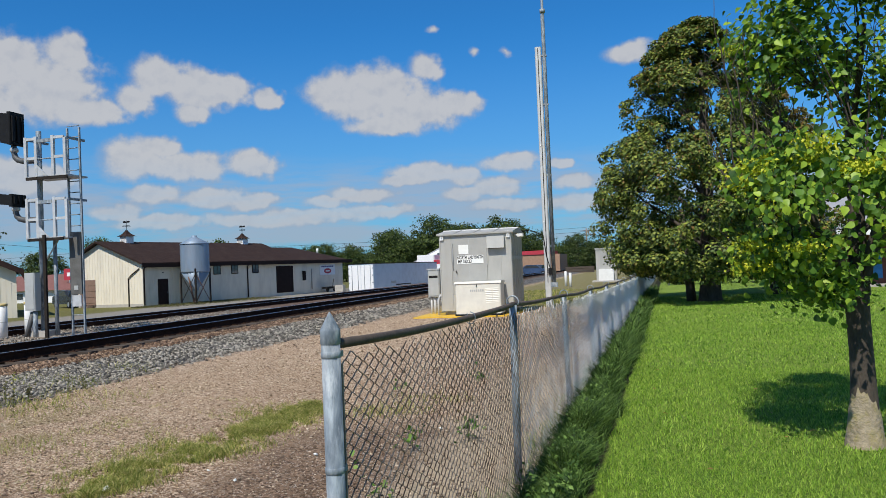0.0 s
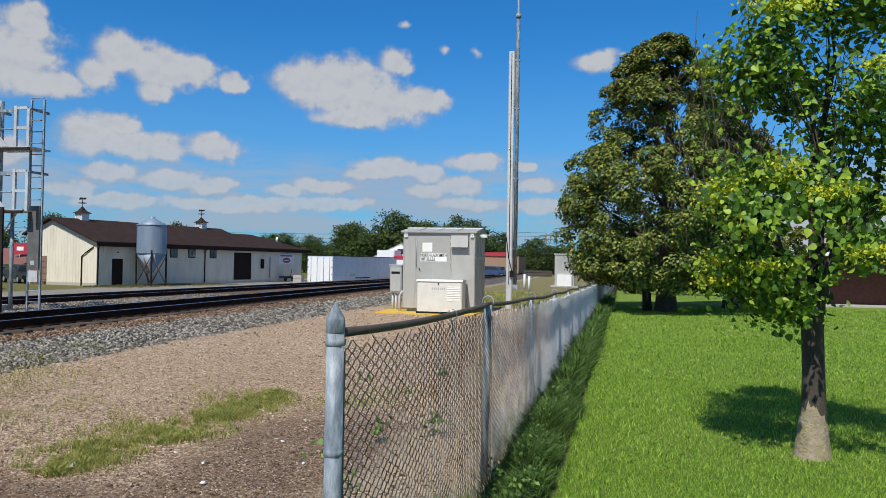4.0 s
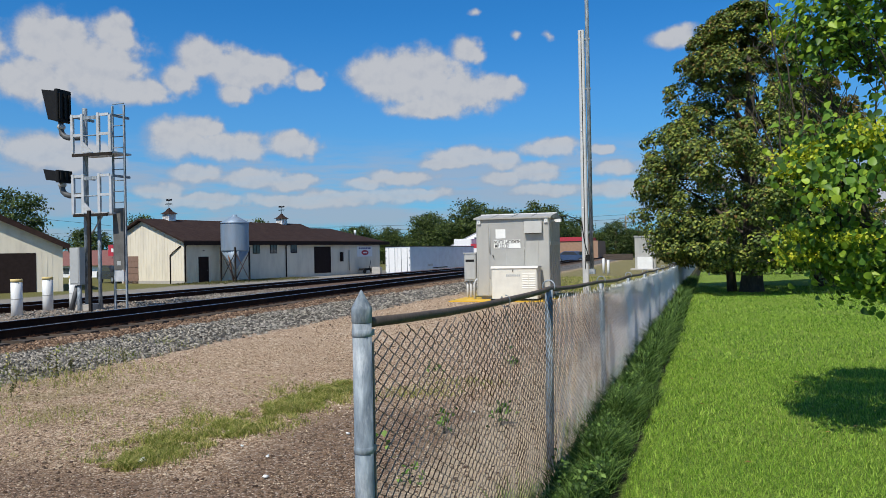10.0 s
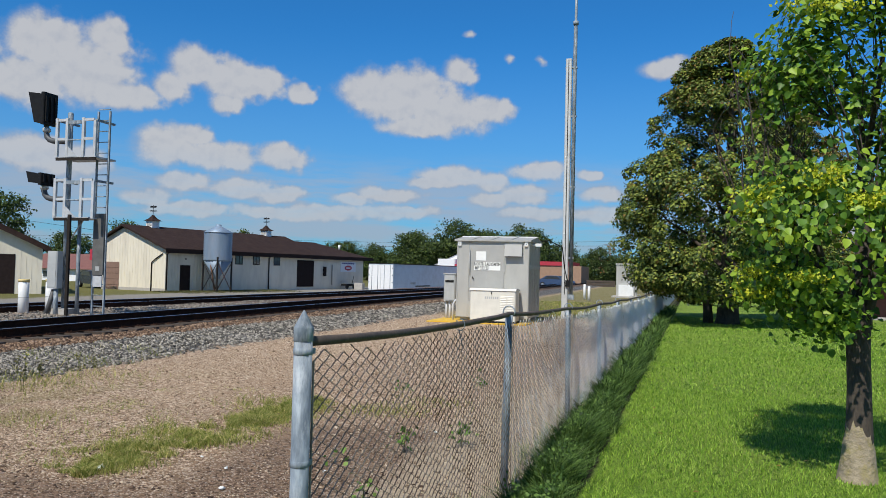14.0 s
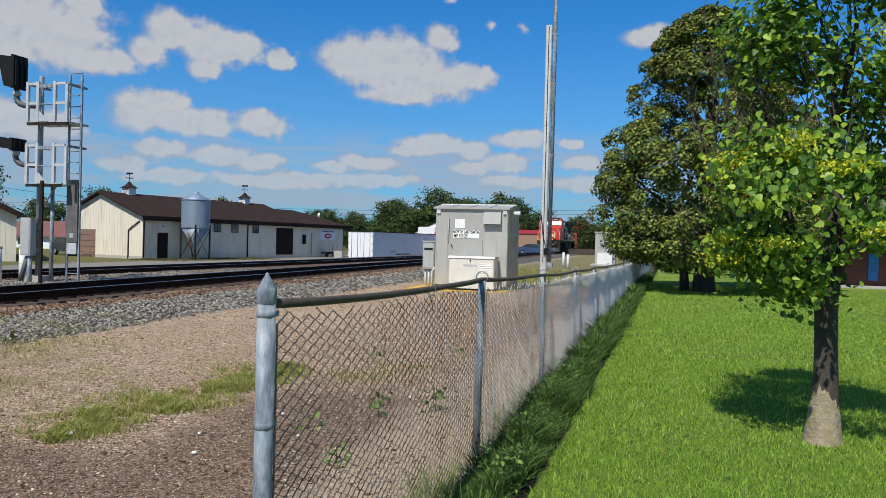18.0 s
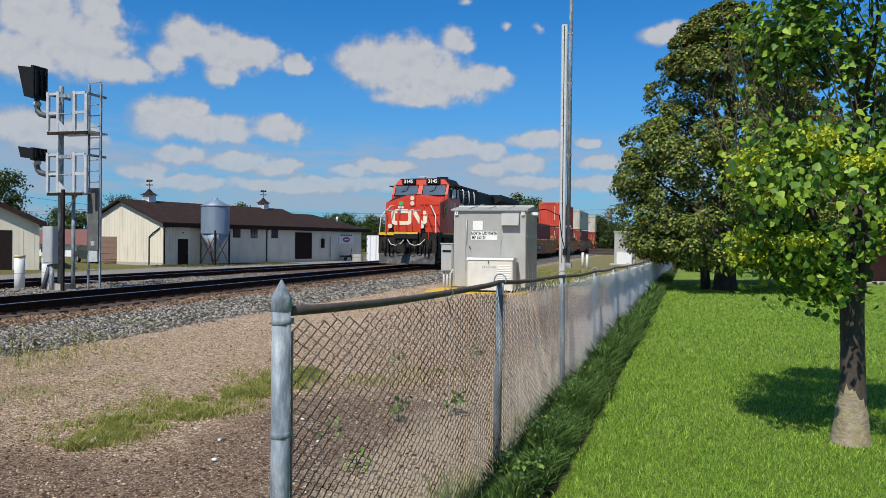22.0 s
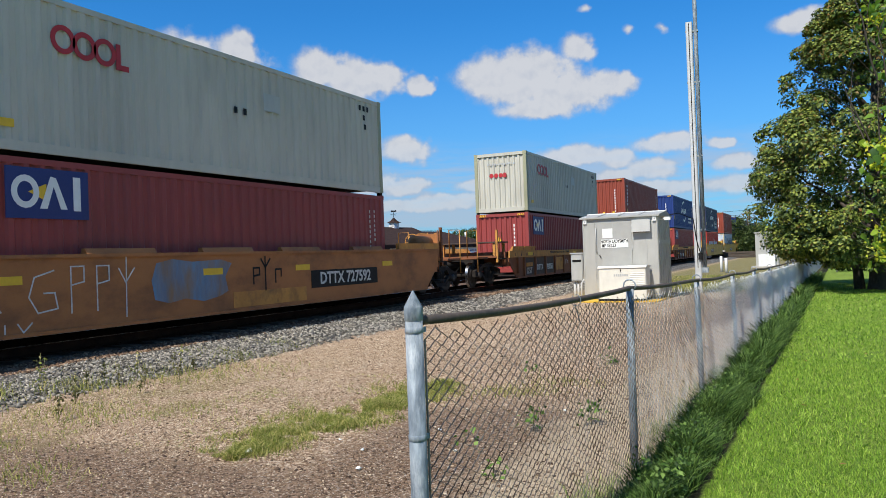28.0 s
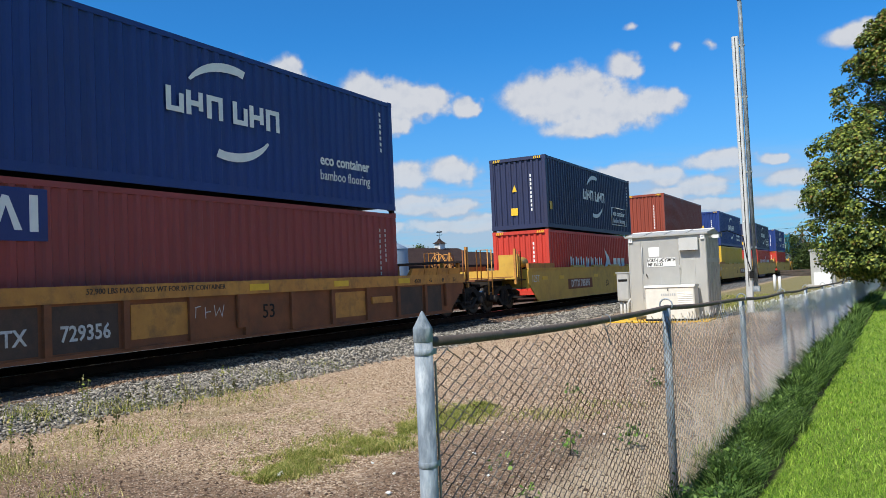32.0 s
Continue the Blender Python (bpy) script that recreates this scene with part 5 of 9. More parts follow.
def container(label, color, high, posts=None, length=12.19):
    """A ribbed steel box; its floor is at z = 0, its front end at y = 0."""
    paint = container_paint(color)
    pm = container_paint(posts) if posts else paint
    c = thing("shipping_container", pose(0, 0, 0), label, "shipping container", "containers on the train")
    hw, H, L = 1.219, high, length
    for s in (-1, 1):
        pts = corrugated(L - 0.26, 0.036, 0.285)
        vs, fs = [], []
        for z in (0.15, H - 0.11):
            vs += [(s * (hw - 0.008 + q), 0.13 + a, z) for a, q in pts]
        n = len(pts)
        fs = [(i, i + 1, n + i + 1, n + i) if s > 0 else (i, n + i, n + i + 1, i + 1) for i in range(n - 1)]
        Mesh().add(vs, fs).make("side_wall", paint, c)
        Mesh().box(*sorted((s * (hw - 0.06), s * hw)), 0.12, L - 0.12, 0.0, 0.16).make("bottom_rail", paint, c)
        Mesh().box(*sorted((s * (hw - 0.06), s * hw)), 0.12, L - 0.12, H - 0.12, H - 0.02).make("top_rail", paint, c)
        for y in (0.0, L - 0.17):
            Mesh().box(*sorted((s * (hw - 0.15), s * hw)), y, y + 0.17, 0.0, H, 0.01).make("corner_post", pm, c)
            for z in (0.0, H - 0.118):
                Mesh().box(*sorted((s * (hw - 0.16), s * (hw + 0.004))), y - 0.004, y + 0.174, z, z + 0.118).make("corner_casting", pm, c)
    for s in (-1, 1):
        for y in (0.02, length - 0.14):
            Mesh().box(*sorted((s * (hw - 0.13), s * (hw - 0.02))), y, y + 0.12, -0.076, 0.002).make("twist_lock", M_UNDER, c)
    pts = corrugated(2 * hw - 0.28, 0.045, 0.25)
    n = len(pts)
    vs = [(-hw + 0.14 + a, 0.03 - q, z) for z in (0.16, H - 0.12) for a, q in pts]
    Mesh().add(vs, [(i, i + 1, n + i + 1, n + i) for i in range(n - 1)]).make("front_wall", paint, c)
    Mesh().box(-hw + 0.14, hw - 0.14, 0.0, 0.08, 0.0, 0.17).make("front_sill", paint, c)
    Mesh().box(-hw + 0.14, hw - 0.14, 0.0, 0.08, H - 0.14, H - 0.01).make("front_header", paint, c)
    for s in (-1, 1):
        Mesh().box(*sorted((s * 0.01, s * (hw - 0.15))), L - 0.06, L - 0.01, 0.14, H - 0.12).make("door", paint, c)
        for x in (0.35, 0.9):
            Mesh().tube([(s * x, L + 0.015, 0.1), (s * x, L + 0.015, H - 0.08)], 0.018, 6).make("lock_bar", M_GALV, c)
    Mesh().box(-hw + 0.06, hw - 0.06, 0.08, L - 0.06, H - 0.07, H - 0.035).make("roof", paint, c)
    Mesh().box(-hw + 0.06, hw - 0.06, 0.08, L - 0.06, 0.08, 0.15).make("floor", M_UNDER, c)
    return c


def bars_column(c, x, y, z0, z1, n, w, material, name="marking"):
    """Upright rows of unreadable characters."""
    h = (z1 - z0) / n
    for k in range(n):
        Mesh().box(x, x + 0.006, y, y + w, z0 + k * h, z0 + k * h + h * 0.62).make(name, material, c)


def blue_white_badge(c):
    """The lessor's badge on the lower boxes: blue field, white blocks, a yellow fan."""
    x, z = 1.222, 1.62
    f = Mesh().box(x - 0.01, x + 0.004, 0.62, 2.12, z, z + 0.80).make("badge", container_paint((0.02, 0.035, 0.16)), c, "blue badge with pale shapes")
    me = Mesh()
    emblem_ring(me, 0.95, z + 0.42, 0.24, 0.26, 0.10, x + 0.005)
    me.slab([(1.2, z + 0.16), (1.33, z + 0.16), (1.5, z + 0.66), (1.40, z + 0.68)], "x", x + 0.005, x + 0.011)
    me.slab([(1.5, z + 0.66), (1.40, z + 0.68), (1.58, z + 0.16), (1.70, z + 0.16)], "x", x + 0.0052, x + 0.0112)
    me.box(x + 0.005, x + 0.011, 1.82, 1.96, z + 0.14, z + 0.70)
    me.make("badge_shape", M_PAPER, f)
    Mesh().slab([(1.0, z + 0.42), (1.32, z + 0.28), (1.32, z + 0.56)], "x", x + 0.005, x + 0.010).make("badge_fan", M_REFLECT, f)


def end_marks(c, H, warn=True):
    if warn:
        Mesh().slab([(-0.26, H * 0.52), (-0.06, H * 0.52), (-0.16, H * 0.62)], "y", 0.021, 0.029).make("warning_mark", M_REFLECT, c)
    for k in range(9):
        Mesh().box(0.52, 0.58, 0.021, 0.029, H * 0.24 + 0.17 * k, H * 0.24 + 0.17 * k + 0.11).make("marking", M_PAPER, c)
    for x0 in (-1.05, 0.72):
        for k in range(4):
            Mesh().slab([(x0 + 0.08 * k, H - 0.13), (x0 + 0.04 + 0.08 * k, H - 0.13), (x0 + 0.07 + 0.08 * k, H - 0.03), (x0 + 0.03 + 0.08 * k, H - 0.03)], "y", -0.006, -0.001).make("hazard_stripe", M_REFLECT, c)


MAROON, RED, GREY, BROWN, NAVY, ICE = (0.29, 0.050, 0.045), (0.56, 0.066, 0.036), (0.52, 0.505, 0.43), (0.27, 0.054, 0.030), (0.013, 0.040, 0.185), (0.52, 0.58, 0.64)
BRIGHT, YELLOWBOX, BLUE, TEAL, ORANGEBOX = (0.55, 0.05, 0.03), (0.62, 0.40, 0.04), (0.02, 0.06, 0.22), (0.03, 0.20, 0.28), (0.50, 0.14, 0.03)


def box_maroon_badge():
    c = container("maroon ribbed shipping container with a blue badge", MAROON, 2.59)
    blue_white_badge(c)
    end_marks(c, 2.59)
    bars_column(c, 1.222, 11.35, 0.4, 2.2, 13, 0.05, M_CHALK)
    bars_column(c, 1.222, 11.6, 1.3, 2.2, 7, 0.05, M_CHALK)
    return c


def box_text():
    c = container("single maroon-red shipping container with white letter shapes", (0.24, 0.04, 0.035), 2.59)
    end_marks(c, 2.59, False)
    me = Mesh()
    me.box(-0.92, -0.86, 0.021, 0.029, 1.72, 2.2).box(-1.0, -0.72, 0.0205, 0.0285, 2.0, 2.06)
    me.box(-0.62, -0.40, 0.021, 0.029, 1.74, 1.84).box(-0.62, -0.55, 0.021, 0.029, 1.84, 2.06).box(-0.47, -0.40, 0.021, 0.029, 1.88, 2.06)
    me.box(-0.28, -0.20, 0.021, 0.029, 1.74, 2.06).box(-0.10, -0.02, 0.021, 0.029, 1.74, 2.06).box(-0.20, -0.10, 0.021, 0.029, 1.86, 1.94)
    me.make("letter_shape", M_PAPER, c)
    m2 = Mesh().box(1.222, 1.228, 0.82, 0.92, 1.5, 2.25)
    emblem_ring(m2, 0.9, 1.1, 0.2, 0.26, 0.08, 1.222)
    m2.make("letter_shape", M_PAPER, c)
    Mesh().box(1.222, 1.228, 5.9, 6.3, 2.0, 2.42).make("blue_plate", container_paint((0.02, 0.10, 0.45)), c)
    return c


def box_grey():
    c = container("pale grey-green shipping container with red ring shapes", GREY, 2.59, (0.34, 0.34, 0.22))
    red = container_paint((0.45, 0.03, 0.035))
    for y, z in ((1.72, 1.92), (2.14, 1.90), (2.56, 1.89)):
        me = Mesh()
        emblem_ring(me, y, z, 0.24, 0.24, 0.09, 1.222)
        me.make("emblem_ring", red, c, "red ring")
    Mesh().slab([(2.80, 1.64), (3.08, 1.64), (3.08, 1.74), (2.9, 1.74), (2.9, 2.1), (2.80, 2.1)], "x", 1.222, 1.228).make("emblem_shape", red, c)
    for x in (-0.42, -0.2, 0.02):
        pts = [(x + 0.10 * math.cos(k * 0.524), 1.6 + 0.10 * math.sin(k * 0.524)) for k in range(12)]
        Mesh().slab(pts, "y", 0.021, 0.029).make("emblem_dot", red, c)
    Mesh().box(0.13, 0.28, 0.021, 0.029, 1.5, 1.7).make("emblem_shape", red, c)
    for k in range(12):
        Mesh().box(-0.6 + 0.11 * k, -0.53 + 0.11 * k, 0.021, 0.029, 2.05, 2.13).make("marking", M_GREYBOX, c)
    Mesh().box(1.222, 1.226, 6.9, 7.5, 1.55, 1.95).make("pale_patch", container_paint((0.46, 0.49, 0.46)), c)
    for y, z in ((11.0, 2.2), (11.2, 2.2), (11.4, 2.2), (11.2, 1.95), (11.25, 1.7), (5.9, 1.35), (6.2, 1.35)):
        Mesh().box(1.222, 1.227, y, y + 0.1, z, z + 0.14).make("marking", M_BLACK, c)
    Mesh().box(1.222, 1.227, 0.5, 0.8, 0.35, 0.48).make("marking", M_REFLECT, c)
    return c


def box_brown():
    c = container("rust-brown tall shipping container with a white upright marking", BROWN, 2.896)
    bars_column(c, 1.222, 0.62, 1.1, 2.55, 6, 0.2, M_PAPER)
    end_marks(c, 2.896, False)
    for x in (-0.3, 0.35):
        Mesh().box(x, x + 0.14, 0.021, 0.029, 0.5, 0.72).make("marking", M_REFLECT, c)
    Mesh().box(1.222, 1.228, 0.45, 0.62, 0.62, 0.85).make("marking", M_REFLECT, c)
    bars_column(c, 1.222, 11.4, 1.4, 2.5, 7, 0.07, M_PAPER)
    return c


def box_ice():
    c = container("pale blue-white shipping container with a blue star panel", ICE, 2.59, (0.50, 0.44, 0.30))
    Mesh().box(1.222, 1.226, 1.35, 2.95, 0.95, 2.25).make("star_panel", container_paint((0.10, 0.32, 0.55)), c, "light blue square")
    star = []
    for k in range(14):
        a, r = math.pi / 2 + k * math.pi / 7, (0.58 if k % 2 == 0 else 0.20)
        star.append((2.15 + 1.1 * r * math.cos(a), 1.55 + r * math.sin(a)))
    Mesh().slab(star, "x", 1.226, 1.231).make("star", M_PAPER, c, "white seven-pointed star")
    dark = container_paint((0.015, 0.022, 0.04))
    z0, z1 = 0.72, 1.98
    y = 3.6
    for k, w in enumerate((1.2, 0.95, 0.95, 0.95, 0.95, 0.95)):
        me = Mesh().box(1.222, 1.228, y, y + 0.24, z0, z1)
        me.box(1.222, 1.228, y + 0.24, y + w - 0.22, z0 + (0.28, 0.18, 0.0, 0.5)[k % 4], z0 + (0.28, 0.18, 0.0, 0.5)[k % 4] + 0.22)
        me.box(1.222, 1.228, y + w - 0.22, y + w, z0 + (0.0, 0.0, 0.4, 0.3)[k % 4], z1 - (0.0, 0.3, 0.0, 0.2)[k % 4])
        me.make("dark_shape", dark, c, "dark block shape")
        y += w + 0.42
    for z in (1.2, 1.5, 1.75, 2.0, 2.2):
        Mesh().box(1.222, 1.227, 11.2, 11.5, z, z + 0.1).make("marking", M_BLACK, c)
    Mesh().slab([(11.3, 0.75), (11.55, 0.75), (11.42, 0.98)], "x", 1.222, 1.227).make("warning_mark", M_REFLECT, c)
    end_marks(c, 2.59, False)
    return c


def box_navy(framed=False):
    c = container("navy blue tall shipping container with white arc shapes", NAVY if not framed else (0.025, 0.032, 0.08), 2.896)
    end_marks(c, 2.896)
    Mesh().box(-0.35, -0.05, 0.021, 0.029, 0.55, 0.85).make("placard", M_REFLECT, c)
    Mesh().box(1.222, 1.228, 0.3, 0.55, 0.72, 1.05).make("placard", M_REFLECT, c)
    for q in (1, -1):
        outer, inner = [], []
        for k in range(11):
            t = 0.02 + 0.16 * math.sin(math.pi * min(1, (k + 1.0) / 10) * 0.62)
            ang = math.radians(150 - k * 8)
            for line, rr in ((outer, 0.98), (inner, 0.98 - t)):
                line.append((6.15 + q * 1.3 * rr * math.cos(ang), 1.62 + q * rr * math.sin(ang)))
        Mesh().slab(outer + inner[::-1], "x", 1.222, 1.228).make("emblem_arc", M_PAPER, c, "white arc")
    h, z = 0.46, 1.42
    for k, y in enumerate((4.5, 4.98, 5.5, 6.2, 6.68, 7.18)):
        me = Mesh().box(1.222, 1.228, y, y + 0.12, z, z + h)
        me.box(1.222, 1.228, y + 0.12, y + 0.31, z + (0.0, 0.18, 0.36)[k % 3], z + (0.10, 0.28, 0.46)[k % 3])
        me.box(1.222, 1.228, y + 0.31, y + 0.42, z + (0.0, 0.1, 0.0)[k % 3], z + h - (0.1, 0.0, 0.0)[k % 3])
        me.make("emblem_block", M_PAPER, c)
    text_mesh("lettering", "eco container", 0.36, Matrix.Translation((1.224, 10.0, 1.02)) @ FACE_X, M_PAPER, c, bold=0.008)
    text_mesh("lettering", "bamboo flooring", 0.34, Matrix.Translation((1.224, 10.0, 0.66)) @ FACE_X, M_PAPER, c, xscale=0.9)
    if framed:
        Mesh().tube([(1.226, 8.7, 0.45), (1.226, 11.3, 0.45), (1.226, 11.3, 1.3), (1.226, 8.7, 1.3), (1.226, 8.7, 0.45)], 0.02, 4).make("frame_line", M_PAPER, c)
    bars_column(c, 1.222, 11.55, 1.5, 2.6, 7, 0.07, M_PAPER)
    return c


def box_bright():
    c = container("bright red shipping container with broken white shapes", BRIGHT, 2.59)
    end_marks(c, 2.59, False)
    y = 2.4
    for w in (0.5, 0.45, 0.6, 0.45, 0.45, 0.45, 0.5):
        Mesh().slab([(y, 0.75), (y + w * 0.3, 0.75), (y + w * 0.3, 1.5), (y, 1.5)], "x", 1.222, 1.228).slab([(y + w * 0.5, 0.75), (y + w * 0.8, 0.85), (y + w * 0.8, 1.45), (y + w * 0.5, 1.4)], "x", 1.222, 1.228).make("letter_shape", M_PAPER, c)
        y += w + 0.17
    Mesh().slab([(7.0, 0.8), (7.5, 1.4), (7.2, 1.9), (7.9, 1.5), (8.3, 0.8), (7.7, 1.1)], "x", 1.222, 1.228).make("emblem_shape", M_PAPER, c)
    for w in (8.6, 9.3, 10.0):
        Mesh().box(1.222, 1.228, w, w + 0.5, 0.75, 1.45).make("letter_shape", M_PAPER, c)
    return c


def box_plain(color, label, high=2.59, mark=True):
    c = container(label, color, high)
    end_marks(c, high, False)
    if mark:
        Mesh().slab([(1.2, 1.3), (1.6, 1.2), (1.5, 2.1), (1.25, 2.2)], "x", 1.222, 1.228).make("emblem_shape", M_PAPER, c)
    return c


# ---- well cars ----
def well_unit(car, y, style, first, last, number=""):
    """One well of an articulated car; y: where its box begins."""
    u = new("well")
    u.parent, u.matrix_basis = car, pose(0, y, 0)
    side = {"plain": M_ORANGE, "ribbed": M_BROWN, "yellow": M_YELLOWCAR}[style]
    u["label"] = {"plain": "orange-brown smooth-sided well", "ribbed": "dark brown ribbed well under an ochre top chord", "yellow": "yellow smooth-sided well"}[style]
    top = 1.42 if style != "ribbed" else 1.30
    a, b = -2.95, 15.15
    ea, eb = (0.0 if first else 0.70), (0.0 if last else 0.70)
    for s in (-1, 1):
        x0, x1 = sorted((s * 1.46, s * 1.50))
        ring = [(a - ea, 0.98), (a - ea * 0.4, 0.90), (a + 0.15, 0.82), (a + 0.85, 0.26), (b - 0.85, 0.26), (b - 0.15, 0.82), (b + eb * 0.4, 0.90), (b + eb, 0.98), (b + eb, top), (a - ea, top)]
        Mesh().slab(ring, "x", x0, x1).make("side_plate", side, u)
        Mesh().box(*sorted((s * 1.30, s * 1.54)), a + 0.85, b - 0.85, 0.21, 0.27).make("bottom_flange", side, u)
        if style == "ribbed":
            Mesh().box(*sorted((s * 1.44, s * 1.56)), a - ea, b + eb, 1.06, top + 0.02).make("top_chord", M_CHORD, u, "ochre top chord")
            for end, y0 in ((-1, a - ea + 0.3), (1, b + eb - 3.1)):
                for k, word in enumerate(("53", "48", "45", "40/20")):
                    yy = y0 + 0.70 * (k if end < 0 else 3 - k)
                    Mesh().slab([(s * 1.42, top + 0.02), (s * 1.555, top + 0.02), (s * 1.60, top + 0.20), (s * 1.55, top + 0.20)], "y", yy, yy + 0.66).make("guide_plate", M_CHORD, u)
                    if s > 0:
                        text_mesh("lettering", word, 0.15, Matrix.Translation((1.5625, yy + 0.32, 1.16)) @ FACE_X, M_INK, u)
            for yy, w in ((-1.12, 1.22), (0.26, 1.22), (1.66, 1.22), (11.46, 1.22), (12.86, 0.9)):
                Mesh().box(*sorted((s * 1.5, s * 1.503)), yy, yy + w, 0.30, 1.02).make("repaint_panel", M_SOOT, u, "dark repainted panel")
            for yy in (-2.05, 5.55, 13.9):
                Mesh().box(*sorted((s * 1.5, s * 1.60)), yy, yy + 0.26, 0.42, 1.06, 0.02).make("jack_pad", side, u)
            for k in range(11):
                yy = -1.26 + k * 1.4
                if abs(yy - 6.1) < 8.2:
                    Mesh().box(*sorted((s * 1.5, s * 1.57)), yy, yy + 0.12, 0.27, 1.06).make("rib", side, u)
            for yy, w in ((-0.9, 0.7), (10.2, 0.9)):
                Mesh().box(*sorted((s * 1.5, s * 1.55)), yy, yy + w, 0.66, 0.82).make("step_plate", M_CHORD, u)
            for yy in (2.98, 8.6):
                Mesh().box(*sorted((s * 1.5, s * 1.51)), yy + 0.14, yy + 1.36, 0.4, 0.98).make("ochre_panel", M_CHORD, u)
        else:
            Mesh().box(*sorted((s * 1.40, s * 1.54)), a - ea, b + eb, top - 0.03, top + 0.03).make("top_flange", side, u)
            for yy in (a, b - 2.6):
                Mesh().box(*sorted((s * 1.42, s * 1.53)), yy, yy + 2.6, top + 0.03, top + 0.20).make("raised_guide", M_CHORD, u)
            for yy in (1.9, 4.6, 7.1, 10.1):
                Mesh().slab([(s * 1.38, top + 0.02), (s * 1.54, top + 0.02), (s * 1.48, top + 0.12), (s * 1.40, top + 0.12)], "y", yy, yy + 1.5).make("guide_bracket", side, u)
        if s > 0:
            x = 1.562 if style == "ribbed" else 1.502
            zt = 1.12 if style == "ribbed" else 1.0
            for yy in ((-1.6, 0.2, 4.6, 7.6, 11.6) if style != "ribbed" else (-0.75, 5.9, 8.65, 11.4)):
                Mesh().box(x, x + 0.006, yy, yy + 0.55, zt, zt + 0.13).make("reflector", M_REFLECT, u, "yellow reflector")
            xx = 1.504
            dark = M_BLACK if style == "plain" else M_BROWN
            if number:
                if style == "ribbed":
                    for word, yy in zip(number.split(), (0.9, 2.28)):
                        text_mesh("lettering", word, 0.34, Matrix.Translation((xx + 0.003, yy, 0.58)) @ FACE_X, M_CHALK, u, bold=0.006, xscale=0.88)
                else:
                    yc = 2.75 if first else 9.75 if last else 6.0
                    pl = Mesh().box(xx, xx + 0.004, yc - 1.55, yc + 1.55, 0.56, 0.98).make("number_panel", dark, u, "dark panel with a pale number")
                    text_mesh("lettering", number, 0.40, Matrix.Translation((xx + 0.006, yc, 0.77)) @ FACE_X, M_CHALK, pl, bold=0.01)
            text_mesh("lettering", "53", 0.62 if style == "plain" else 0.4, Matrix.Translation((xx, -0.9 if style == "plain" else 6.5, 0.68)) @ FACE_X, M_BLACK, u)
            text_mesh("lettering", "125T", 0.36, Matrix.Translation((xx, -2.25 if style != "ribbed" else -0.52, 1.05 if style != "ribbed" else 0.47)) @ FACE_X, M_CHALK, u)
            if style == "ribbed":
                for y1, z1 in ((4.45, 0.60),):
                    for stroke in ([(0.0, 0.25), (0.22, 0.28)], [(0.10, 0.27), (0.08, 0.08), (0.0, 0.10)], [(0.32, 0.26), (0.33, 0.05)], [(0.32, 0.16), (0.46, 0.17)], [(0.55, 0.28), (0.58, 0.08), (0.68, 0.22), (0.74, 0.06), (0.80, 0.28)]):
                        sc = Mesh()
                        strip(sc, [(y1 + p, z1 + q) for p, q in stroke], 0.016, 1.503, "x", 0.003)
                        sc.make("chalk_stroke", M_CHALK, u)
                text_mesh("lettering", "52,900 LBS MAX GROSS WT FOR 20 FT CONTAINER", 0.13, Matrix.Translation((1.563, 3.75, 1.22)) @ FACE_X, M_INK, u)
    Mesh().box(-1.46, 1.46, a + 0.85, b - 0.85, 0.22, 0.30).make("well_floor", M_UNDER, u)
    for ya, yb in ((a, a + 0.25), (b - 0.25, b)):
        Mesh().box(-1.46, 1.46, ya, yb, 0.72, top).make("bulkhead", side, u)
    for end, yy in ((0, a), (1, b)):
        d = -1 if end == 0 else 1
        Mesh().box(-0.45, 0.45, *sorted((yy, yy + d * 1.05)), 0.72, 1.02).make("draft_sill", M_UNDER, u)
        Mesh().box(-1.3, 1.3, *sorted((yy, yy + d * 0.75)), 1.08, 1.14).make("end_platform", side, u)
        if style == "ribbed":
            Mesh().box(-1.25, 1.25, *sorted((yy - d * 0.7, yy + d * 0.55)), 1.66, 1.71).make("end_walkway", M_SOOT, u, "dark raised walkway")
            for wx in (-1.1, 1.1):
                for wy in (-0.55, 0.45):
                    Mesh().box(wx - 0.05, wx + 0.05, *sorted((yy + d * wy - 0.05, yy + d * wy + 0.05)), 1.1, 1.67).make("walkway_leg", M_CHORD, u)
        else:
            Mesh().tube([(1.02, yy - d * 0.75, 1.66), (1.02, yy - d * 0.70, 1.66), (1.02, yy + d * 0.25, 1.66), (1.02, yy + d * 0.30, 1.66)], [0.12, 0.21, 0.21, 0.12], 16).make("air_tank", side, u, "rust-brown air tank")
            for wy in (-0.5, 0.05):
                Mesh().box(0.82, 1.22, *sorted((yy + d * wy - 0.05, yy + d * wy + 0.05)), 1.1, 1.5).make("tank_saddle", M_UNDER, u)
            Mesh().box(0.55, 1.35, *sorted((yy + d * 0.36, yy + d * 0.42)), 1.1, 1.95).make("brake_stand", side, u)
        for s in (-1, 1):
            Mesh().box(*sorted((s * 1.26, s * 1.34)), *sorted((yy + d * 0.62, yy + d * 0.72)), 0.9, 2.15).make("end_post", M_CHORD if style != "plain" else M_BROWN, u)
            Mesh().tube([(s * 1.36, yy + d * 0.3, 0.7), (s * 1.36, yy + d * 0.3, 2.05), (s * 1.36, yy + d * 0.55, 2.05), (s * 1.36, yy + d * 0.55, 1.1)], 0.018, 6).make("grab_rail", M_BROWN, u)
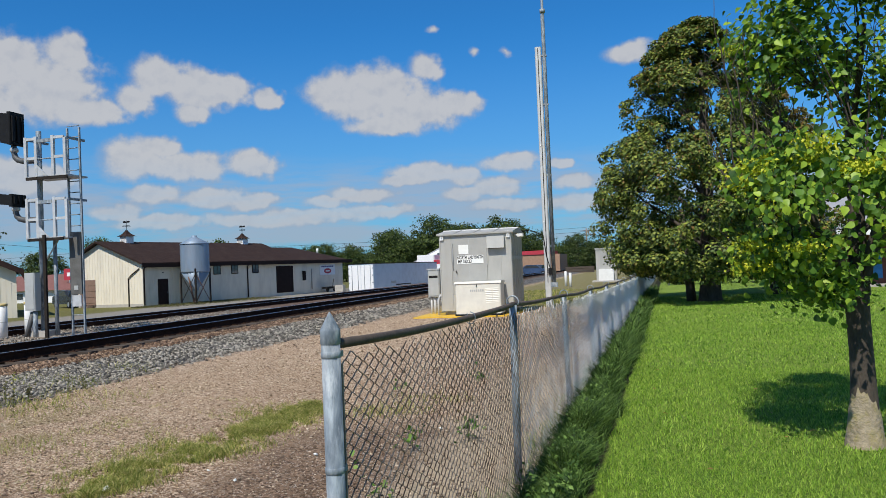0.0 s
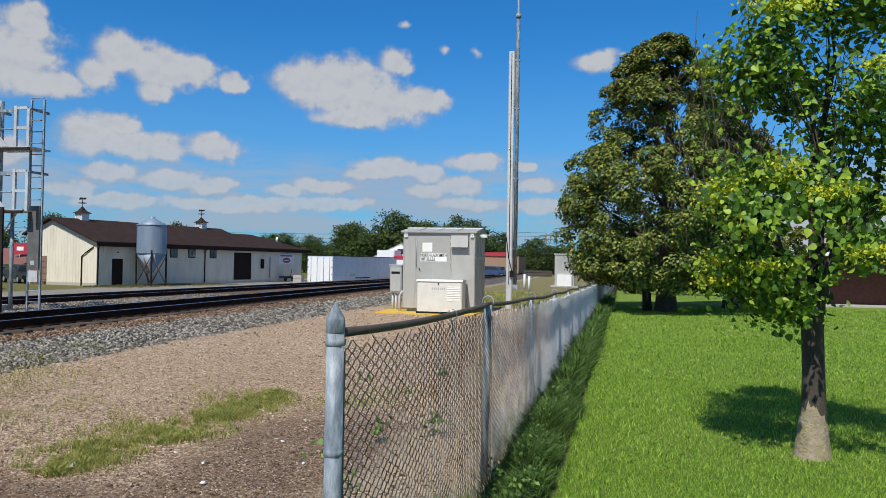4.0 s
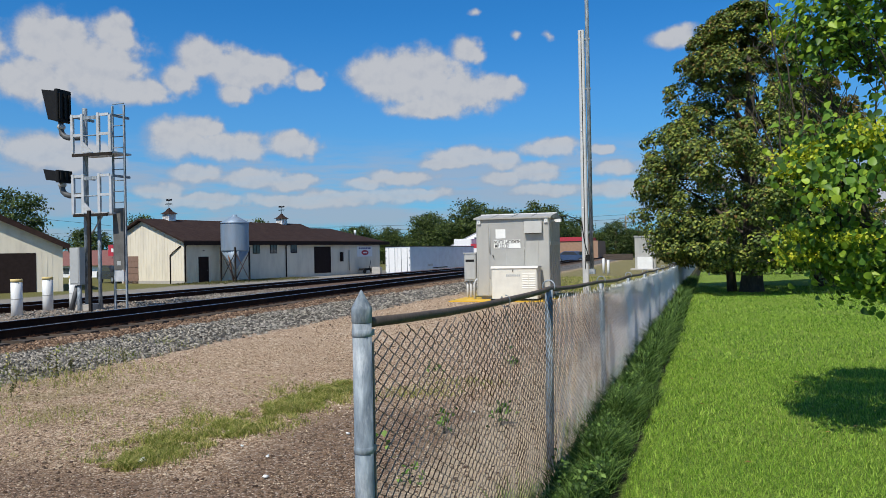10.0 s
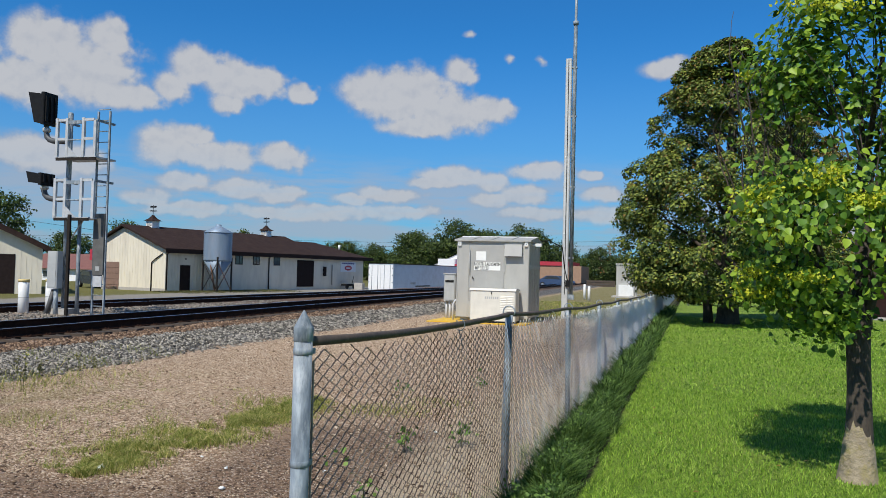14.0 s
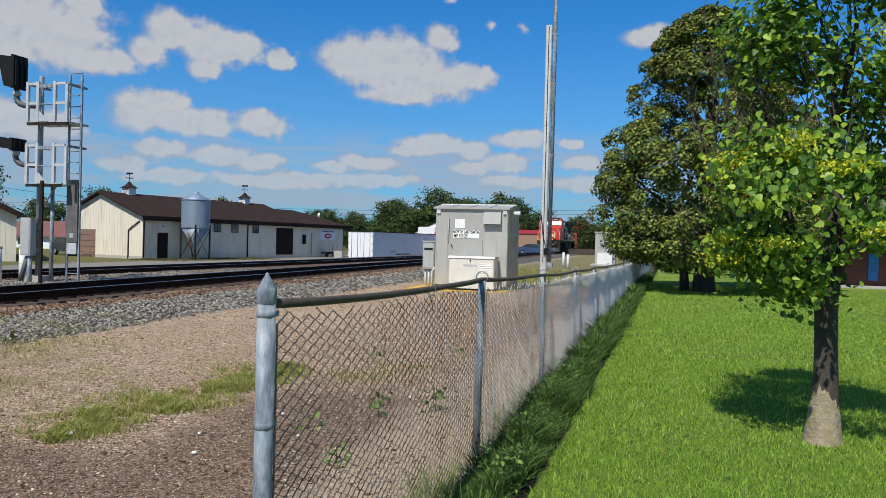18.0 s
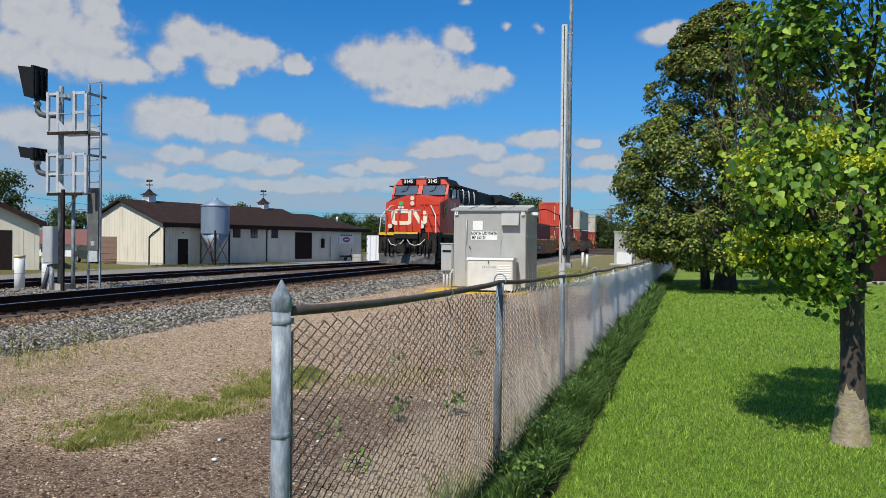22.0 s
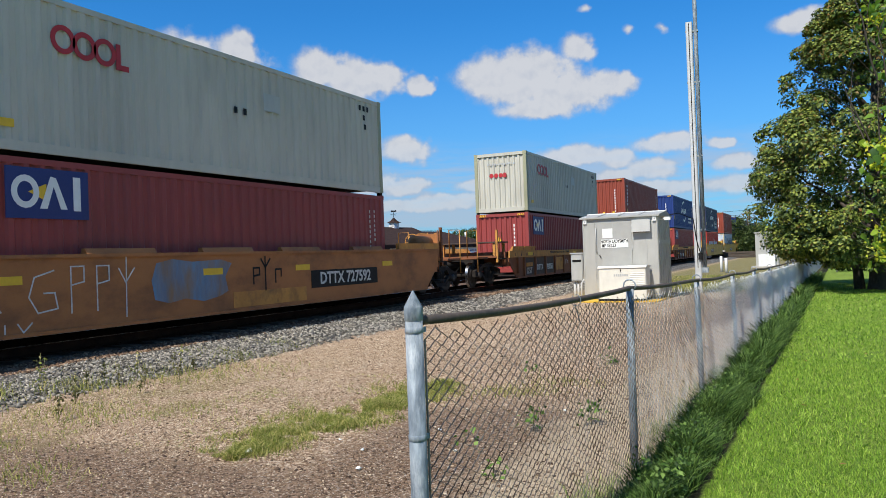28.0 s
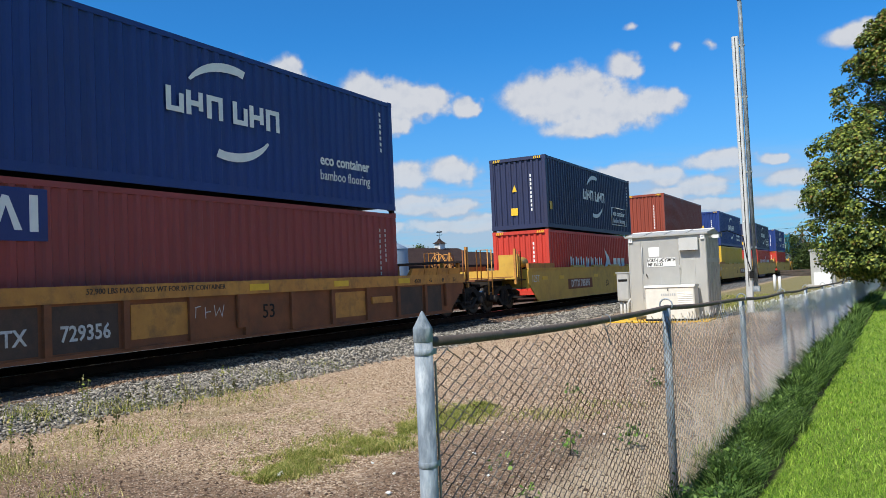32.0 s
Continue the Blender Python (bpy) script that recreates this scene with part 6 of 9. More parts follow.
            for k in range(3):
                Mesh().box(*sorted((s * 1.12, s * 1.46)), *sorted((yy + d * 0.15, yy + d * 0.62)), 0.42 + 0.3 * k, 0.46 + 0.3 * k).make("ladder_step", M_UNDER, u)
        for k in range(5):
            Mesh().box(-1.1, 1.1, *sorted((yy + d * (0.1 + 0.14 * k), yy + d * (0.16 + 0.14 * k))), 1.14, 1.17).make("tread_bar", M_BROWN, u)
    return u


def graffiti(u):
    """Chalk-white scrawls and a faded blue patch on the smooth brown side."""
    x = 1.503
    Mesh().slab([(3.35, 0.60), (3.7, 0.52), (4.1, 0.58), (4.6, 0.50), (5.05, 0.57), (5.3, 0.66), (5.22, 0.95), (5.42, 1.22), (5.1, 1.30), (4.3, 1.27), (3.8, 1.33), (3.4, 1.26), (3.28, 0.95)], "x", x, x + 0.003).make("faded_patch", M_PATCHBLUE, u, "faded blue spray patch")
    Mesh().box(x, x + 0.002, 5.45, 8.0, 0.3, 0.62).make("faded_patch", M_CHORD, u)
    for l in ([(-0.1, 1.3), (0.05, 0.9), (-0.1, 0.55), (0.35, 0.5)], [(0.05, 0.95), (0.3, 1.3), (0.2, 0.85), (0.4, 0.6)], [(1.3, 1.2), (0.95, 1.1), (0.85, 0.8), (1.0, 0.55), (1.35, 0.6), (1.3, 0.85), (1.1, 0.85)],
              [(1.6, 0.5), (1.6, 1.25), (1.85, 1.25), (1.85, 1.0), (1.6, 0.95)], [(2.1, 0.5), (2.1, 1.25), (2.35, 1.25), (2.35, 1.0), (2.1, 0.95)], [(2.7, 0.35), (2.72, 1.4)], [(2.55, 1.2), (2.7, 0.95), (2.9, 1.2)],
              [(0.0, 0.42), (0.1, 0.28), (0.25, 0.42)], [(0.45, 0.42), (0.45, 0.28)], [(0.65, 0.42), (0.75, 0.28), (0.9, 0.42)]):
        me = Mesh()
        strip(me, l, 0.024, x, d=0.003)
        me.make("chalk_stroke", M_CHALK, u, "white chalk stroke")
    for l in ([(6.1, 0.75), (6.1, 1.1), (6.3, 1.1), (6.3, 0.95), (6.1, 0.93)], [(6.5, 0.6), (6.5, 1.35)], [(6.35, 1.3), (6.5, 1.1), (6.68, 1.3)], [(6.85, 0.75), (6.85, 1.05), (7.05, 1.05), (7.05, 0.88)]):
        me = Mesh()
        strip(me, l, 0.04, x + 0.003, d=0.003)
        me.make("black_stroke", M_BLACK, u)


TRAIN = []          # (thing, distance behind the nose, height over the rail)


def make_train():
    TRAIN.append((make_locomotive(), 0.0, 0.0))
    starts = [(28.25, "plain", "DTTX 727592"), (93.0, "ribbed", "DTTX 729356"), (156.5, "yellow", "DTTX 785395"), (220.7, "yellow", ""), (284.7, "plain", "")]
    low, high = 0.405, 3.07
    loads = [(box_text, None), (box_maroon_badge, lambda: box_plain(RED, "orange-red ribbed shipping container with a white mark")), (box_maroon_badge, box_grey),
             (box_maroon_badge, box_grey), (box_ice, box_brown), (box_maroon_badge, box_navy),
             (box_bright, lambda: box_navy(True)), (box_ice, lambda: box_plain(BROWN, "plain rust-brown ribbed shipping container", 2.896, False)), (lambda: box_plain(YELLOWBOX, "yellow ribbed steel shipping container", mark=False), box_navy),
             (box_bright, lambda: box_navy(True)), (lambda: box_plain(BRIGHT, "bright red ribbed shipping container", mark=False), box_navy), (lambda: box_plain(ICE, "pale blue-white ribbed shipping container", mark=False), lambda: box_plain(TEAL, "teal ribbed steel shipping container", 2.896)),
             (lambda: box_plain(BRIGHT, "bright red ribbed shipping container", mark=False), lambda: box_plain(BLUE, "blue ribbed steel shipping container", 2.896)), (lambda: box_plain(MAROON, "plain maroon ribbed shipping container", mark=False), lambda: box_plain(ORANGEBOX, "orange ribbed steel shipping container")),
             (lambda: box_plain(GREY, "grey ribbed steel shipping container", mark=False), lambda: box_plain(NAVY, "plain navy ribbed shipping container", 2.896))]
    i = 0
    for y0, style, number in starts:
        car = thing("well_car", pose(TRACK_X, 100, RAIL_TOP), {"plain": "orange-brown articulated well car with graffiti", "ribbed": "brown ribbed articulated well car with ochre top chord", "yellow": "yellow smooth-sided articulated well car"}[style], "railway car", "cars of the train")
        TRAIN.append((car, y0, 0.0))
        for k in range(3):
            y = k * 20.15
            u = well_unit(car, y, style, k == 0, k == 2, number)
            if style == "plain" and number and k == 2:
                graffiti(u)
            freight_truck(car, y - 4.05)
            lo_, up_ = loads[i]
            shift = {2: 0.1, 3: 0.4, 4: -0.1, 5: -0.25}.get(i, 0.0)
            TRAIN.append((lo_(), y0 + y + shift, low))
            if up_:
                TRAIN.append((up_(), y0 + y + shift, high))
            i += 1
        freight_truck(car, 2 * 20.15 + 16.25)
        for yy, d in ((-4.05, -1), (2 * 20.15 + 16.25, 1)):
            Mesh().tube([(0, yy, 0.86), (0, yy + d * 1.9, 0.86)], 0.12, 8).box(-0.18, 0.18, *sorted((yy + d * 1.75, yy + d * 2.05)), 0.68, 1.05).make("coupler", M_UNDER, car)
            Mesh().tube([(0.35, yy + d * 1.0, 0.8), (0.35, yy + d * 1.5, 0.55), (0.15, yy + d * 1.95, 0.62)], 0.03, 6).make("air_hose", M_BLACK, car)
            Mesh().box(-1.2, 1.2, *sorted((yy + d * 0.3, yy + d * 1.35)), 1.06, 1.12).make("end_deck", M_BROWN, car)
            for s in (-1, 1):
                Mesh().tube([(s * 1.2, yy + d * 1.3, 0.6), (s * 1.2, yy + d * 1.3, 2.1), (s * 0.8, yy + d * 1.3, 2.1), (s * 0.8, yy + d * 1.3, 1.1)], 0.022, 6).make("end_rail", M_CHORD, car)
            wheel = Mesh()
            for k in range(20):
                q0, q1 = 2 * math.pi * k / 20, 2 * math.pi * (k + 1) / 20
                wheel.tube([(-0.6 + 0.28 * math.cos(q0), yy + d * 1.2, 1.75 + 0.28 * math.sin(q0)), (-0.6 + 0.28 * math.cos(q1), yy + d * 1.2, 1.75 + 0.28 * math.sin(q1))], 0.018, 5)
            for q in range(3):
                wheel.tube([(-0.6 + 0.28 * math.cos(q * 1.05), yy + d * 1.2, 1.75 + 0.28 * math.sin(q * 1.05)), (-0.6 - 0.28 * math.cos(q * 1.05), yy + d * 1.2, 1.75 - 0.28 * math.sin(q * 1.05))], 0.012, 5)
            wheel.make("brake_wheel", M_CHORD, car, "spoked hand brake wheel")


make_train()

# ---- barn and the lot beyond the tracks ----
M_SIDING = mat("cream_steel_siding", (0.72, 0.67, 0.55), (0.66, 0.61, 0.50), 1.2, 0.6, 0, 0.04, 30, dirt=(0.42, 0.39, 0.33), dirt_amt=0.3, streak=(1, 1, 0.3))
M_ROOF = mat("brown_shingle_roof", (0.042, 0.026, 0.022), (0.028, 0.018, 0.016), 3, 0.95, 0, 0.5, 14, dirt=(0.070, 0.050, 0.042), spec=0.1)
M_DOORBROWN = mat("brown_door_paint", (0.026, 0.018, 0.017), (0.020, 0.014, 0.013), 4, 0.75, spec=0.1)
M_DOORTAN = mat("tan_garage_door", (0.24, 0.155, 0.12), (0.20, 0.13, 0.10), 4, 0.6)
M_SILO = mat("galvanised_silo", (0.24, 0.32, 0.42), (0.18, 0.25, 0.33), 2, 0.55, 0.3, 0.1, 30, dirt=(0.28, 0.20, 0.14), dirt_amt=0.3, streak=(1, 1, 0.2))
M_RUSTLEG = mat("rusty_angle_iron", (0.22, 0.10, 0.055), (0.12, 0.085, 0.07), 6, 0.8, 0.2)
M_PANE = mat("window_pane", (0.05, 0.06, 0.07), (0.03, 0.04, 0.05), 4, 0.08, 0, 0.0, 30, spec=0.9)
M_SIGN = mat("sign_white", (0.76, 0.77, 0.78), (0.70, 0.71, 0.72), 6, 0.5)
M_SIGNBLUE = mat("sign_blue", (0.05, 0.06, 0.22), (0.05, 0.05, 0.18), 6, 0.5)
M_SIGNRED = mat("sign_red", (0.42, 0.04, 0.06), (0.36, 0.03, 0.05), 6, 0.5)
M_VAN = mat("white_trailer_skin", (0.60, 0.68, 0.76), (0.54, 0.62, 0.70), 1.2, 0.45, 0.1, 0.03, 30, dirt=(0.42, 0.42, 0.42), dirt_amt=0.3)
M_CONCRETE = mat("pale_concrete", (0.42, 0.40, 0.36), (0.36, 0.34, 0.31), 4, 0.9, 0, 0.2, 40)


def cupola(parent, y, x, z):
    c = new("cupola")
    c.parent, c.matrix_basis = parent, pose(x, y, z)
    c["label"] = "white cupola with dark cap and weathervane"
    Mesh().box(-0.36, 0.36, -0.36, 0.36, -0.35, 0.42).make("cupola_base", M_SIGN, c)
    for k in range(4):
        Mesh().box(-0.28, 0.28, -0.372, -0.358, 0.02 + 0.09 * k, 0.07 + 0.09 * k).make("louvre", M_CONCRETE, c)
    me = Mesh()
    prof = [(0.52, 0.42), (0.40, 0.50), (0.24, 0.62), (0.12, 0.80), (0.05, 0.92)]
    for (r0, z0), (r1, z1) in zip(prof, prof[1:]):
        me.add([(-r0, -r0, z0), (r0, -r0, z0), (r0, r0, z0), (-r0, r0, z0), (-r1, -r1, z1), (r1, -r1, z1), (r1, r1, z1), (-r1, r1, z1)], [(0, 1, 5, 4), (1, 2, 6, 5), (2, 3, 7, 6), (3, 0, 4, 7)])
    me.make("cupola_cap", M_ROOF, c)
    Mesh().tube([(0, 0, 0.9), (0, 0, 1.7)], 0.02, 6).tube([(-0.4, 0, 1.28), (0.4, 0, 1.28)], 0.018, 5).tube([(0, -0.4, 1.2), (0, 0.4, 1.2)], 0.018, 5).slab(
        [(-0.34, 1.5), (0.3, 1.5), (0.42, 1.56), (0.3, 1.66), (0.0, 1.6), (-0.2, 1.68), (-0.34, 1.62)], "y", -0.012, 0.012).make("weathervane", M_BLACK, c)


def make_barn():
    b = thing("barn", pose(-35.9, 50.5, 0, 0, 0, -12.7), "long cream steel-sided barn with brown roof and two cupolas", "barn")
    L, W, pk, ze, zp, zl, z0 = 18.9, 7.1, 4.6, 2.84, 4.55, 3.45, -0.7
    T = 0.15
    Mesh().slab([(-W, z0), (0, z0), (0, ze), (-pk, zp - 0.06), (-W, zl)], "y", 0, T).make("gable_wall", M_SIDING, b)
    Mesh().box(-T, 0, T, 26.0, z0, ze).make("front_wall", M_SIDING, b)
    Mesh().box(-W, -W + T, T, 26.0, z0, zl).make("rear_wall", M_SIDING, b)
    Mesh().box(-W + T, -T, 26.0 - T, 26.0, z0, ze).make("end_wall", M_SIDING, b)
    for y0 in [0.3 * k for k in range(1, 90)]:
        if 2.6 < y0 < 6.0 or y0 < 1.3:
            Mesh().box(-0.002, 0.022, y0 - 0.02, y0 + 0.02, z0, ze - 0.05).make("siding_rib", M_SIDING, b)
    for k in range(1, 24):
        x = -0.3 * k
        h = ze + (zp - ze) * min(1, -x / pk) if -x < pk else zp + (zl - zp) * (-x - pk) / (W - pk)
        Mesh().box(x - 0.015, x + 0.015, -0.012, 0.002, z0, h - 0.12).make("siding_rib", M_SIDING, b)
    o = 0.35
    s1, s2 = (zp - ze) / pk, (zp - zl) / (W - pk)
    Mesh().slab([(o, ze - s1 * o), (-pk, zp), (-pk, zp + 0.14), (o, ze - s1 * o + 0.14)], "y", -o, L).make("roof_slope", M_ROOF, b, "dark brown roof slope")
    Mesh().slab([(-W - o, zl - s2 * o), (-pk, zp), (-pk, zp + 0.14), (-W - o, zl - s2 * o + 0.14)], "y", -o, L).make("roof_slope", M_ROOF, b)
    # lower hipped end
    zh = 4.30
    hip = Mesh()
    hip.add([(o, L, ze - s1 * o + 0.02), (o, 27.3, ze - s1 * o + 0.02), (-W - o, 27.3, zl - 0.5), (-W - o, L, zl - 0.1), (-pk, L, zh), (-pk, 23.6, zh)],
            [(0, 1, 5, 4), (1, 2, 5), (2, 3, 4, 5), (0, 4, 3)])
    hip.make("hipped_roof", M_ROOF, b, "lower brown hipped roof")
    Mesh().box(-0.02, o, L, 27.3, ze - 0.16, ze + 0.0).make("soffit", M_ROOF, b)
    Mesh().slab([(o, ze - 0.34), (o + 0.05, ze - 0.34), (o + 0.05, ze - 0.1), (o, ze - 0.1)], "y", -o, 27.3).make("gutter", M_DOORBROWN, b)
    cupola(b, 2.65, -pk, zp + 0.15)
    cupola(b, 16.15, -pk, zp + 0.15)
    d = Mesh().box(-0.02, 0.03, 1.4, 2.42, -0.42, 1.62, 0.01).make("door", M_DOORBROWN, b, "dark brown plain door")
    Mesh().tube([(0.03, 2.28, 0.55), (0.09, 2.28, 0.55)], 0.03, 8).make("knob", M_GALV, d)
    Mesh().box(0.0, 0.05, 1.86, 1.98, 2.05, 2.14).make("wall_lamp", M_BLACK, b)
    for y in (7.3, 9.4, 12.05):
        w = Mesh().box(-0.02, 0.03, y, y + 0.85, 1.78, 2.62).make("window", M_DOORBROWN, b, "brown-framed barn window")
        Mesh().box(0.02, 0.036, y + 0.07, y + 0.39, 1.85, 2.55).box(0.02, 0.036, y + 0.46, y + 0.78, 1.85, 2.55).make("pane", M_PANE, w)
    Mesh().box(-0.02, 0.03, 15.3, 17.75, -0.12, 2.34).make("sliding_door", M_DOORBROWN, b, "wide dark brown sliding door")
    for y in (0.02, 11.35):
        Mesh().tube([(o, y + 0.05, ze - 0.2), (0.06, y + 0.05, ze - 0.45), (0.06, y + 0.05, -0.3)], 0.05, 8).make("downspout", M_DOORBROWN, b)
    Mesh().tube([(-0.3, -0.05, 2.45), (-1.0, -0.08, 2.05), (-1.45, -0.06, 1.75), (-1.45, -0.06, -0.4)], 0.045, 8).make("downspout", M_DOORBROWN, b)
    g = Mesh().box(-W + 0.25, -W + 2.0, -0.03, 0.02, -0.5, 1.75).make("garage_door", M_DOORTAN, b, "tan sectional garage door")
    for k in range(1, 5):
        Mesh().box(-W + 0.25, -W + 2.0, -0.036, -0.028, -0.5 + 0.45 * k, -0.48 + 0.45 * k).make("door_seam", M_DOORBROWN, g)
    Mesh().box(-W + 0.1, -0.05, -0.03, -0.012, z0, -0.18).make("plinth_strip", M_CONCRETE, b)
    sg = Mesh().box(0.0, 0.04, 22.0, 24.6, 1.32, 2.36).make("sign_board", M_SIGN, b, "white sign board with a red oval")
    ov = [(23.3 + 0.62 * math.cos(k * 0.35), 1.72 + 0.26 * math.sin(k * 0.35)) for k in range(18)]
    Mesh().slab(ov, "x", 0.04, 0.052).make("sign_oval", M_SIGNRED, sg)
    Mesh().box(0.052, 0.058, 22.95, 23.65, 1.66, 1.78).make("sign_bar", M_SIGN, sg)
    for k in range(7):
        Mesh().box(0.04, 0.048, 22.25 + 0.3 * k, 22.48 + 0.3 * k, 2.1, 2.24).make("sign_bar", M_SIGNBLUE, sg)
    Mesh().box(0.0, 0.2, 19.2, 19.5, 0.9, 1.8).make("wall_cabinet", M_DOORBROWN, b)
    Mesh().tube([(0.06, 20.6, 0.0), (0.06, 20.6, 2.0)], 0.05, 6).make("vent_pipe", M_CONCRETE, b)
    Mesh().tube([(-2.4, 25.0, 3.6), (-2.4, 25.0, 4.1)], 0.12, 10).make("roof_vent", M_SIGN, b)
    t = thing("hand_cart", pose(-30.6, 71.3, -0.3, 0, 0, -12.7), "small dark hand cart by the barn wall", "cart")
    Mesh().box(-0.2, 0.4, 0.2, 1.6, 0.25, 0.45).make("bed", M_BLACK, t)
    for y in (0.3, 1.5):
        Mesh().tube([(0.42, y, 0.2), (0.5, y, 0.2)], 0.25, 12).make("wheel", M_BLACK, t)
    Mesh().tube([(0.1, 1.6, 0.3), (0.1, 1.9, 1.2)], 0.03, 6).make("handle", M_BLACK, t)


make_barn()


def make_silo():
    m = pose(-35.9, 50.5, 0, 0, 0, -12.7) @ pose(1.55, 3.72, 0)
    s = thing("grain_bin", m, "blue-grey galvanised hopper bin on braced rusty legs", "grain bin")
    r = 1.07
    pts, rs = [], []
    for k in range(23):
        pts.append((0, 0, 2.0 + 0.1 * k))
        rs.append(r + 0.018 * (k % 2))
    Mesh().tube(pts, rs, 32).make("bin_wall", M_SILO, s, "ribbed round wall")
    Mesh().tube([(0, 0, 4.18), (0, 0, 4.22), (0, 0, 4.70), (0, 0, 4.72), (0, 0, 4.86)], [r + 0.06, r + 0.06, 0.28, 0.22, 0.22], 32).make("bin_roof", M_SILO, s, "conical bin roof")
    Mesh().tube([(0, 0, 2.02), (0, 0, 0.75), (0, 0, 0.6)], [r, 0.22, 0.2], 24).make("hopper", M_SILO, s, "tapered hopper")
    for k in range(4):
        a = math.pi / 4 + k * math.pi / 2
        b = a + math.pi / 2
        x, y, x2, y2 = r * math.cos(a), r * math.sin(a), r * math.cos(b), r * math.sin(b)
        Mesh().box(x - 0.05, x + 0.05, y - 0.05, y + 0.05, -0.45, 2.3).make("leg", M_UNDER, s)
        Mesh().tube([(x, y, -0.3), (x2, y2, 1.9)], 0.03, 5).tube([(x2, y2, -0.3), (x, y, 1.9)], 0.03, 5).make("cross_brace", M_RUSTLEG if k % 2 else M_UNDER, s)
    Mesh().tube([(0.1, -0.9, 2.0), (0.0, -0.5, 0.9), (0.05, -0.25, -0.4)], 0.06, 8).make("auger_pipe", M_RUSTLEG, s, "rusty auger pipe")


make_silo()


def make_shed():
    s = thing("equipment_shed", pose(-37.5, 40.2, 0, 0, 0, 45), "cream steel equipment shed with a dark open bay", "shed")
    # gable front runs along local -x
    W, zp, ze, z0 = 13.0, 5.75, 2.6, -0.7
    Mesh().slab([(-W, z0), (0, z0), (0, ze), (-W / 2, zp), (-W, ze)], "y", 0, 0.15).make("gable_wall", M_SIDING, s)
    Mesh().box(-0.15, 0, 0.15, 14, z0, ze).make("side_wall", M_SIDING, s)
    for sx in (0, 1):
        sl = (zp - ze) / (W / 2)
        if sx == 0:
            ring = [(0.4, ze - 0.4 * sl), (-W / 2, zp), (-W / 2, zp + 0.16), (0.4, ze - 0.4 * sl + 0.16)]
        else:
            ring = [(-W - 0.4, ze - 0.4 * sl), (-W / 2, zp), (-W / 2, zp + 0.16), (-W - 0.4, ze - 0.4 * sl + 0.16)]
        Mesh().slab(ring, "y", -0.45, 14.4).make("roof_slope", M_ROOF, s)
    Mesh().slab([(0.42, ze - 0.7), (0.42, ze - 0.1), (-W / 2, zp + 0.02), (-W / 2, zp - 0.2), (0.2, ze - 0.3)], "y", -0.47, -0.44).make("barge_board", M_ROOF, s)
    Mesh().box(-4.05, -1.5, -0.02, 0.1, -0.5, 2.05).make("bay_door", M_DOORBROWN, s, "dark bay door")
    for k in range(1, 43):
        x = -0.3 * k
        if not -4.1 < x < -1.45:
            Mesh().box(x - 0.015, x + 0.015, -0.012, 0.002, z0, ze + min(-x, W + x) * (zp - ze) / (W / 2) - 0.12).make("siding_rib", M_SIDING, s)
    sg = Mesh().box(-6.3, -5.0, -0.05, 0.0, 2.5, 3.5).make("sign_board", M_SIGN, s, "white sign board")
    Mesh().slab([(-5.65 + 0.45 * math.cos(k * 0.4), 2.85 + 0.2 * math.sin(k * 0.4)) for k in range(16)], "y", -0.06, -0.05).make("sign_oval", M_SIGNRED, sg)


make_shed()


def make_house():
    h = thing("red_roofed_house", pose(-63, 70, -0.3, 0, 0, -12), "low white house with a red-brown roof", "house")
    Mesh().box(-8, 6, 0, 8, -0.5, 1.2).make("wall", M_SIGN, h)
    Mesh().slab([(-0.5, 1.2), (8.5, 1.2), (4, 2.9)], "x", -8.5, 6.5).make("roof", mat("red_brown_shingles", (0.20, 0.09, 0.075), (0.16, 0.07, 0.06), 3, 0.9), h)
    for x in (-6, -3, 0, 3):
        w = Mesh().box(x, x + 1.2, -0.04, 0.02, 0.2, 1.0).make("window", M_SIGN, h)
        Mesh().box(x + 0.1, x + 1.1, -0.05, -0.03, 0.28, 0.92).make("pane", M_PANE, w)
    f = thing("flag_sign", pose(-59, 70.5, -0.3), "small red and white road sign on a post", "sign")
    Mesh().tube([(0, 0, 0), (0, 0, 2.2)], 0.05, 6).make("post", M_GALV, f)
    Mesh().box(-0.7, 0.9, -0.04, 0.04, 2.2, 3.4).make("panel", M_SIGNRED, f)
    Mesh().box(-0.3, 0.5, -0.05, -0.04, 2.6, 3.0).make("panel_mark", M_SIGN, f)


make_house()


def car(name, m, paint, label):
    c = thing(name, m, label, "car")
    prof = [(-2.2, 0.35), (-2.25, 0.62), (-2.1, 0.82), (-1.15, 0.95), (-0.55, 1.40), (0.85, 1.42), (1.55, 1.02), (2.15, 0.92), (2.2, 0.55), (2.15, 0.32)]
    Mesh().slab(prof, "x", -0.85, 0.85).make("body", paint, c)
    for s in (-1, 1):
        Mesh().slab([(-0.95, 0.98), (-0.5, 1.34), (0.78, 1.36), (1.3, 1.02)], "x", *sorted((s * 0.85, s * 0.862))).make("side_glass", M_PANE, c)
        for y in (-1.35, 1.4):
            w = Mesh().tube([(s * 0.70, y, 0.32), (s * 0.88, y, 0.32)], 0.32, 16).make("wheel", M_BLACK, c)
            Mesh().tube([(s * 0.87, y, 0.32), (s * 0.89, y, 0.32)], 0.19, 12).make("rim", M_GALV, w)
    Mesh().slab([(-0.78, 0.98), (0.78, 0.98), (0.68, 1.36), (-0.68, 1.36)], "y", -1.16, -0.6).make("windscreen", M_PANE, c)
    return c


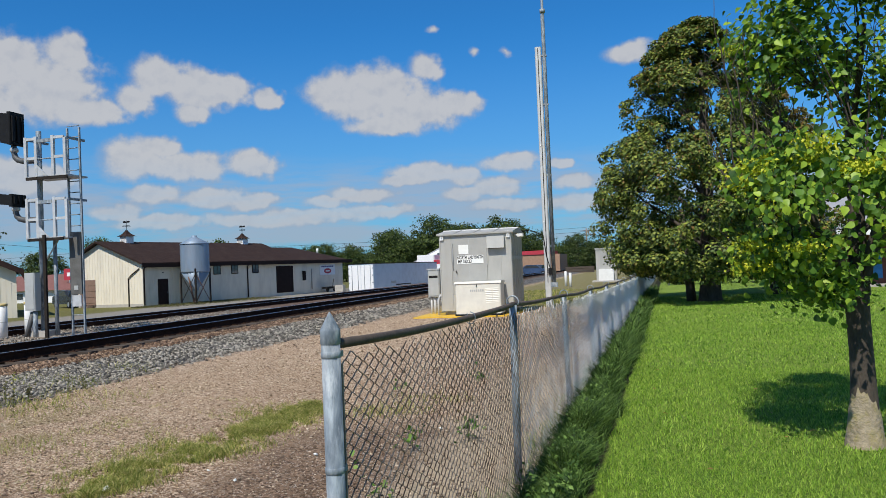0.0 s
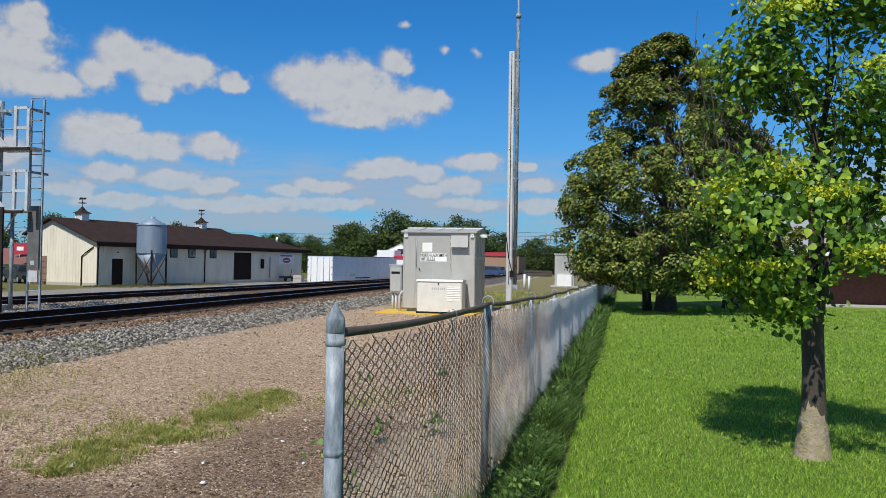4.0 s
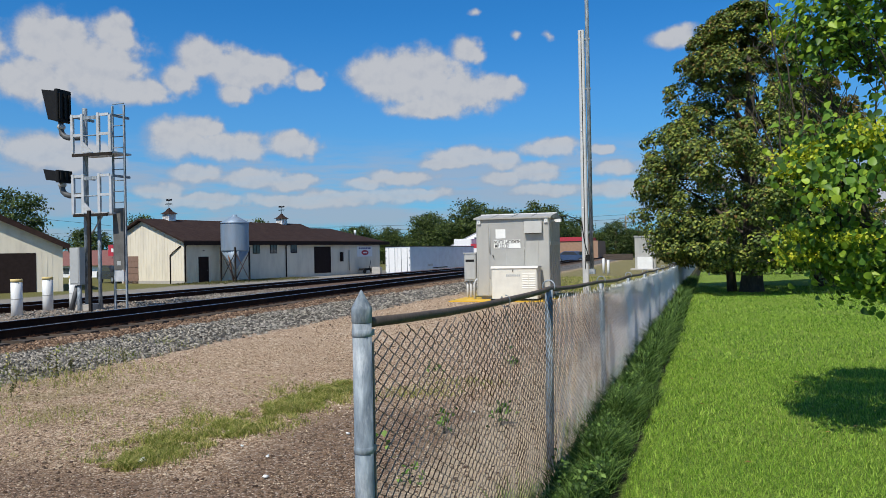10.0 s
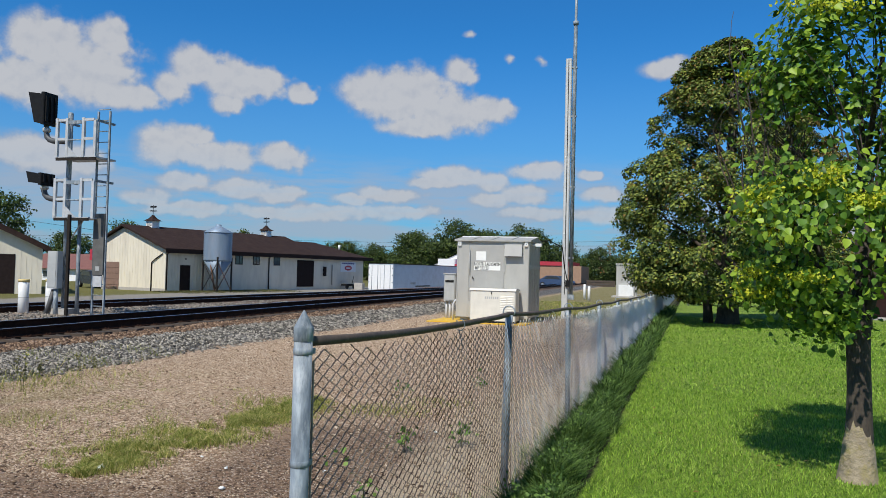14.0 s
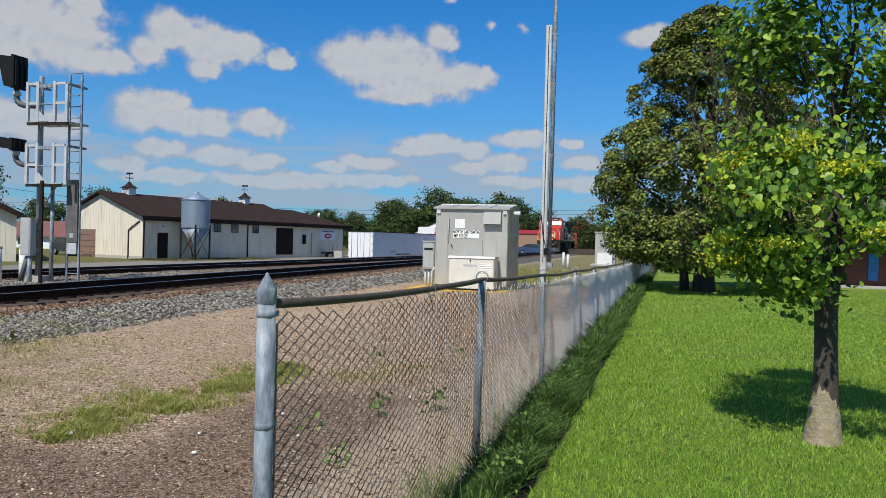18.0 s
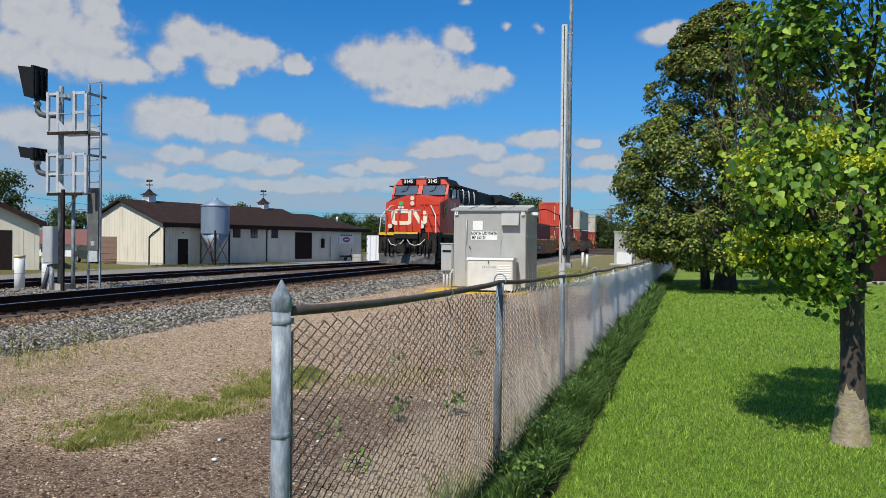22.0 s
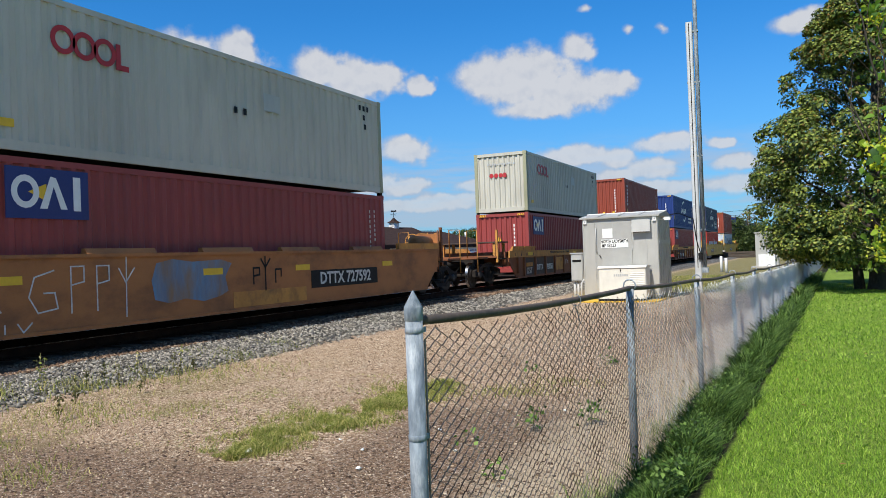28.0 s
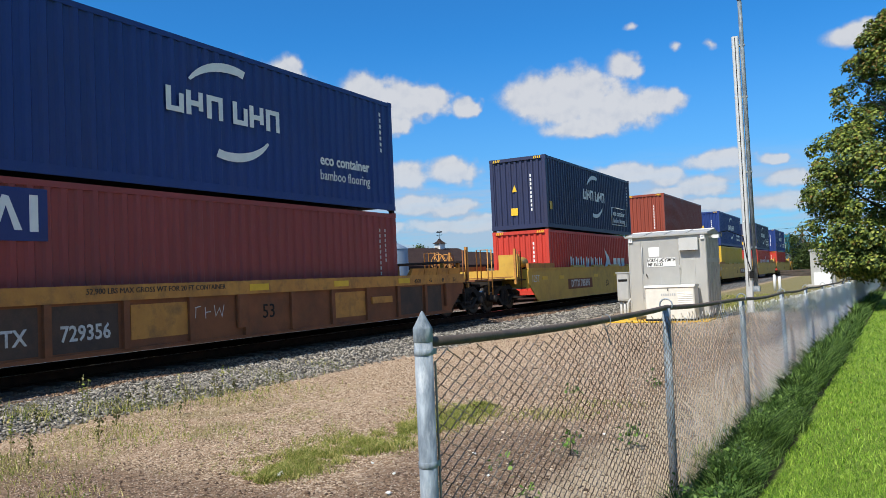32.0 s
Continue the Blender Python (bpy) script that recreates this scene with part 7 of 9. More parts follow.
car("parked_car", pose(-44.5, 53.5, -0.4, 0, 0, 60), mat("dark_car_paint", (0.03, 0.035, 0.045), None, 3, 0.25), "dark parked car beside the sheds")
car("parked_car", pose(-12.9, 96.5, -0.0, 0, 0, 75), mat("blue_car_paint", (0.05, 0.09, 0.18), None, 3, 0.25), "dark blue parked car by the brick building")


def make_trailer():
    t = thing("box_trailer", pose(-25.9, 67.0, -0.55, 0, 0, -5), "long white box trailer with double rear doors", "trailer")
    L, H = 17.0, 2.72
    Mesh().box(-0.2, 2.3, 0, L, 0.06, H, 0.02).make("body", M_VAN, t)
    for x in (-0.18, 1.06):
        d = Mesh().box(x, x + 1.22, -0.04, 0.0, 0.1, H - 0.08).make("door", M_SIGN, t, "white door leaf")
        for xx in (x + 0.35, x + 0.95):
            Mesh().tube([(xx, -0.06, 0.1), (xx, -0.06, H - 0.1)], 0.025, 6).make("lock_rod", M_GALV, d)
        for k in range(4):
            Mesh().box(x + (0.0 if x < 0 else 1.12), x + (0.1 if x < 0 else 1.22), -0.07, -0.04, 0.35 + 0.65 * k, 0.45 + 0.65 * k).make("hinge", M_GALV, d)
    Mesh().box(-0.24, 2.34, -0.05, L, H, H + 0.07).make("top_rail", M_BLACK, t)
    Mesh().box(2.3, 2.33, 0.0, L, 0.0, 0.12).make("bottom_rail", M_SIGN, t)
    Mesh().box(2.3, 2.34, 5.2, 9.0, 0.62, 0.72).make("side_mark", M_BLACK, t)
    for k in range(4):
        Mesh().box(2.3, 2.335, 4.0 + 0.32 * k, 4.2 + 0.32 * k, 0.85, 1.05).make("side_mark", M_GREYBOX, t)
    b = thing("stacked_blocks", pose(-27.2, 66.3, -0.5), "small stack of pale blocks", "blocks")
    for k in range(3):
        Mesh().box(0, 0.8, 0, 0.6, 0.3 * k, 0.3 * k + 0.28).make("block", M_CONCRETE, b)
    r = thing("red_van", pose(-24.5, 88, -0.4, 0, 0, -5), "red and white delivery van roof behind the trailer", "van")
    Mesh().box(-1.2, 9.5, 0, 2.4, 0.3, 2.9, 0.1).make("body", M_SIGNRED, r)
    Mesh().box(-1.2, 1.0, -0.02, 2.42, 2.4, 3.5, 0.1).make("roof_box", M_SIGN, r)
    Mesh().box(1.0, 9.5, -0.02, 0.0, 0.6, 2.4).make("side_panel", M_SIGN, r)


make_trailer()


def make_far_buildings():
    w = thing("white_house", pose(-24.0, 92, -0.3), "far white gabled house on dark porch posts", "house")
    Mesh().box(-2.0, 3.2, 0, 5, -0.3, 2.6).make("wall", M_SIGN, w)
    Mesh().slab([(-3.0, 2.6), (4.2, 2.6), (0.6, 4.3)], "y", -1.5, 5.5).make("roof", mat("grey_shingles", (0.30, 0.31, 0.33), (0.24, 0.25, 0.27), 3, 0.9), w)
    Mesh().slab([(-2.6, 2.65), (3.8, 2.65), (0.6, 4.12)], "y", -1.53, -1.5).make("gable", M_SIGN, w)
    Mesh().box(0.2, 1.0, -1.56, -1.53, 3.0, 3.6).make("gable_window", M_PANE, w)
    for x in (-2.4, -0.4, 1.6, 3.6):
        Mesh().box(x - 0.09, x + 0.09, -1.45, -1.27, -0.4, 2.6).make("porch_post", M_BLACK, w)
    b = thing("brick_building", pose(-20.5, 118, -0.2), "low tan building with a red parapet", "building")
    Mesh().box(0, 8.5, 0, 12, -0.3, 3.1).make("wall", mat("tan_brick", (0.34, 0.22, 0.15), (0.28, 0.18, 0.12), 3, 0.9), b)
    Mesh().box(-0.15, 7.0, -0.15, 12, 3.1, 3.7).make("parapet", M_SIGNRED, b)
    Mesh().box(2.0, 4.5, -0.05, 0.02, 0.0, 1.0).make("window", M_PANE, b)
    c = thing("relay_cabinet", pose(-3.44, 60.0, 0.0), "grey relay cabinet beside the far fence", "cabinet")
    Mesh().box(0.0, 1.5, 0, 1.6, 0.1, 2.45, 0.02).make("body", M_CAB, c)
    Mesh().box(-0.06, 1.56, -0.06, 1.66, 2.45, 2.55).make("roof", M_CAB, c)
    Mesh().box(0.2, 1.3, -0.4, 0.0, 0.05, 0.95, 0.02).make("generator_box", M_WHITE, c)
    Mesh().box(0.3, 1.2, -0.02, 0.002, 1.1, 2.3).make("door", M_CABDOOR, c)
    Mesh().box(-0.3, 1.8, -0.6, 1.9, -0.1, 0.1).make("pad", M_CONCRETE, c)
    for x, y, h in ((-5.05, 52.6, 0.98), (-4.55, 50.4, 0.88)):
        m = thing("marker_pipe", pose(x, y, 0), "white marker pipe by the track", "marker", "white marker pipes")
        Mesh().tube([(0, 0, -0.1), (0, 0, h), (0, 0, h + 0.02)], [0.085, 0.085, 0.06], 14).make("pipe", M_WHITE, m)
    for x, y, h, n in ((-10.0, 150.0, 8.0, 2), (-13.5, 170, 5.6, 0), (-12.2, 168, 5.2, 0), (-11.3, 166, 4.8, 0), (-14.5, 200, 8.0, 1)):
        p = thing("utility_pole", pose(x, y, -0.2), "weathered wooden utility pole", "utility pole", "far utility poles")
        Mesh().tube([(0, 0, 0), (0, 0, h)], [0.16, 0.11], 8).make("pole", mat("weathered_pole", (0.26, 0.20, 0.15), (0.2, 0.15, 0.11), 4, 0.9), p)
        for k in range(n):
            Mesh().box(-1.2, 1.2, -0.06, 0.06, h - 0.5 - 0.8 * k, h - 0.38 - 0.8 * k).make("crossarm", M_RUSTLEG, p)
    q = thing("overhead_wires", pose(0, 0, 0), "thin overhead wires crossing far off", "wires")
    for z, y in ((8.0, 150), (7.2, 150)):
        pts = [(-10 - 30 * k, y - 4 * k, z - 1.1 * math.sin(math.pi * (k % 3) / 3)) for k in range(8)]
        Mesh().tube(pts, 0.03, 4).make("wire", M_BLACK, q)
    Mesh().tube([(-10, 150, 7.6), (25, 158, 7.4)], 0.03, 4).make("wire", M_BLACK, q)
    Mesh().tube([(-48, 57, 4.5), (-60, 62, 5.6), (-80, 70, 5.0)], 0.02, 4).make("wire", M_BLACK, q)
    pl = thing("timber_pile", pose(-8.6, 112, 0.0, 0, 0, 10), "pile of old timbers beside the track", "timber pile")
    for k in range(12):
        Mesh().box(-2.0, 2.0, 0.35 * (k % 4), 0.35 * (k % 4) + 0.3, 0.3 * (k // 4), 0.3 * (k // 4) + 0.26).make("timber", M_TIE, pl)
    # building behind the park trees
    s = thing("park_shelter", pose(9.3, 38.0, 0.0, 0, 0, -4), "low park building with white fascia and brick walls", "building")
    Mesh().slab([(-0.8, 2.45), (7.5, 2.45), (3.4, 4.3)], "x", -1.0, 16).make("roof", MATS["grey_shingles"], s)
    Mesh().box(-1.05, 16, -0.84, -0.78, 2.25, 2.5).make("fascia", M_SIGN, s, "white fascia board")
    Mesh().box(-0.6, 3.6, 1.0, 7, 0, 2.45).make("wall", mat("dark_red_brick", (0.17, 0.07, 0.05), (0.12, 0.05, 0.04), 6, 0.9), s)
    Mesh().box(0.6, 1.0, 0.95, 1.0, 0.3, 2.1).make("blue_panel", mat("blue_paint", (0.03, 0.22, 0.55), None, 5, 0.5), s, "bright blue panel")
    for x in (3.8, 7.0, 10.2, 13.4):
        Mesh().box(x, x + 0.16, -0.6, -0.44, 0, 2.45).make("post", M_DOORTAN, s)
    Mesh().box(-1, 16, -0.8, 7.5, -0.05, 0.06).make("slab", M_CONCRETE, s)
    for x in (4.6, 8.2):
        tb = thing("picnic_table", pose(x + 9.4, 39.2, 0.06, 0, 0, -4), "dark wooden picnic table under the shelter", "table", "picnic tables")
        Mesh().box(0, 1.9, 0.5, 1.2, 0.70, 0.76).make("tabletop", M_TIE, tb)
        for y in (0.0, 1.45):
            Mesh().box(0, 1.9, y, y + 0.26, 0.42, 0.47).make("bench", M_TIE, tb)
        for xx in (0.25, 1.55):
            Mesh().box(xx, xx + 0.08, 0.1, 1.6, 0.0, 0.7).make("leg", M_TIE, tb)


make_far_buildings()


# ---- signal mast and bollards ----
M_FRAME = mat("pale_galvanised_frame", (0.56, 0.58, 0.59), (0.44, 0.46, 0.48), 6, 0.55, 0.2, 0.1, 40, dirt=(0.30, 0.26, 0.22), dirt_amt=0.3)
M_ARM = mat("dark_arm_casting", (0.10, 0.105, 0.11), (0.07, 0.072, 0.075), 6, 0.6, 0.2, 0.1, 40)


M_GUARD = mat("dark_grey_guard", (0.13, 0.13, 0.125), (0.09, 0.09, 0.085), 5, 0.7, 0, 0.1, 40)


def make_signal():
    s = thing("signal_mast", pose(-15.90, 18.0, 0.2), "galvanised two-head railway signal mast with ladder and platforms", "railway signal")
    H = 5.58
    Mesh().tube([(0, 0, 0), (0, 0, H), (0, 0, H + 0.02)], [0.072, 0.070, 0.06], 16).make("mast", M_GALV, s)
    Mesh().box(-0.28, 0.28, -0.28, 0.28, -0.15, 0.16).make("base", M_CONCRETE, s)
    for z, right in ((4.26, 1.24), (2.62, 1.06)):
        Mesh().box(-0.06, right, -0.42, 0.36, z, z + 0.045).make("platform", M_FRAME, s, "grating platform")
        Mesh().box(-0.06, right, -0.44, -0.40, z - 0.06, z + 0.02).make("platform_edge", M_UNDER, s)
        Mesh().slab([(0.30, z + 0.04), (0.62, z + 0.04), (0.30, z + 0.34)], "y", -0.43, -0.405).make("gusset", M_FRAME, s)
        # left frame at the mast, right frame at the ladder
        for x in (-0.06, 0.27, 0.80, 1.18):
            Mesh().box(x - 0.04, x + 0.04, -0.44, -0.37, z, z + (1.10 if x < 1 else 1.02)).make("frame_post", M_FRAME, s)
        for x0, x1 in ((-0.06, 0.27), (0.80, 1.18)):
            for h in (0.52, 1.04):
                Mesh().box(x0 + 0.04, x1 - 0.04, -0.43, -0.38, z + h - 0.03, z + h + 0.04).make("frame_bar", M_FRAME, s)
        Mesh().box(0.31, 0.76, -0.43, -0.38, z + 0.94, z + 1.03).make("guard_rail", M_GALV, s)
        Mesh().tube([(0.31, -0.405, z + 0.5), (0.76, -0.405, z + 0.5)], 0.018, 6).make("guard_rail", M_GALV, s)
        for x in (0.0, 1.18):
            Mesh().box(x - 0.03, x + 0.03, -0.38, 0.34, z + 1.0, z + 1.06).make("bracket", M_GALV, s)
    for zc, big in ((4.80, True), (3.18, False)):
        Mesh().tube([(0, 0, zc), (-0.24, -0.02, zc), (-0.52, -0.03, zc + 0.01), (-0.66, -0.03, zc + 0.05), (-0.75, -0.03, zc + 0.13), (-0.78, -0.03, zc + 0.24), (-0.78, -0.03, zc + 0.34)], [0.085, 0.080, 0.078, 0.078, 0.078, 0.074, 0.07], 12).make("arm_pipe", M_ARM, s, "bent dark arm pipe")
        Mesh().tube([(-0.78, -0.03, zc + 0.26), (-0.78, -0.03, zc + 0.30), (-0.78, -0.03, zc + 0.36), (-0.78, -0.03, zc + 0.40)], [0.075, 0.11, 0.11, 0.075], 12).make("swivel", M_GREYBOX, s)
        hd = new("signal_head")
        hd.parent = s
        hd["label"] = "black signal head with long slanted hood"
        hh = 0.84 if big else 0.28
        zb = zc + (0.50 if big else 0.42)
        hd.matrix_basis = pose(-0.76, -0.03, zb)
        # the hood slants forward and up, open towards the far side
        a, b = (-0.54, hh + 0.06) if big else (-0.52, hh + 0.08)
        Mesh().slab([(a, b), (a + (0.22 if big else 0.09), 0.04 if big else 0.05), (0.04, 0.0), (0.0, hh - 0.02)], "y", -0.16, 0.18).make("hood", M_BLACK, hd)
        Mesh().box(-0.02, 0.09, -0.26, 0.28, -0.04, hh + 0.02, 0.02).make("back_plate", M_BLACK, hd)
        for k in range(3):
            Mesh().box(0.09, 0.13, -0.2 + 0.17 * k, -0.13 + 0.17 * k, 0.04, hh * 0.9).make("fin", M_BLACK, hd)
        Mesh().tube([(-0.03, 0, -0.22), (-0.03, 0, 0.0)], 0.07, 10).make("neck", M_ARM, hd)
    # ladder
    lx0, lx1 = 0.92, 1.30
    for x in (lx0, lx1):
        Mesh().box(x - 0.022, x + 0.022, -0.02, 0.03, -0.1, H + 0.02).make("ladder_rail", M_GALV, s)
    for k in range(19):
        Mesh().tube([(lx0, 0.005, 0.25 + 0.3 * k), (lx1, 0.005, 0.25 + 0.3 * k)], 0.014, 6).make("rung", M_GALV, s)
    Mesh().box(lx0 + 0.03, lx1 - 0.01, -0.07, -0.025, 1.1, 2.78).make("climb_guard", M_GUARD, s, "dark climb guard plate")
    Mesh().box(lx0 + 0.14, lx1 - 0.12, -0.078, -0.068, 1.22, 1.34).make("guard_label", M_GREYBOX, s)
    Mesh().box(lx0 + 0.06, lx1 - 0.04, -0.06, -0.02, 0.78, 1.08).make("lower_panel", M_FRAME, s)
    Mesh().tube([(0.34, 0.1, -0.1), (0.34, 0.1, 2.65)], 0.05, 8).make("conduit_post", M_GALV, s)
    Mesh().tube([(0.34, -0.2, 2.1), (0.74, -0.2, 2.62)], 0.022, 5).make("brace", M_GREYBOX, s)
    p = thing("dark_marker_post", pose(-15.15, 17.25, 0.12), "thin dark steel post", "post")
    Mesh().box(-0.04, 0.04, -0.03, 0.03, -0.1, 2.78).make("post", M_UNDER, p)
    c = thing("junction_case", pose(-15.93, 17.72, 0.15), "grey junction case on a stub beside the signal", "utility box")
    Mesh().box(-0.20, 0.13, -0.14, 0.1, 0.76, 1.78, 0.02).make("case", M_GREYBOX, c)
    Mesh().box(-0.17, 0.10, -0.15, -0.135, 0.80, 1.74).make("case_door", M_GREYBOX, c)
    Mesh().tube([(0.03, -0.03, -0.1), (0.03, -0.03, 0.8)], 0.06, 8).make("stub", M_GALV, c)
    Mesh().tube([(-0.3, -0.05, -0.1), (-0.05, -0.02, 0.72)], 0.06, 8).make("cable_duct", M_ARM, c)
    for x, y in ((-16.98, 17.69), (-17.04, 18.74), (-16.25, 15.92)):
        b = thing("bollard", pose(x, y, 0.16), "white round bollard with a yellow cap", "bollard", "white bollards by the signal")
        Mesh().tube([(0, 0, -0.1), (0, 0, 0.92), (0, 0, 0.93)], [0.135, 0.135, 0.12], 18).make("pipe", M_WHITE, b)
        Mesh().tube([(0, 0, 0.90), (0, 0, 0.965), (0, 0, 0.975)], [0.145, 0.145, 0.13], 18).make("cap", M_YELLOWCAP, b, "yellowed cap")
        Mesh().tube([(0, 0, 0.46), (0, 0, 0.48)], 0.138, 18).make("band", M_GREYBOX, b)


M_YELLOWCAP = mat("yellowed_cap", (0.62, 0.50, 0.24), (0.55, 0.43, 0.18), 6, 0.7)
make_signal()

# ---- plants and loose stone ----
RNG = np.random.default_rng(7)


def leaf_material(name, a, b, c, trans=0.35, rough=0.55, patch=1.3, shade=(0.8, 0.78, 0.7)):
    """Leaves: three shades mixed leaf by leaf, some light coming through."""
    m = bpy.data.materials.new(name)
    m.use_nodes = True
    nt = m.node_tree
    N, L = nt.nodes.new, nt.links.new
    bs, out = nt.nodes["Principled BSDF"], nt.nodes["Material Output"]
    geo, ramp = N("ShaderNodeNewGeometry"), N("ShaderNodeValToRGB")
    L(geo.outputs["Random Per Island"], ramp.inputs[0])
    e = ramp.color_ramp.elements
    e[0].color, e[1].color = (*a, 1), (*c, 1)
    mid = ramp.color_ramp.elements.new(0.5)
    mid.color = (*b, 1)
    e[-1].position = 0.95
    tx, mx = N("ShaderNodeTexNoise"), N("ShaderNodeMix")
    tx.inputs["Scale"].default_value = patch
    L(geo.outputs["Position"], tx.inputs["Vector"])
    mx.data_type, mx.blend_type = "RGBA", "MULTIPLY"
    L(tx.outputs["Fac"], mx.inputs["Factor"])
    L(ramp.outputs[0], mx.inputs["A"])
    mx.inputs["B"].default_value = (*shade, 1)
    L(mx.outputs["Result"], bs.inputs["Base Color"])
    bs.inputs["Roughness"].default_value = rough
    bs.inputs["Specular IOR Level"].default_value = 0.3
    tr, mix = N("ShaderNodeBsdfTranslucent"), N("ShaderNodeMixShader")
    L(mx.outputs["Result"], tr.inputs["Color"])
    mix.inputs[0].default_value = trans
    L(bs.outputs[0], mix.inputs[1]), L(tr.outputs[0], mix.inputs[2]), L(mix.outputs[0], out.inputs[0])
    return m


def quads(name, V, material, parent=None, per=4, faces=((0, 1, 2, 3),), label=""):
    """A mesh of many small alike pieces; V: (n, per, 3) corners."""
    n = len(V)
    me = bpy.data.meshes.new(name)
    k = len(faces)
    fl = np.array([len(f) for f in faces])
    loops = np.concatenate([np.array(f) for f in faces])
    me.vertices.add(n * per)
    me.vertices.foreach_set("co", np.asarray(V, dtype=np.float32).reshape(-1))
    me.loops.add(n * len(loops))
    me.loops.foreach_set("vertex_index", (np.arange(n)[:, None] * per + loops[None]).reshape(-1).astype(np.int32))
    me.polygons.add(n * k)
    starts = (np.arange(n)[:, None] * len(loops) + np.concatenate([[0], np.cumsum(fl)[:-1]])[None]).reshape(-1)
    me.polygons.foreach_set("loop_start", starts.astype(np.int32))
    me.polygons.foreach_set("loop_total", np.tile(fl, n).astype(np.int32))
    me.materials.append(material)
    me.update()
    me.validate()
    ob = new(name, me)
    if parent is not None:
        ob.parent = parent
    if label:
        ob["label"] = label
    return ob


def unit(v):
    return v / np.maximum(np.linalg.norm(v, axis=-1, keepdims=True), 1e-6)


def leaves(P, out, size, flat=0.75, droop=0.25):
    """Folded leaves at points P, turned roughly outwards; six corners, four faces."""
    n = len(P)
    nrm = unit(out * 0.8 + RNG.normal(0, flat, (n, 3)) + np.array([0, 0, 0.45]))
    d = unit(np.cross(nrm, RNG.normal(0, 1, (n, 3))))
    d = unit(d + np.array([0, 0, -droop]))
    s = unit(np.cross(d, nrm))
    L = (size * RNG.uniform(0.65, 1.25, n))[:, None]
    W = L * 0.36
    fold = nrm * L * 0.10
    a = P
    b = P + d * L
    m1, m2 = P + d * L * 0.42 + s * W + fold, P + d * L * 0.42 - s * W + fold
    c = P + d * L * 0.45
    return np.stack([a, m1, c, m2, b], axis=1)


def heart_leaves(P, out, size, flat=0.6, droop=0.35):
    """Rounded pointed leaves, folded along the midrib and curled at the tip; nine corners."""
    n = len(P)
    nrm = unit(out * 0.8 + RNG.normal(0, flat, (n, 3)) + np.array([0, 0, 0.45]))
    d = unit(np.cross(nrm, RNG.normal(0, 1, (n, 3))))
    d = unit(d + np.array([0, 0, -droop]))
    s = unit(np.cross(d, nrm))
    L = (size * RNG.uniform(0.6, 1.25, n))[:, None]
    up = nrm * L
    rows = [P + d * L * 0.05]
    for along, wide, lift in ((0.14, 0.30, 0.07), (0.42, 0.40, 0.10), (0.74, 0.22, 0.02)):
        for k in (1, -1):
            rows.append(P + d * L * along + s * L * wide * k + up * lift)
    rows += [P + d * L * 1.0 - up * 0.12, P + d * L * 0.45]
    return np.stack(rows, axis=1)


HEART_FACES = ((0, 8, 1), (1, 8, 3), (3, 8, 5), (5, 8, 7), (0, 2, 8), (2, 4, 8), (4, 6, 8), (6, 7, 8))
LEAF_FACES = ((0, 2, 1), (0, 3, 2), (1, 2, 4), (2, 3, 4))


def branch_tree(me, base, direction, length, r, depth, tips, spread=0.75, n_min=2, up=0.25):
    """Limbs that fork; the ends are collected in tips."""
    p = Vector(base)
    d = Vector(direction).normalized()
    pts, rs = [p.copy()], [r]
    segs = 4
    for k in range(segs):
        d = (d + Vector((random.uniform(-0.16, 0.16), random.uniform(-0.16, 0.16), random.uniform(-0.05, 0.16) * up * 4))).normalized()
        p = p + d * (length / segs)
        pts.append(p.copy())
        rs.append(r * (1 - 0.42 * (k + 1) / segs))
        if depth <= 2:
            tips.append((p.copy(), d.copy()))
    me.tube(pts, rs, 8 if r > 0.03 else 5, False)
    if depth == 0:
        return
    for i in range(random.choice((n_min, n_min + 1))):
        side = Vector((random.uniform(-1, 1), random.uniform(-1, 1), random.uniform(-0.25, 0.7))).normalized()
        at = pts[random.choice((2, 3, 4))]
        branch_tree(me, at, (d * (1 - spread * 0.5) + side * spread).normalized(), length * random.uniform(0.62, 0.85), rs[-1] * random.uniform(0.6, 0.85), depth - 1, tips, spread, n_min, up)


M_BARK = mat("grey_bark", (0.080, 0.064, 0.050), (0.040, 0.032, 0.026), 18, 0.95, 0, 0.9, 26, dirt=(0.15, 0.135, 0.105), dirt_scale=9, streak=(1, 1, 0.35))
M_LICHEN = mat("pale_lichen_bark", (0.36, 0.30, 0.21), (0.22, 0.18, 0.125), 16, 0.95, 0, 0.9, 26, dirt=(0.36, 0.31, 0.10), dirt_scale=8, dirt_amt=0.8)
M_LILAC = leaf_material("lilac_leaves", (0.052, 0.118, 0.028), (0.17, 0.325, 0.044), (0.46, 0.62, 0.062), 0.36, 0.45, 0.9, (0.45, 0.54, 0.52))
M_SEED = leaf_material("yellow_seed_heads", (0.36, 0.46, 0.03), (0.56, 0.62, 0.04), (0.68, 0.66, 0.05), 0.3)
M_LINDEN = leaf_material("linden_leaves", (0.028, 0.054, 0.012), (0.105, 0.160, 0.028), (0.33, 0.37, 0.065), 0.15)
M_RUSSET = leaf_material("russet_bracts", (0.20, 0.15, 0.045), (0.28, 0.17, 0.055), (0.22, 0.21, 0.06), 0.25)
M_FARLEAF = leaf_material("distant_leaves", (0.018, 0.036, 0.009), (0.048, 0.085, 0.018), (0.110, 0.155, 0.032), 0.15)
M_DRYLEAF = leaf_material("fallen_leaves", (0.40, 0.22, 0.05), (0.45, 0.30, 0.08), (0.30, 0.16, 0.05), 0.2)


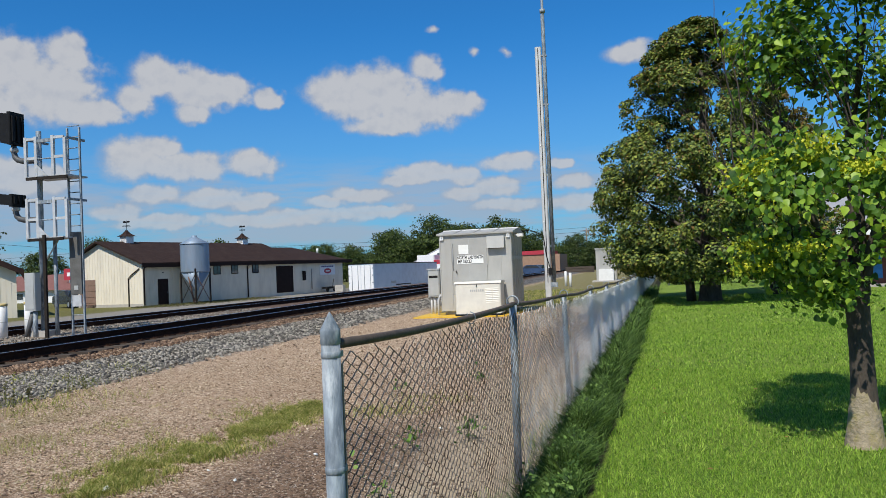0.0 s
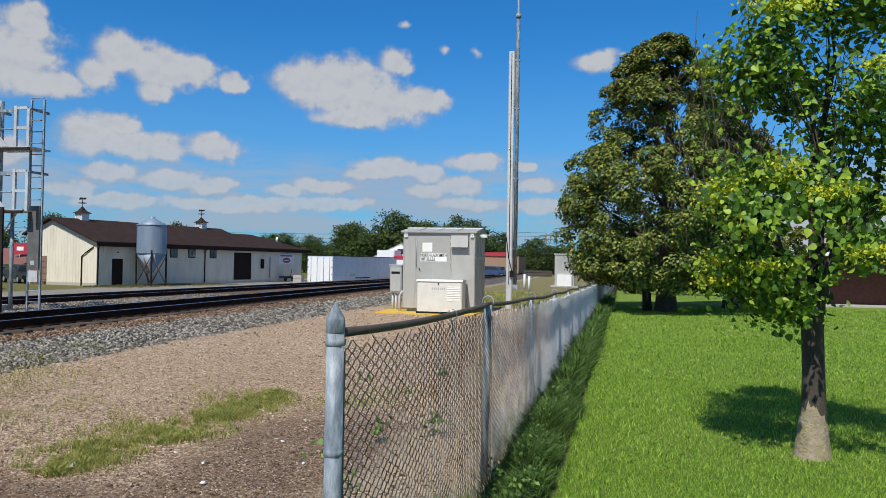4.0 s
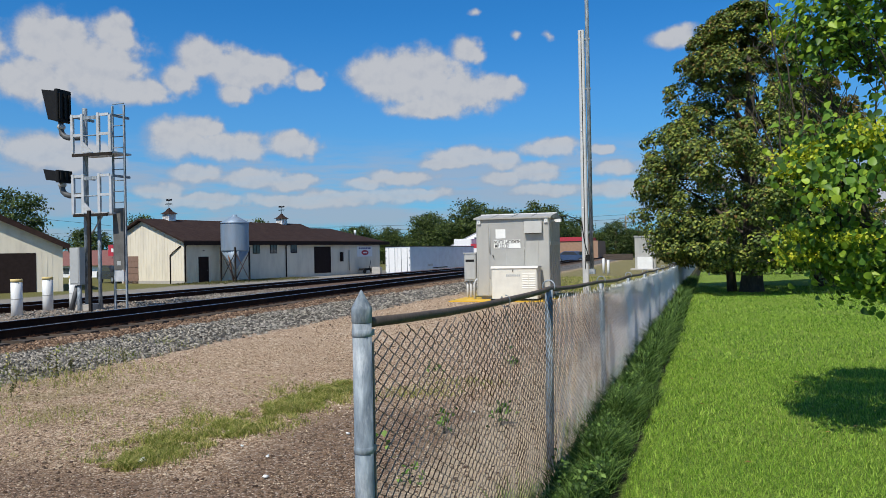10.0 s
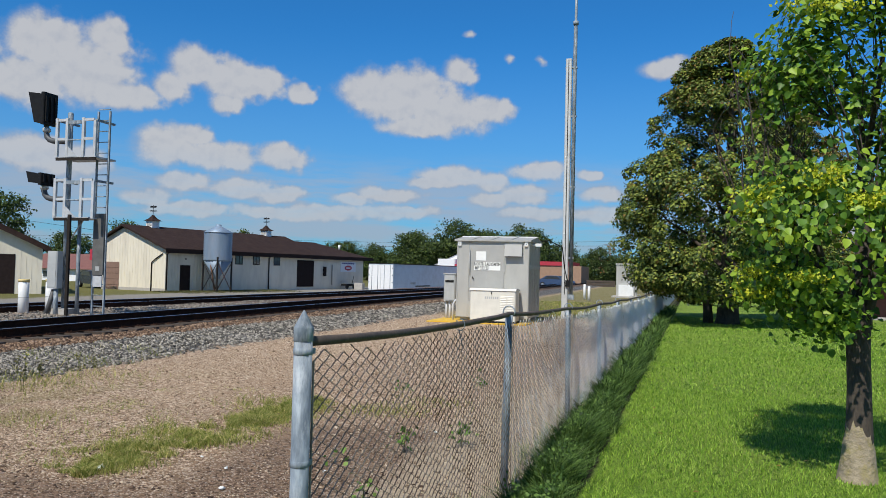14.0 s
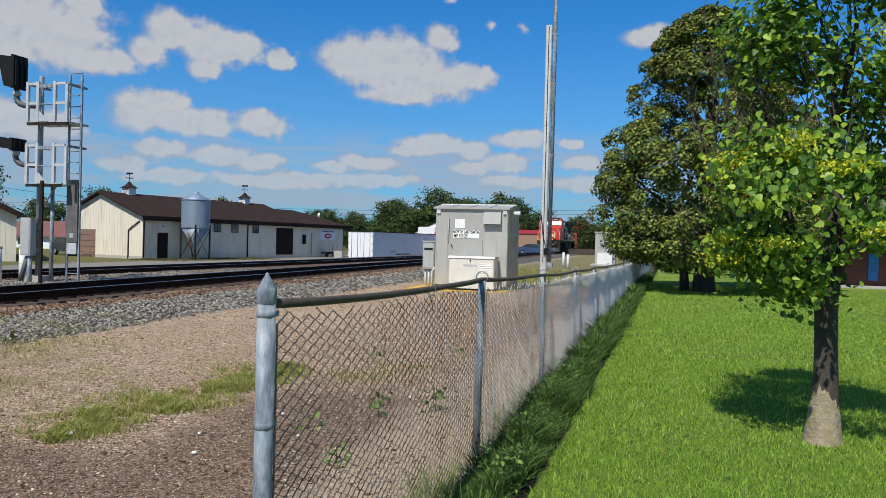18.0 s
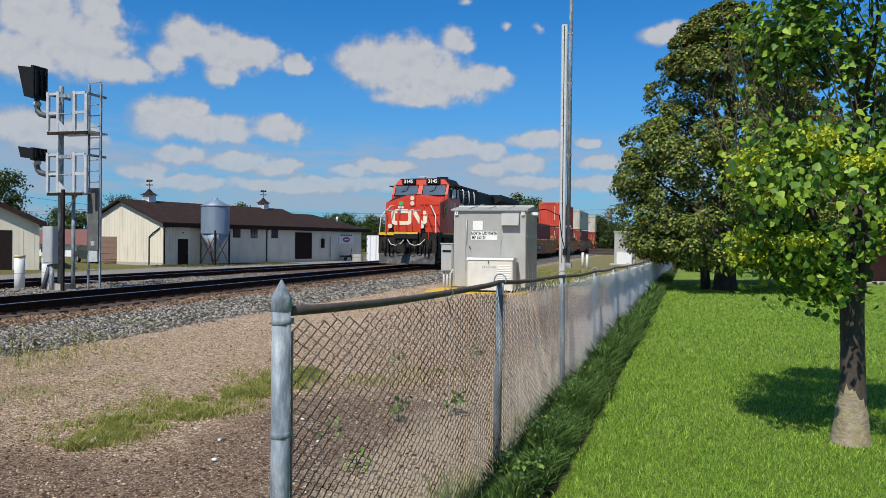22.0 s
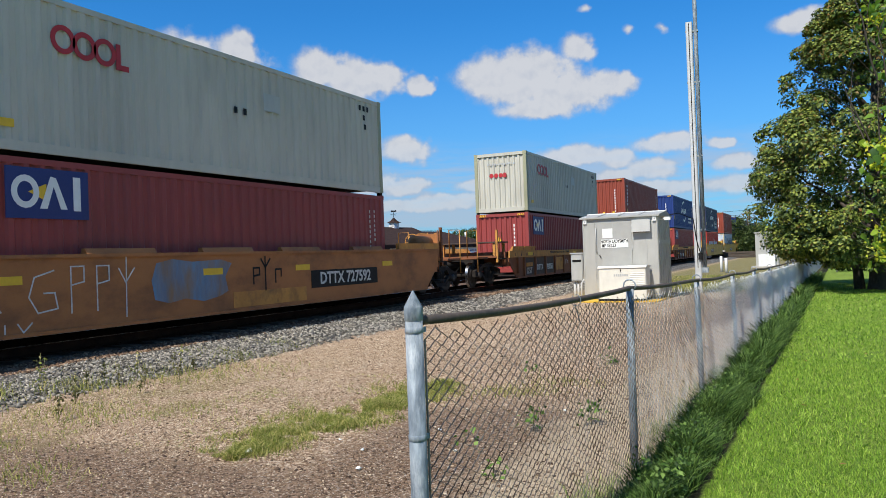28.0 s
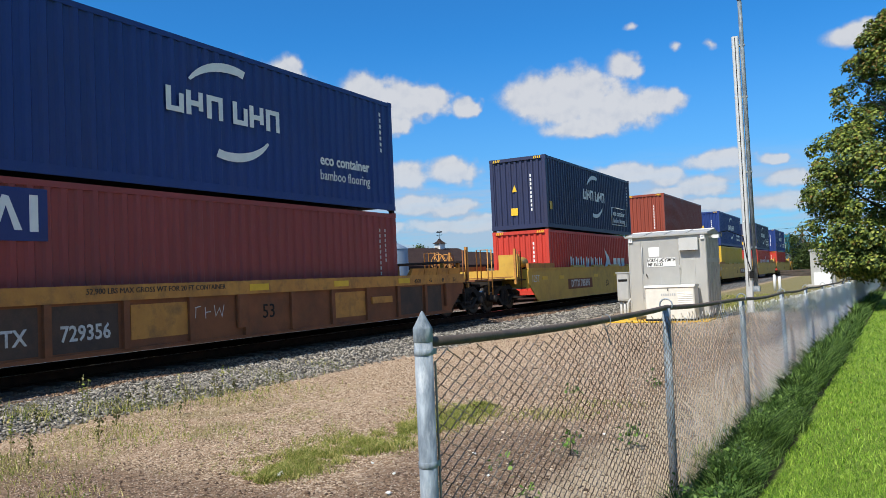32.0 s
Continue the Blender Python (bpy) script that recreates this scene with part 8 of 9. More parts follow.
def make_lilac():
    """The small tree by the lawn's edge."""
    random.seed(11)
    t = thing("lilac_tree", pose(1.66, 7.35, 0), "small lawn tree with heart-shaped leaves and yellow seed heads", "tree")
    shape = ((-0.05, 0.160), (0.04, 0.142), (0.16, 0.124), (0.32, 0.110), (0.5, 0.100), (0.75, 0.093), (1.05, 0.092), (1.3, 0.100), (1.5, 0.085))

    def girth(z):
        return float(np.interp(z, [p[0] for p in shape], [p[1] for p in shape]))

    trunk = Mesh()
    trunk.tube([(0.012 * math.sin(z * 3.0), 0.01 * math.sin(z * 2.0), z) for z, r in shape], [r for z, r in shape], 18)
    trunk.make("trunk", M_BARK, t, "grey furrowed trunk")
    # lichen skin round the foot, with a ragged upper edge
    skin, n = Mesh(), 28
    vs = []
    for k in range(n):
        a = 2 * math.pi * k / n
        top = 0.30 + 0.16 * math.cos(a + 2.0) + 0.09 * noise.noise((math.cos(a) * 2.5, math.sin(a) * 2.5, 4.0))
        for q in range(7):
            z = -0.04 + (top + 0.04) * q / 6
            r = girth(z) + (0.009 if q < 6 else -0.004)
            vs.append((0.012 * math.sin(z * 3.0) + r * math.cos(a), 0.01 * math.sin(z * 2.0) + r * math.sin(a), z))
    skin.add(vs, [(k * 7 + q, ((k + 1) % n) * 7 + q, ((k + 1) % n) * 7 + q + 1, k * 7 + q + 1) for k in range(n) for q in range(6)], True)
    skin.make("root_flare", M_LICHEN, t, "pale lichen-covered foot")
    limbs, tips = Mesh(), []
    for d, L, r in (((0.05, 0.1, 1), 1.35, 0.085), ((0.5, 0.1, 0.9), 0.95, 0.06), ((-0.4, -0.2, 0.9), 0.9, 0.05), ((-0.8, 0.1, 0.5), 0.62, 0.035), ((0.3, -0.4, 0.9), 0.85, 0.05), ((0.1, 0.5, 0.9), 0.85, 0.05),
                    ((-0.95, -0.1, 0.15), 0.42, 0.025)):
        z = random.uniform(1.10, 1.42)
        branch_tree(limbs, (0.02, 0, z), d, L, r, 3, tips, 0.7, 2, 0.3)
    top = [q for q in tips if q[0].z > 2.2]
    for q, d in top[::7]:
        branch_tree(limbs, q, (d.x * 0.6, d.y * 0.6, 1.0), 0.6, 0.008, 1, tips, 0.6, 2, 0.3)
    for x, y, z in ((-0.75, -0.2, 2.6), (-0.9, 0.1, 2.9), (-0.6, 0.0, 3.3), (-1.0, -0.1, 2.3)):
        for k in range(7):
            branch_tree(limbs, (x * 0.35, y, z - 0.3), (x + random.uniform(-0.5, 0.3), random.uniform(-0.5, 0.5), random.uniform(0.2, 0.9)), 0.45, 0.010, 1, [], 0.8, 2, 0.2)
    limbs.make("branchwork", M_BARK, t, "forking grey limbs")
    # crown: leaf sprays round the branch ends and over an uneven shell
    P, O = [], []
    cen = np.array([0.0, 0.0, 2.9])

    def spray(c, n, r):
        q = RNG.normal(0, r, (n, 3)) * np.array([1, 1, 0.7]) + c
        P.append(q)
        O.append(unit(q - cen * np.array([1, 1, 0.85])))

    def reach(z):
        return float(np.interp(z, (1.12, 1.3, 1.5, 1.72, 2.05, 2.35, 2.75, 3.3, 4.0, 4.9, 5.3), (0.0, 0.45, 0.80, 0.95, 1.24, 1.08, 0.88, 0.92, 0.70, 0.4, 0.05)))

    good = [np.array(q) for q, d in tips if math.hypot(q.x, q.y) < reach(q.z)]
    for c in good:
        if random.random() < 0.22:
            spray(c, random.randint(6, 12), 0.11)
    shell = []
    while len(shell) < 195:
        z = random.uniform(1.25, 5.1)
        R = reach(z) * random.uniform(0.45, 1.0)
        a = random.uniform(0, 2 * math.pi)
        if z < 1.75 and math.cos(a) > -0.1:
            continue
        c = np.array([R * math.cos(a), R * math.sin(a), z])
        if noise.noise((c[0] * 1.4, c[1] * 1.4, c[2] * 1.6)) < (0.02 if z < 2.5 else 0.18):
            continue
        shell.append(c)
        spray(c, random.randint(40, 60), 0.125)
    P, O = np.concatenate(P), np.concatenate(O)
    quads("crown", heart_leaves(P, O, 0.070, 0.5, 0.4), M_LILAC, t, 9, HEART_FACES, "bright green leaves")
    S = []
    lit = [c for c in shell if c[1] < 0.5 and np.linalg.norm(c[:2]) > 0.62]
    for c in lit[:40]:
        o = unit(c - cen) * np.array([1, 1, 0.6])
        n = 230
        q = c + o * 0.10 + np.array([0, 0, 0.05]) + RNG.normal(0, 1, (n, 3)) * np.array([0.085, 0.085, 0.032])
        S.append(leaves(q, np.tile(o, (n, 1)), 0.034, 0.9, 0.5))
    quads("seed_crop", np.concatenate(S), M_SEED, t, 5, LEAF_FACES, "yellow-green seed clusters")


make_lilac()


def make_shade_tree(x, y, high, width, seed, lean=0.0, second=True, amount=560, russet=0.13):
    random.seed(seed)
    t = thing("shade_tree", pose(x, y, 0), "tall dense shade tree with dark leaves turning russet", "tree", "shade trees on the lawn")
    Mesh().tube([(0, 0, -0.1), (0, 0, 0.15), (0.02, 0, 0.8), (0.04 + lean, 0, 2.4), (0.05 + lean, 0, high * 0.85)], [0.48, 0.40, 0.34, 0.28, 0.05], 14).make("trunk", M_BARK, t, "stout dark trunk")
    if second:
        Mesh().tube([(-0.62, 0.4, -0.1), (-0.66, 0.4, 0.6), (-0.8, 0.3, 1.6), (-0.85, 0.2, 3.4)], [0.19, 0.16, 0.14, 0.1], 10).make("second_trunk", M_BARK, t)
    limbs, tips = Mesh(), []
    for k in range(16):
        a = k * 2.4
        z = 1.4 + (high * 0.72 - 1.4) * k / 16
        branch_tree(limbs, (0.03, 0, z), (math.cos(a), math.sin(a), 0.55), width * 0.55 * (1 - 0.5 * k / 16), 0.09, 2, tips, 0.6, 2, 0.3)
    limbs.make("branchwork", M_BARK, t)
    P, O, Q, OQ = [], [], [], []
    profile = ((0.10, 0.15, 0.20, 0.34, 0.45, 0.53, 0.65, 0.77, 0.87, 0.93, 1.0), (0.50, 0.86, 0.96, 1.00, 0.91, 0.84, 0.73, 0.60, 0.46, 0.34, 0.08))
    lobes = 0
    while lobes < amount:
        h = 0.11 + 0.88 * random.random() ** 1.1
        z = high * h
        R = width * float(np.interp(h, *profile))
        a = random.uniform(0, 2 * math.pi)
        big = random.uniform(0.34, 0.74) * (1.0 - 0.45 * h)
        reach = 1 + 0.16 * noise.noise((math.cos(a) * 1.6, math.sin(a) * 1.6, h * 5 + seed))
        rr = max(0.0, R * reach * (0.84 if math.cos(a) > 0.3 else 1.0) - big * 0.8) * math.sqrt(random.uniform(0.35, 1.0))
        c = np.array([rr * math.cos(a) + 0.03, rr * math.sin(a), z])
        if noise.noise((c[0] * 0.8 + seed, c[1] * 0.8, c[2] * 0.8)) < -0.42:
            continue
        lobes += 1
        out = unit(np.array([c[0], c[1], (z - high * 0.35) * 0.55 + 0.6]))
        n = int(150 + 420 * big)
        d = unit(RNG.normal(0, 1, (n, 3)))
        d = d[d @ out > -0.25]
        q = c + d * (big * RNG.uniform(0.70, 1.08, len(d)))[:, None] * np.array([1.0, 1.0, 0.72])
        o = unit(d + 0.35 * out + np.array([0, 0, 0.25]))
        # seed bracts and turning leaves, more of them towards the top
        brown = RNG.uniform(0, 1, len(d)) < russet * max(0.0, 0.25 + 0.9 * h + 0.5 * noise.noise((c[0], c[1], z + seed)))
        P.append(q[~brown]), O.append(o[~brown]), Q.append(q[brown]), OQ.append(o[brown])
    P, O, Q, OQ = (np.concatenate(v) for v in (P, O, Q, OQ))
    quads("crown", leaves(P, O, 0.120, 0.26, 0.3), M_LINDEN, t, 5, LEAF_FACES, "dark green leaves")
    quads("bract_layer", leaves(Q, OQ, 0.115, 0.7, 0.6), M_RUSSET, t, 5, LEAF_FACES, "russet seed bracts")
    return t


make_shade_tree(2.25, 29.6, 10.2, 4.55, 3)
make_shade_tree(5.2, 33.5, 8.2, 3.3, 5, second=False, amount=190, russet=0.6)


def make_far_tree(name, label, high, width, seed, material=None):
    random.seed(seed)
    t = thing(name, pose(0, 0, 0), label, "tree", "trees beyond the lot")
    Mesh().tube([(0, 0, -0.2), (0, 0, high * 0.3), (0.1, 0, high * 0.75)], [0.28, 0.22, 0.05], 8).make("trunk", M_BARK, t)
    limbs, tips = Mesh(), []
    for k in range(6):
        branch_tree(limbs, (0, 0, high * 0.3), (math.cos(k * 1.1), math.sin(k * 1.1), 1.0), high * 0.25, 0.1, 1, tips, 0.6, 2, 0.3)
    limbs.make("branchwork", M_BARK, t)
    P, O = [], []
    for i in range(240):
        z = high * random.uniform(0.12, 1.0)
        h = (z / high - 0.55) / 0.5
        R = width * math.sqrt(max(0.03, 1 - h * h)) * random.uniform(0.35, 1.08)
        a = random.uniform(0, 2 * math.pi)
        c = np.array([R * math.cos(a), R * math.sin(a), z + 0.4 * math.sin(a * 3 + seed)])
        q = c + RNG.normal(0, 1, (26, 3)) * np.array([0.55, 0.55, 0.32])
        P.append(q)
        O.append(unit(q - np.array([0, 0, high * 0.45])))
    quads("crown", leaves(np.concatenate(P), np.concatenate(O), 0.42, 0.8, 0.25), material or M_FARLEAF, t, 5, LEAF_FACES)
    return t


def plant_far_trees():
    kinds = [make_far_tree("far_tree", "broad dark green tree in the distance", 9.0, 4.6, 21), make_far_tree("far_tree", "rounded dark green tree in the distance", 8.0, 4.0, 22), make_far_tree("far_tree", "tall dark green tree in the distance", 11.0, 4.2, 23)]
    spots = []
    random.seed(5)
    # belt behind the trailer and the cabin
    for k in range(26):
        spots.append((-62 + k * 2.2 + random.uniform(-0.8, 0.8), 138 + random.uniform(-5, 6), random.uniform(0.80, 1.05) * (0.66 if k < 8 else 0.62 if k > 18 else 1.0)))
    for k in range(8):
        spots.append((-66 + k * 6.0, 152 + random.uniform(-4, 4), random.uniform(0.80, 0.96) * (0.7 if k < 3 else 1.0)))
    # beyond the barn and the sheds
    for x, y, s in ((-78, 88, 0.72), (-84, 82, 0.95), (-90, 76, 1.0), (-72, 92, 0.62), (-66, 84, 0.62), (-61, 88, 0.6), (-98, 84, 1.0), (-58, 98, 0.58), (-53, 104, 0.56), (-48, 112, 0.55), (-66, 112, 0.64), (-104, 70, 1.0), (-58, 128, 0.66)):
        spots.append((x, y, s))
    # far end of the line
    for x, y, s in ((-22, 175, 0.8), (-17, 190, 0.75), (-13, 215, 0.7), (-9, 235, 0.65), (-2, 240, 0.6), (4, 250, 0.6), (-27, 165, 0.85), (10, 120, 0.8), (16, 110, 0.8), (3, 150, 0.7)):
        spots.append((x, y, s))
    # behind the park
    for x, y, s in ((4.5, 62, 0.62), (9.0, 64, 0.66), (14, 62, 0.7), (20, 58, 0.75), (27, 54, 0.8), (34, 48, 0.8), (40, 40, 0.85), (0.5, 70, 0.5)):
        spots.append((x, y, s))
    for i, (x, y, s) in enumerate(spots):
        m = pose(x, y, -0.3, 0, 0, random.uniform(0, 360)) @ Matrix.Diagonal((s, s, s * random.uniform(0.92, 1.06), 1))
        if i < 3:
            kinds[i].matrix_basis = m
        else:
            copy_thing(kinds[i % 3], Matrix()).matrix_basis = m
    # hedge along the park's far side
    P = np.stack([RNG.uniform(1.2, 30, 5200), RNG.uniform(47, 49, 5200), RNG.uniform(0.0, 1.0, 5200) ** 0.7 * 1.6], axis=1)
    hd = quads("far_hedge", leaves(P, unit(RNG.normal(0, 1, P.shape) + np.array([0, -1, 0.5])), 0.26, 0.8), M_FARLEAF, None, 5, LEAF_FACES)
    tagged(hd, "dark green hedge along the far lawn edge", "hedge", kind="stuff")


plant_far_trees()


# ---- grass, weeds, stones ----
M_TURF = leaf_material("turf_blades", (0.070, 0.155, 0.013), (0.245, 0.43, 0.040), (0.47, 0.62, 0.11), 0.3, 0.6, 5.0, (0.74, 0.80, 0.62))
M_WEED = leaf_material("rank_grass", (0.036, 0.085, 0.014), (0.095, 0.200, 0.028), (0.27, 0.41, 0.10), 0.3, 0.6)
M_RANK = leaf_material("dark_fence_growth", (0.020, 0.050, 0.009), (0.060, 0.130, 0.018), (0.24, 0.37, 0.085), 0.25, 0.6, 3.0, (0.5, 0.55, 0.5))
M_FOOT = leaf_material("pale_foot_grass", (0.12, 0.19, 0.05), (0.28, 0.36, 0.11), (0.58, 0.56, 0.30), 0.3, 0.7, 4.0)
M_DULL = leaf_material("dull_rough_grass", (0.055, 0.065, 0.020), (0.11, 0.115, 0.040), (0.20, 0.17, 0.075), 0.2, 0.8)
M_STRAW = leaf_material("yard_grass", (0.11, 0.17, 0.026), (0.34, 0.385, 0.072), (0.74, 0.63, 0.28), 0.3, 0.7, 6.0, (0.55, 0.55, 0.45))


def blades(P, high, wide, lean=0.45):
    n = len(P)
    a = RNG.uniform(0, 2 * np.pi, n)
    h = high * RNG.uniform(0.5, 1.2, n)
    side = np.stack([np.cos(a), np.sin(a), np.zeros(n)], axis=1) * (wide * RNG.uniform(0.7, 1.3, n))[:, None]
    b = RNG.uniform(0, 2 * np.pi, n)
    tip = np.stack([np.cos(b), np.sin(b), np.zeros(n)], axis=1) * (h * lean * RNG.uniform(0.2, 1.6, n))[:, None]
    mid = P + tip * 0.35 + np.stack([np.zeros(n), np.zeros(n), h * 0.6], axis=1)
    end = P + tip + np.stack([np.zeros(n), np.zeros(n), h], axis=1)
    return np.stack([P - side, P + side, mid + side * 0.7, mid - side * 0.7, end], axis=1)


BLADE_FACES = ((0, 1, 2, 3), (3, 2, 4))


def on_ground(x, y, dz=-0.005):
    return np.array([(a, b, ground_z(a, b) + 0.035 * noise.noise((a * 0.5, b * 0.5, 3.1)) + 0.012 * noise.noise((a * 2.1, b * 2.1, 7.0)) + dz) for a, b in zip(x, y)])


def make_grass():
    V = []
    for y0, y1, x1, dens, h, w in ((3.2, 7.0, 4.6, 3600, 0.040, 0.0026), (7.0, 12.0, 7.2, 1700, 0.042, 0.0040), (12.0, 20.0, 10.5, 520, 0.045, 0.007), (20.0, 34.0, 14.0, 150, 0.05, 0.012)):
        n = int((y1 - y0) * (x1 + 0.7) * dens)
        y = RNG.uniform(y0, y1, n)
        ragged = np.array([0.07 * noise.noise((0.2, b * 1.4, 6.0)) + 0.03 * noise.noise((0.4, b * 5.0, 6.0)) for b in y])
        x = -0.665 + 0.033 * y + ragged + RNG.uniform(0, 1, n) * (x1 + 0.665 - 0.033 * y)
        V.append(blades(on_ground(x, y), h, w, 0.7))
    ob = quads("lawn_grass", np.concatenate(V), M_TURF, None, 5, BLADE_FACES)
    tagged(ob, "short mown green lawn grass", "grass", kind="stuff")
    # rank growth along the fence
    V = []
    for y0, y1, dens, h, w in ((3.0, 9.0, 5600, 0.165, 0.0045), (9.0, 16.0, 2300, 0.18, 0.007), (16.0, 40.0, 420, 0.23, 0.014)):
        n = int((y1 - y0) * 0.6 * dens)
        y = RNG.uniform(y0, y1, n)
        u = RNG.beta(1.6, 1.5, n)
        edge = np.array([0.13 * noise.noise((0.3, b * 1.1, 8.0)) + 0.06 * noise.noise((0.7, b * 4.1, 8.0)) for b in y])
        x = -1.15 + 0.033 * y + u * (0.45 + edge)
        clump = np.array([0.35 + 1.5 * max(0.0, 0.42 + noise.noise((a * 3.1, b * 2.3, 4.0))) for a, b in zip(x, y)]) * (0.75 + 0.45 * np.sin(np.pi * u))
        keep = RNG.uniform(0, 1, n) < np.clip((y - 3.6) / 2.4, 0.05, 1)
        V.append(blades(on_ground(x[keep], y[keep]), h * clump[keep], w, 0.95))
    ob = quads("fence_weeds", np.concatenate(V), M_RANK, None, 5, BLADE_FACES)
    tagged(ob, "rank dark green grass along the fence foot", "grass", kind="stuff")
    n = 6500
    y = 5.0 + 20 * RNG.uniform(0, 1, n) ** 1.7
    x = -1.12 + 0.033 * y + RNG.beta(1.5, 1.5, n) * 0.40
    q = on_ground(x, y)
    q[:, 2] += RNG.uniform(0.02, 0.24, n) * np.array([0.35 + 1.3 * max(0.0, 0.42 + noise.noise((a * 3.1, b * 2.3, 4.0))) for a, b in zip(x, y)])
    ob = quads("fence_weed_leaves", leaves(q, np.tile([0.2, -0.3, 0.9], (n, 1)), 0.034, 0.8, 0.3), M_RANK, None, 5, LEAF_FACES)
    tagged(ob, "small broad weed leaves along the fence foot", "weeds", kind="stuff")
    # paler grass growing through the foot of the fence
    n = 9000
    y = 3.6 + 22 * RNG.uniform(0, 1, n) ** 1.5
    x = -1.22 + 0.033 * y + RNG.normal(0, 0.10, n)
    k = np.array([noise.noise((a * 2.0, b * 1.3, 12.0)) for a, b in zip(x, y)]) > RNG.uniform(-0.25, 0.45, n)
    ob = quads("fence_foot_grass", blades(on_ground(x[k], y[k]), 0.11, 0.004, 0.9), M_FOOT, None, 5, BLADE_FACES)
    tagged(ob, "pale green grass growing through the fence foot", "grass", kind="stuff")
    # strip of coarse grass across the yard
    n = 60000
    t = RNG.uniform(0, 1, n)
    wd = 0.07 + 0.54 * np.sqrt(np.sin(np.pi * np.clip(t * 0.93 + 0.03, 0, 1)))
    loose = RNG.uniform(0, 1, n) < 0.22
    off = RNG.normal(0, 0.24, n) * wd * 1.5 - np.where(loose, np.abs(RNG.normal(0, 0.42, n)), 0.0)
    x, y = -4.32 + 0.30 * t + off + 0.10 * np.sin(np.pi * t), 5.15 + 3.9 * t - off * 0.25
    dens = np.array([noise.noise((a * 1.6, b * 1.6, 9.0)) + 0.9 * noise.noise((a * 8.0, b * 6.0, 1.0)) for a, b in zip(x, y)])
    k = dens > RNG.uniform(-0.35, 0.55, n) + np.where(loose, 0.25, 0.0)
    tall = np.clip(0.05 + 0.05 * dens[k], 0.02, 0.10)
    V = [blades(on_ground(x[k], y[k]), tall, 0.0030, 1.0)]
    # scattered tufts towards the track and by the fence
    for cx, cy, r, m, h in ((-7.3, 6.2, 0.8, 500, 0.10), (-6.6, 4.6, 0.7, 260, 0.08), (-6.2, 6.6, 0.7, 260, 0.06), (-8.2, 8.6, 0.9, 420, 0.13), (-7.7, 9.7, 0.8, 260, 0.10), (-8.6, 7.4, 0.7, 420, 0.14), (-5.4, 4.2, 0.5, 200, 0.07), (-8.9, 10.6, 0.7, 220, 0.12),
                            (-3.0, 8.6, 0.5, 420, 0.07), (-2.6, 9.4, 0.5, 260, 0.06), (-7.4, 5.0, 0.6, 200, 0.09), (-9.2, 6.4, 0.5, 260, 0.16), (-9.0, 12.2, 0.6, 160, 0.1)):
        xx, yy = cx + RNG.normal(0, r * 0.6, m), cy + RNG.normal(0, r * 0.4, m)
        V.append(blades(on_ground(xx, yy), h, 0.0035, 0.8))
    n = 15000
    xx, yy = RNG.uniform(-8.9, -5.0, n), RNG.uniform(3.6, 9.5, n)
    low = np.array([noise.noise((a * 1.1, b * 1.4, 15.0)) + 0.5 * noise.noise((a * 5.0, b * 6.0, 15.0)) for a, b in zip(xx, yy)]) > RNG.uniform(0.05, 0.75, n)
    V.append(blades(on_ground(xx[low], yy[low]), 0.035, 0.0035, 1.2))
    ob = quads("yard_grass", np.concatenate(V), M_STRAW, None, 5, BLADE_FACES)
    tagged(ob, "coarse yellowing grass patches on the gravel", "grass", kind="stuff")
    # rank grass at the foot of the barn
    n = 5000
    m = pose(-35.9, 50.5, -0.42, 0, 0, -12.7)
    q = np.array([m @ Vector((0.3 + 4.6 * a * b, -1.5 + 13.5 * c, 0)) for a, b, c in RNG.uniform(0, 1, (n, 3))])
    ob = quads("barn_grass", blades(q, 0.13, 0.020, 0.8), M_DULL, None, 5, BLADE_FACES)
    tagged(ob, "uncut grass along the foot of the barn", "grass", kind="stuff")
    # verge behind the cabin
    n = 9000
    x, y = RNG.uniform(-7.6, -1.5, n), RNG.uniform(28.5, 46, n)
    k = np.array([noise.noise((a * 0.5, b * 0.3, 2.0)) for a, b in zip(x, y)]) > RNG.uniform(-0.5, 0.25, n)
    ob = quads("verge_grass", blades(on_ground(x[k], y[k]), 0.10, 0.012, 0.8), M_STRAW, None, 5, BLADE_FACES)
    tagged(ob, "dry verge grass behind the signal cabin", "grass", kind="stuff")


make_grass()


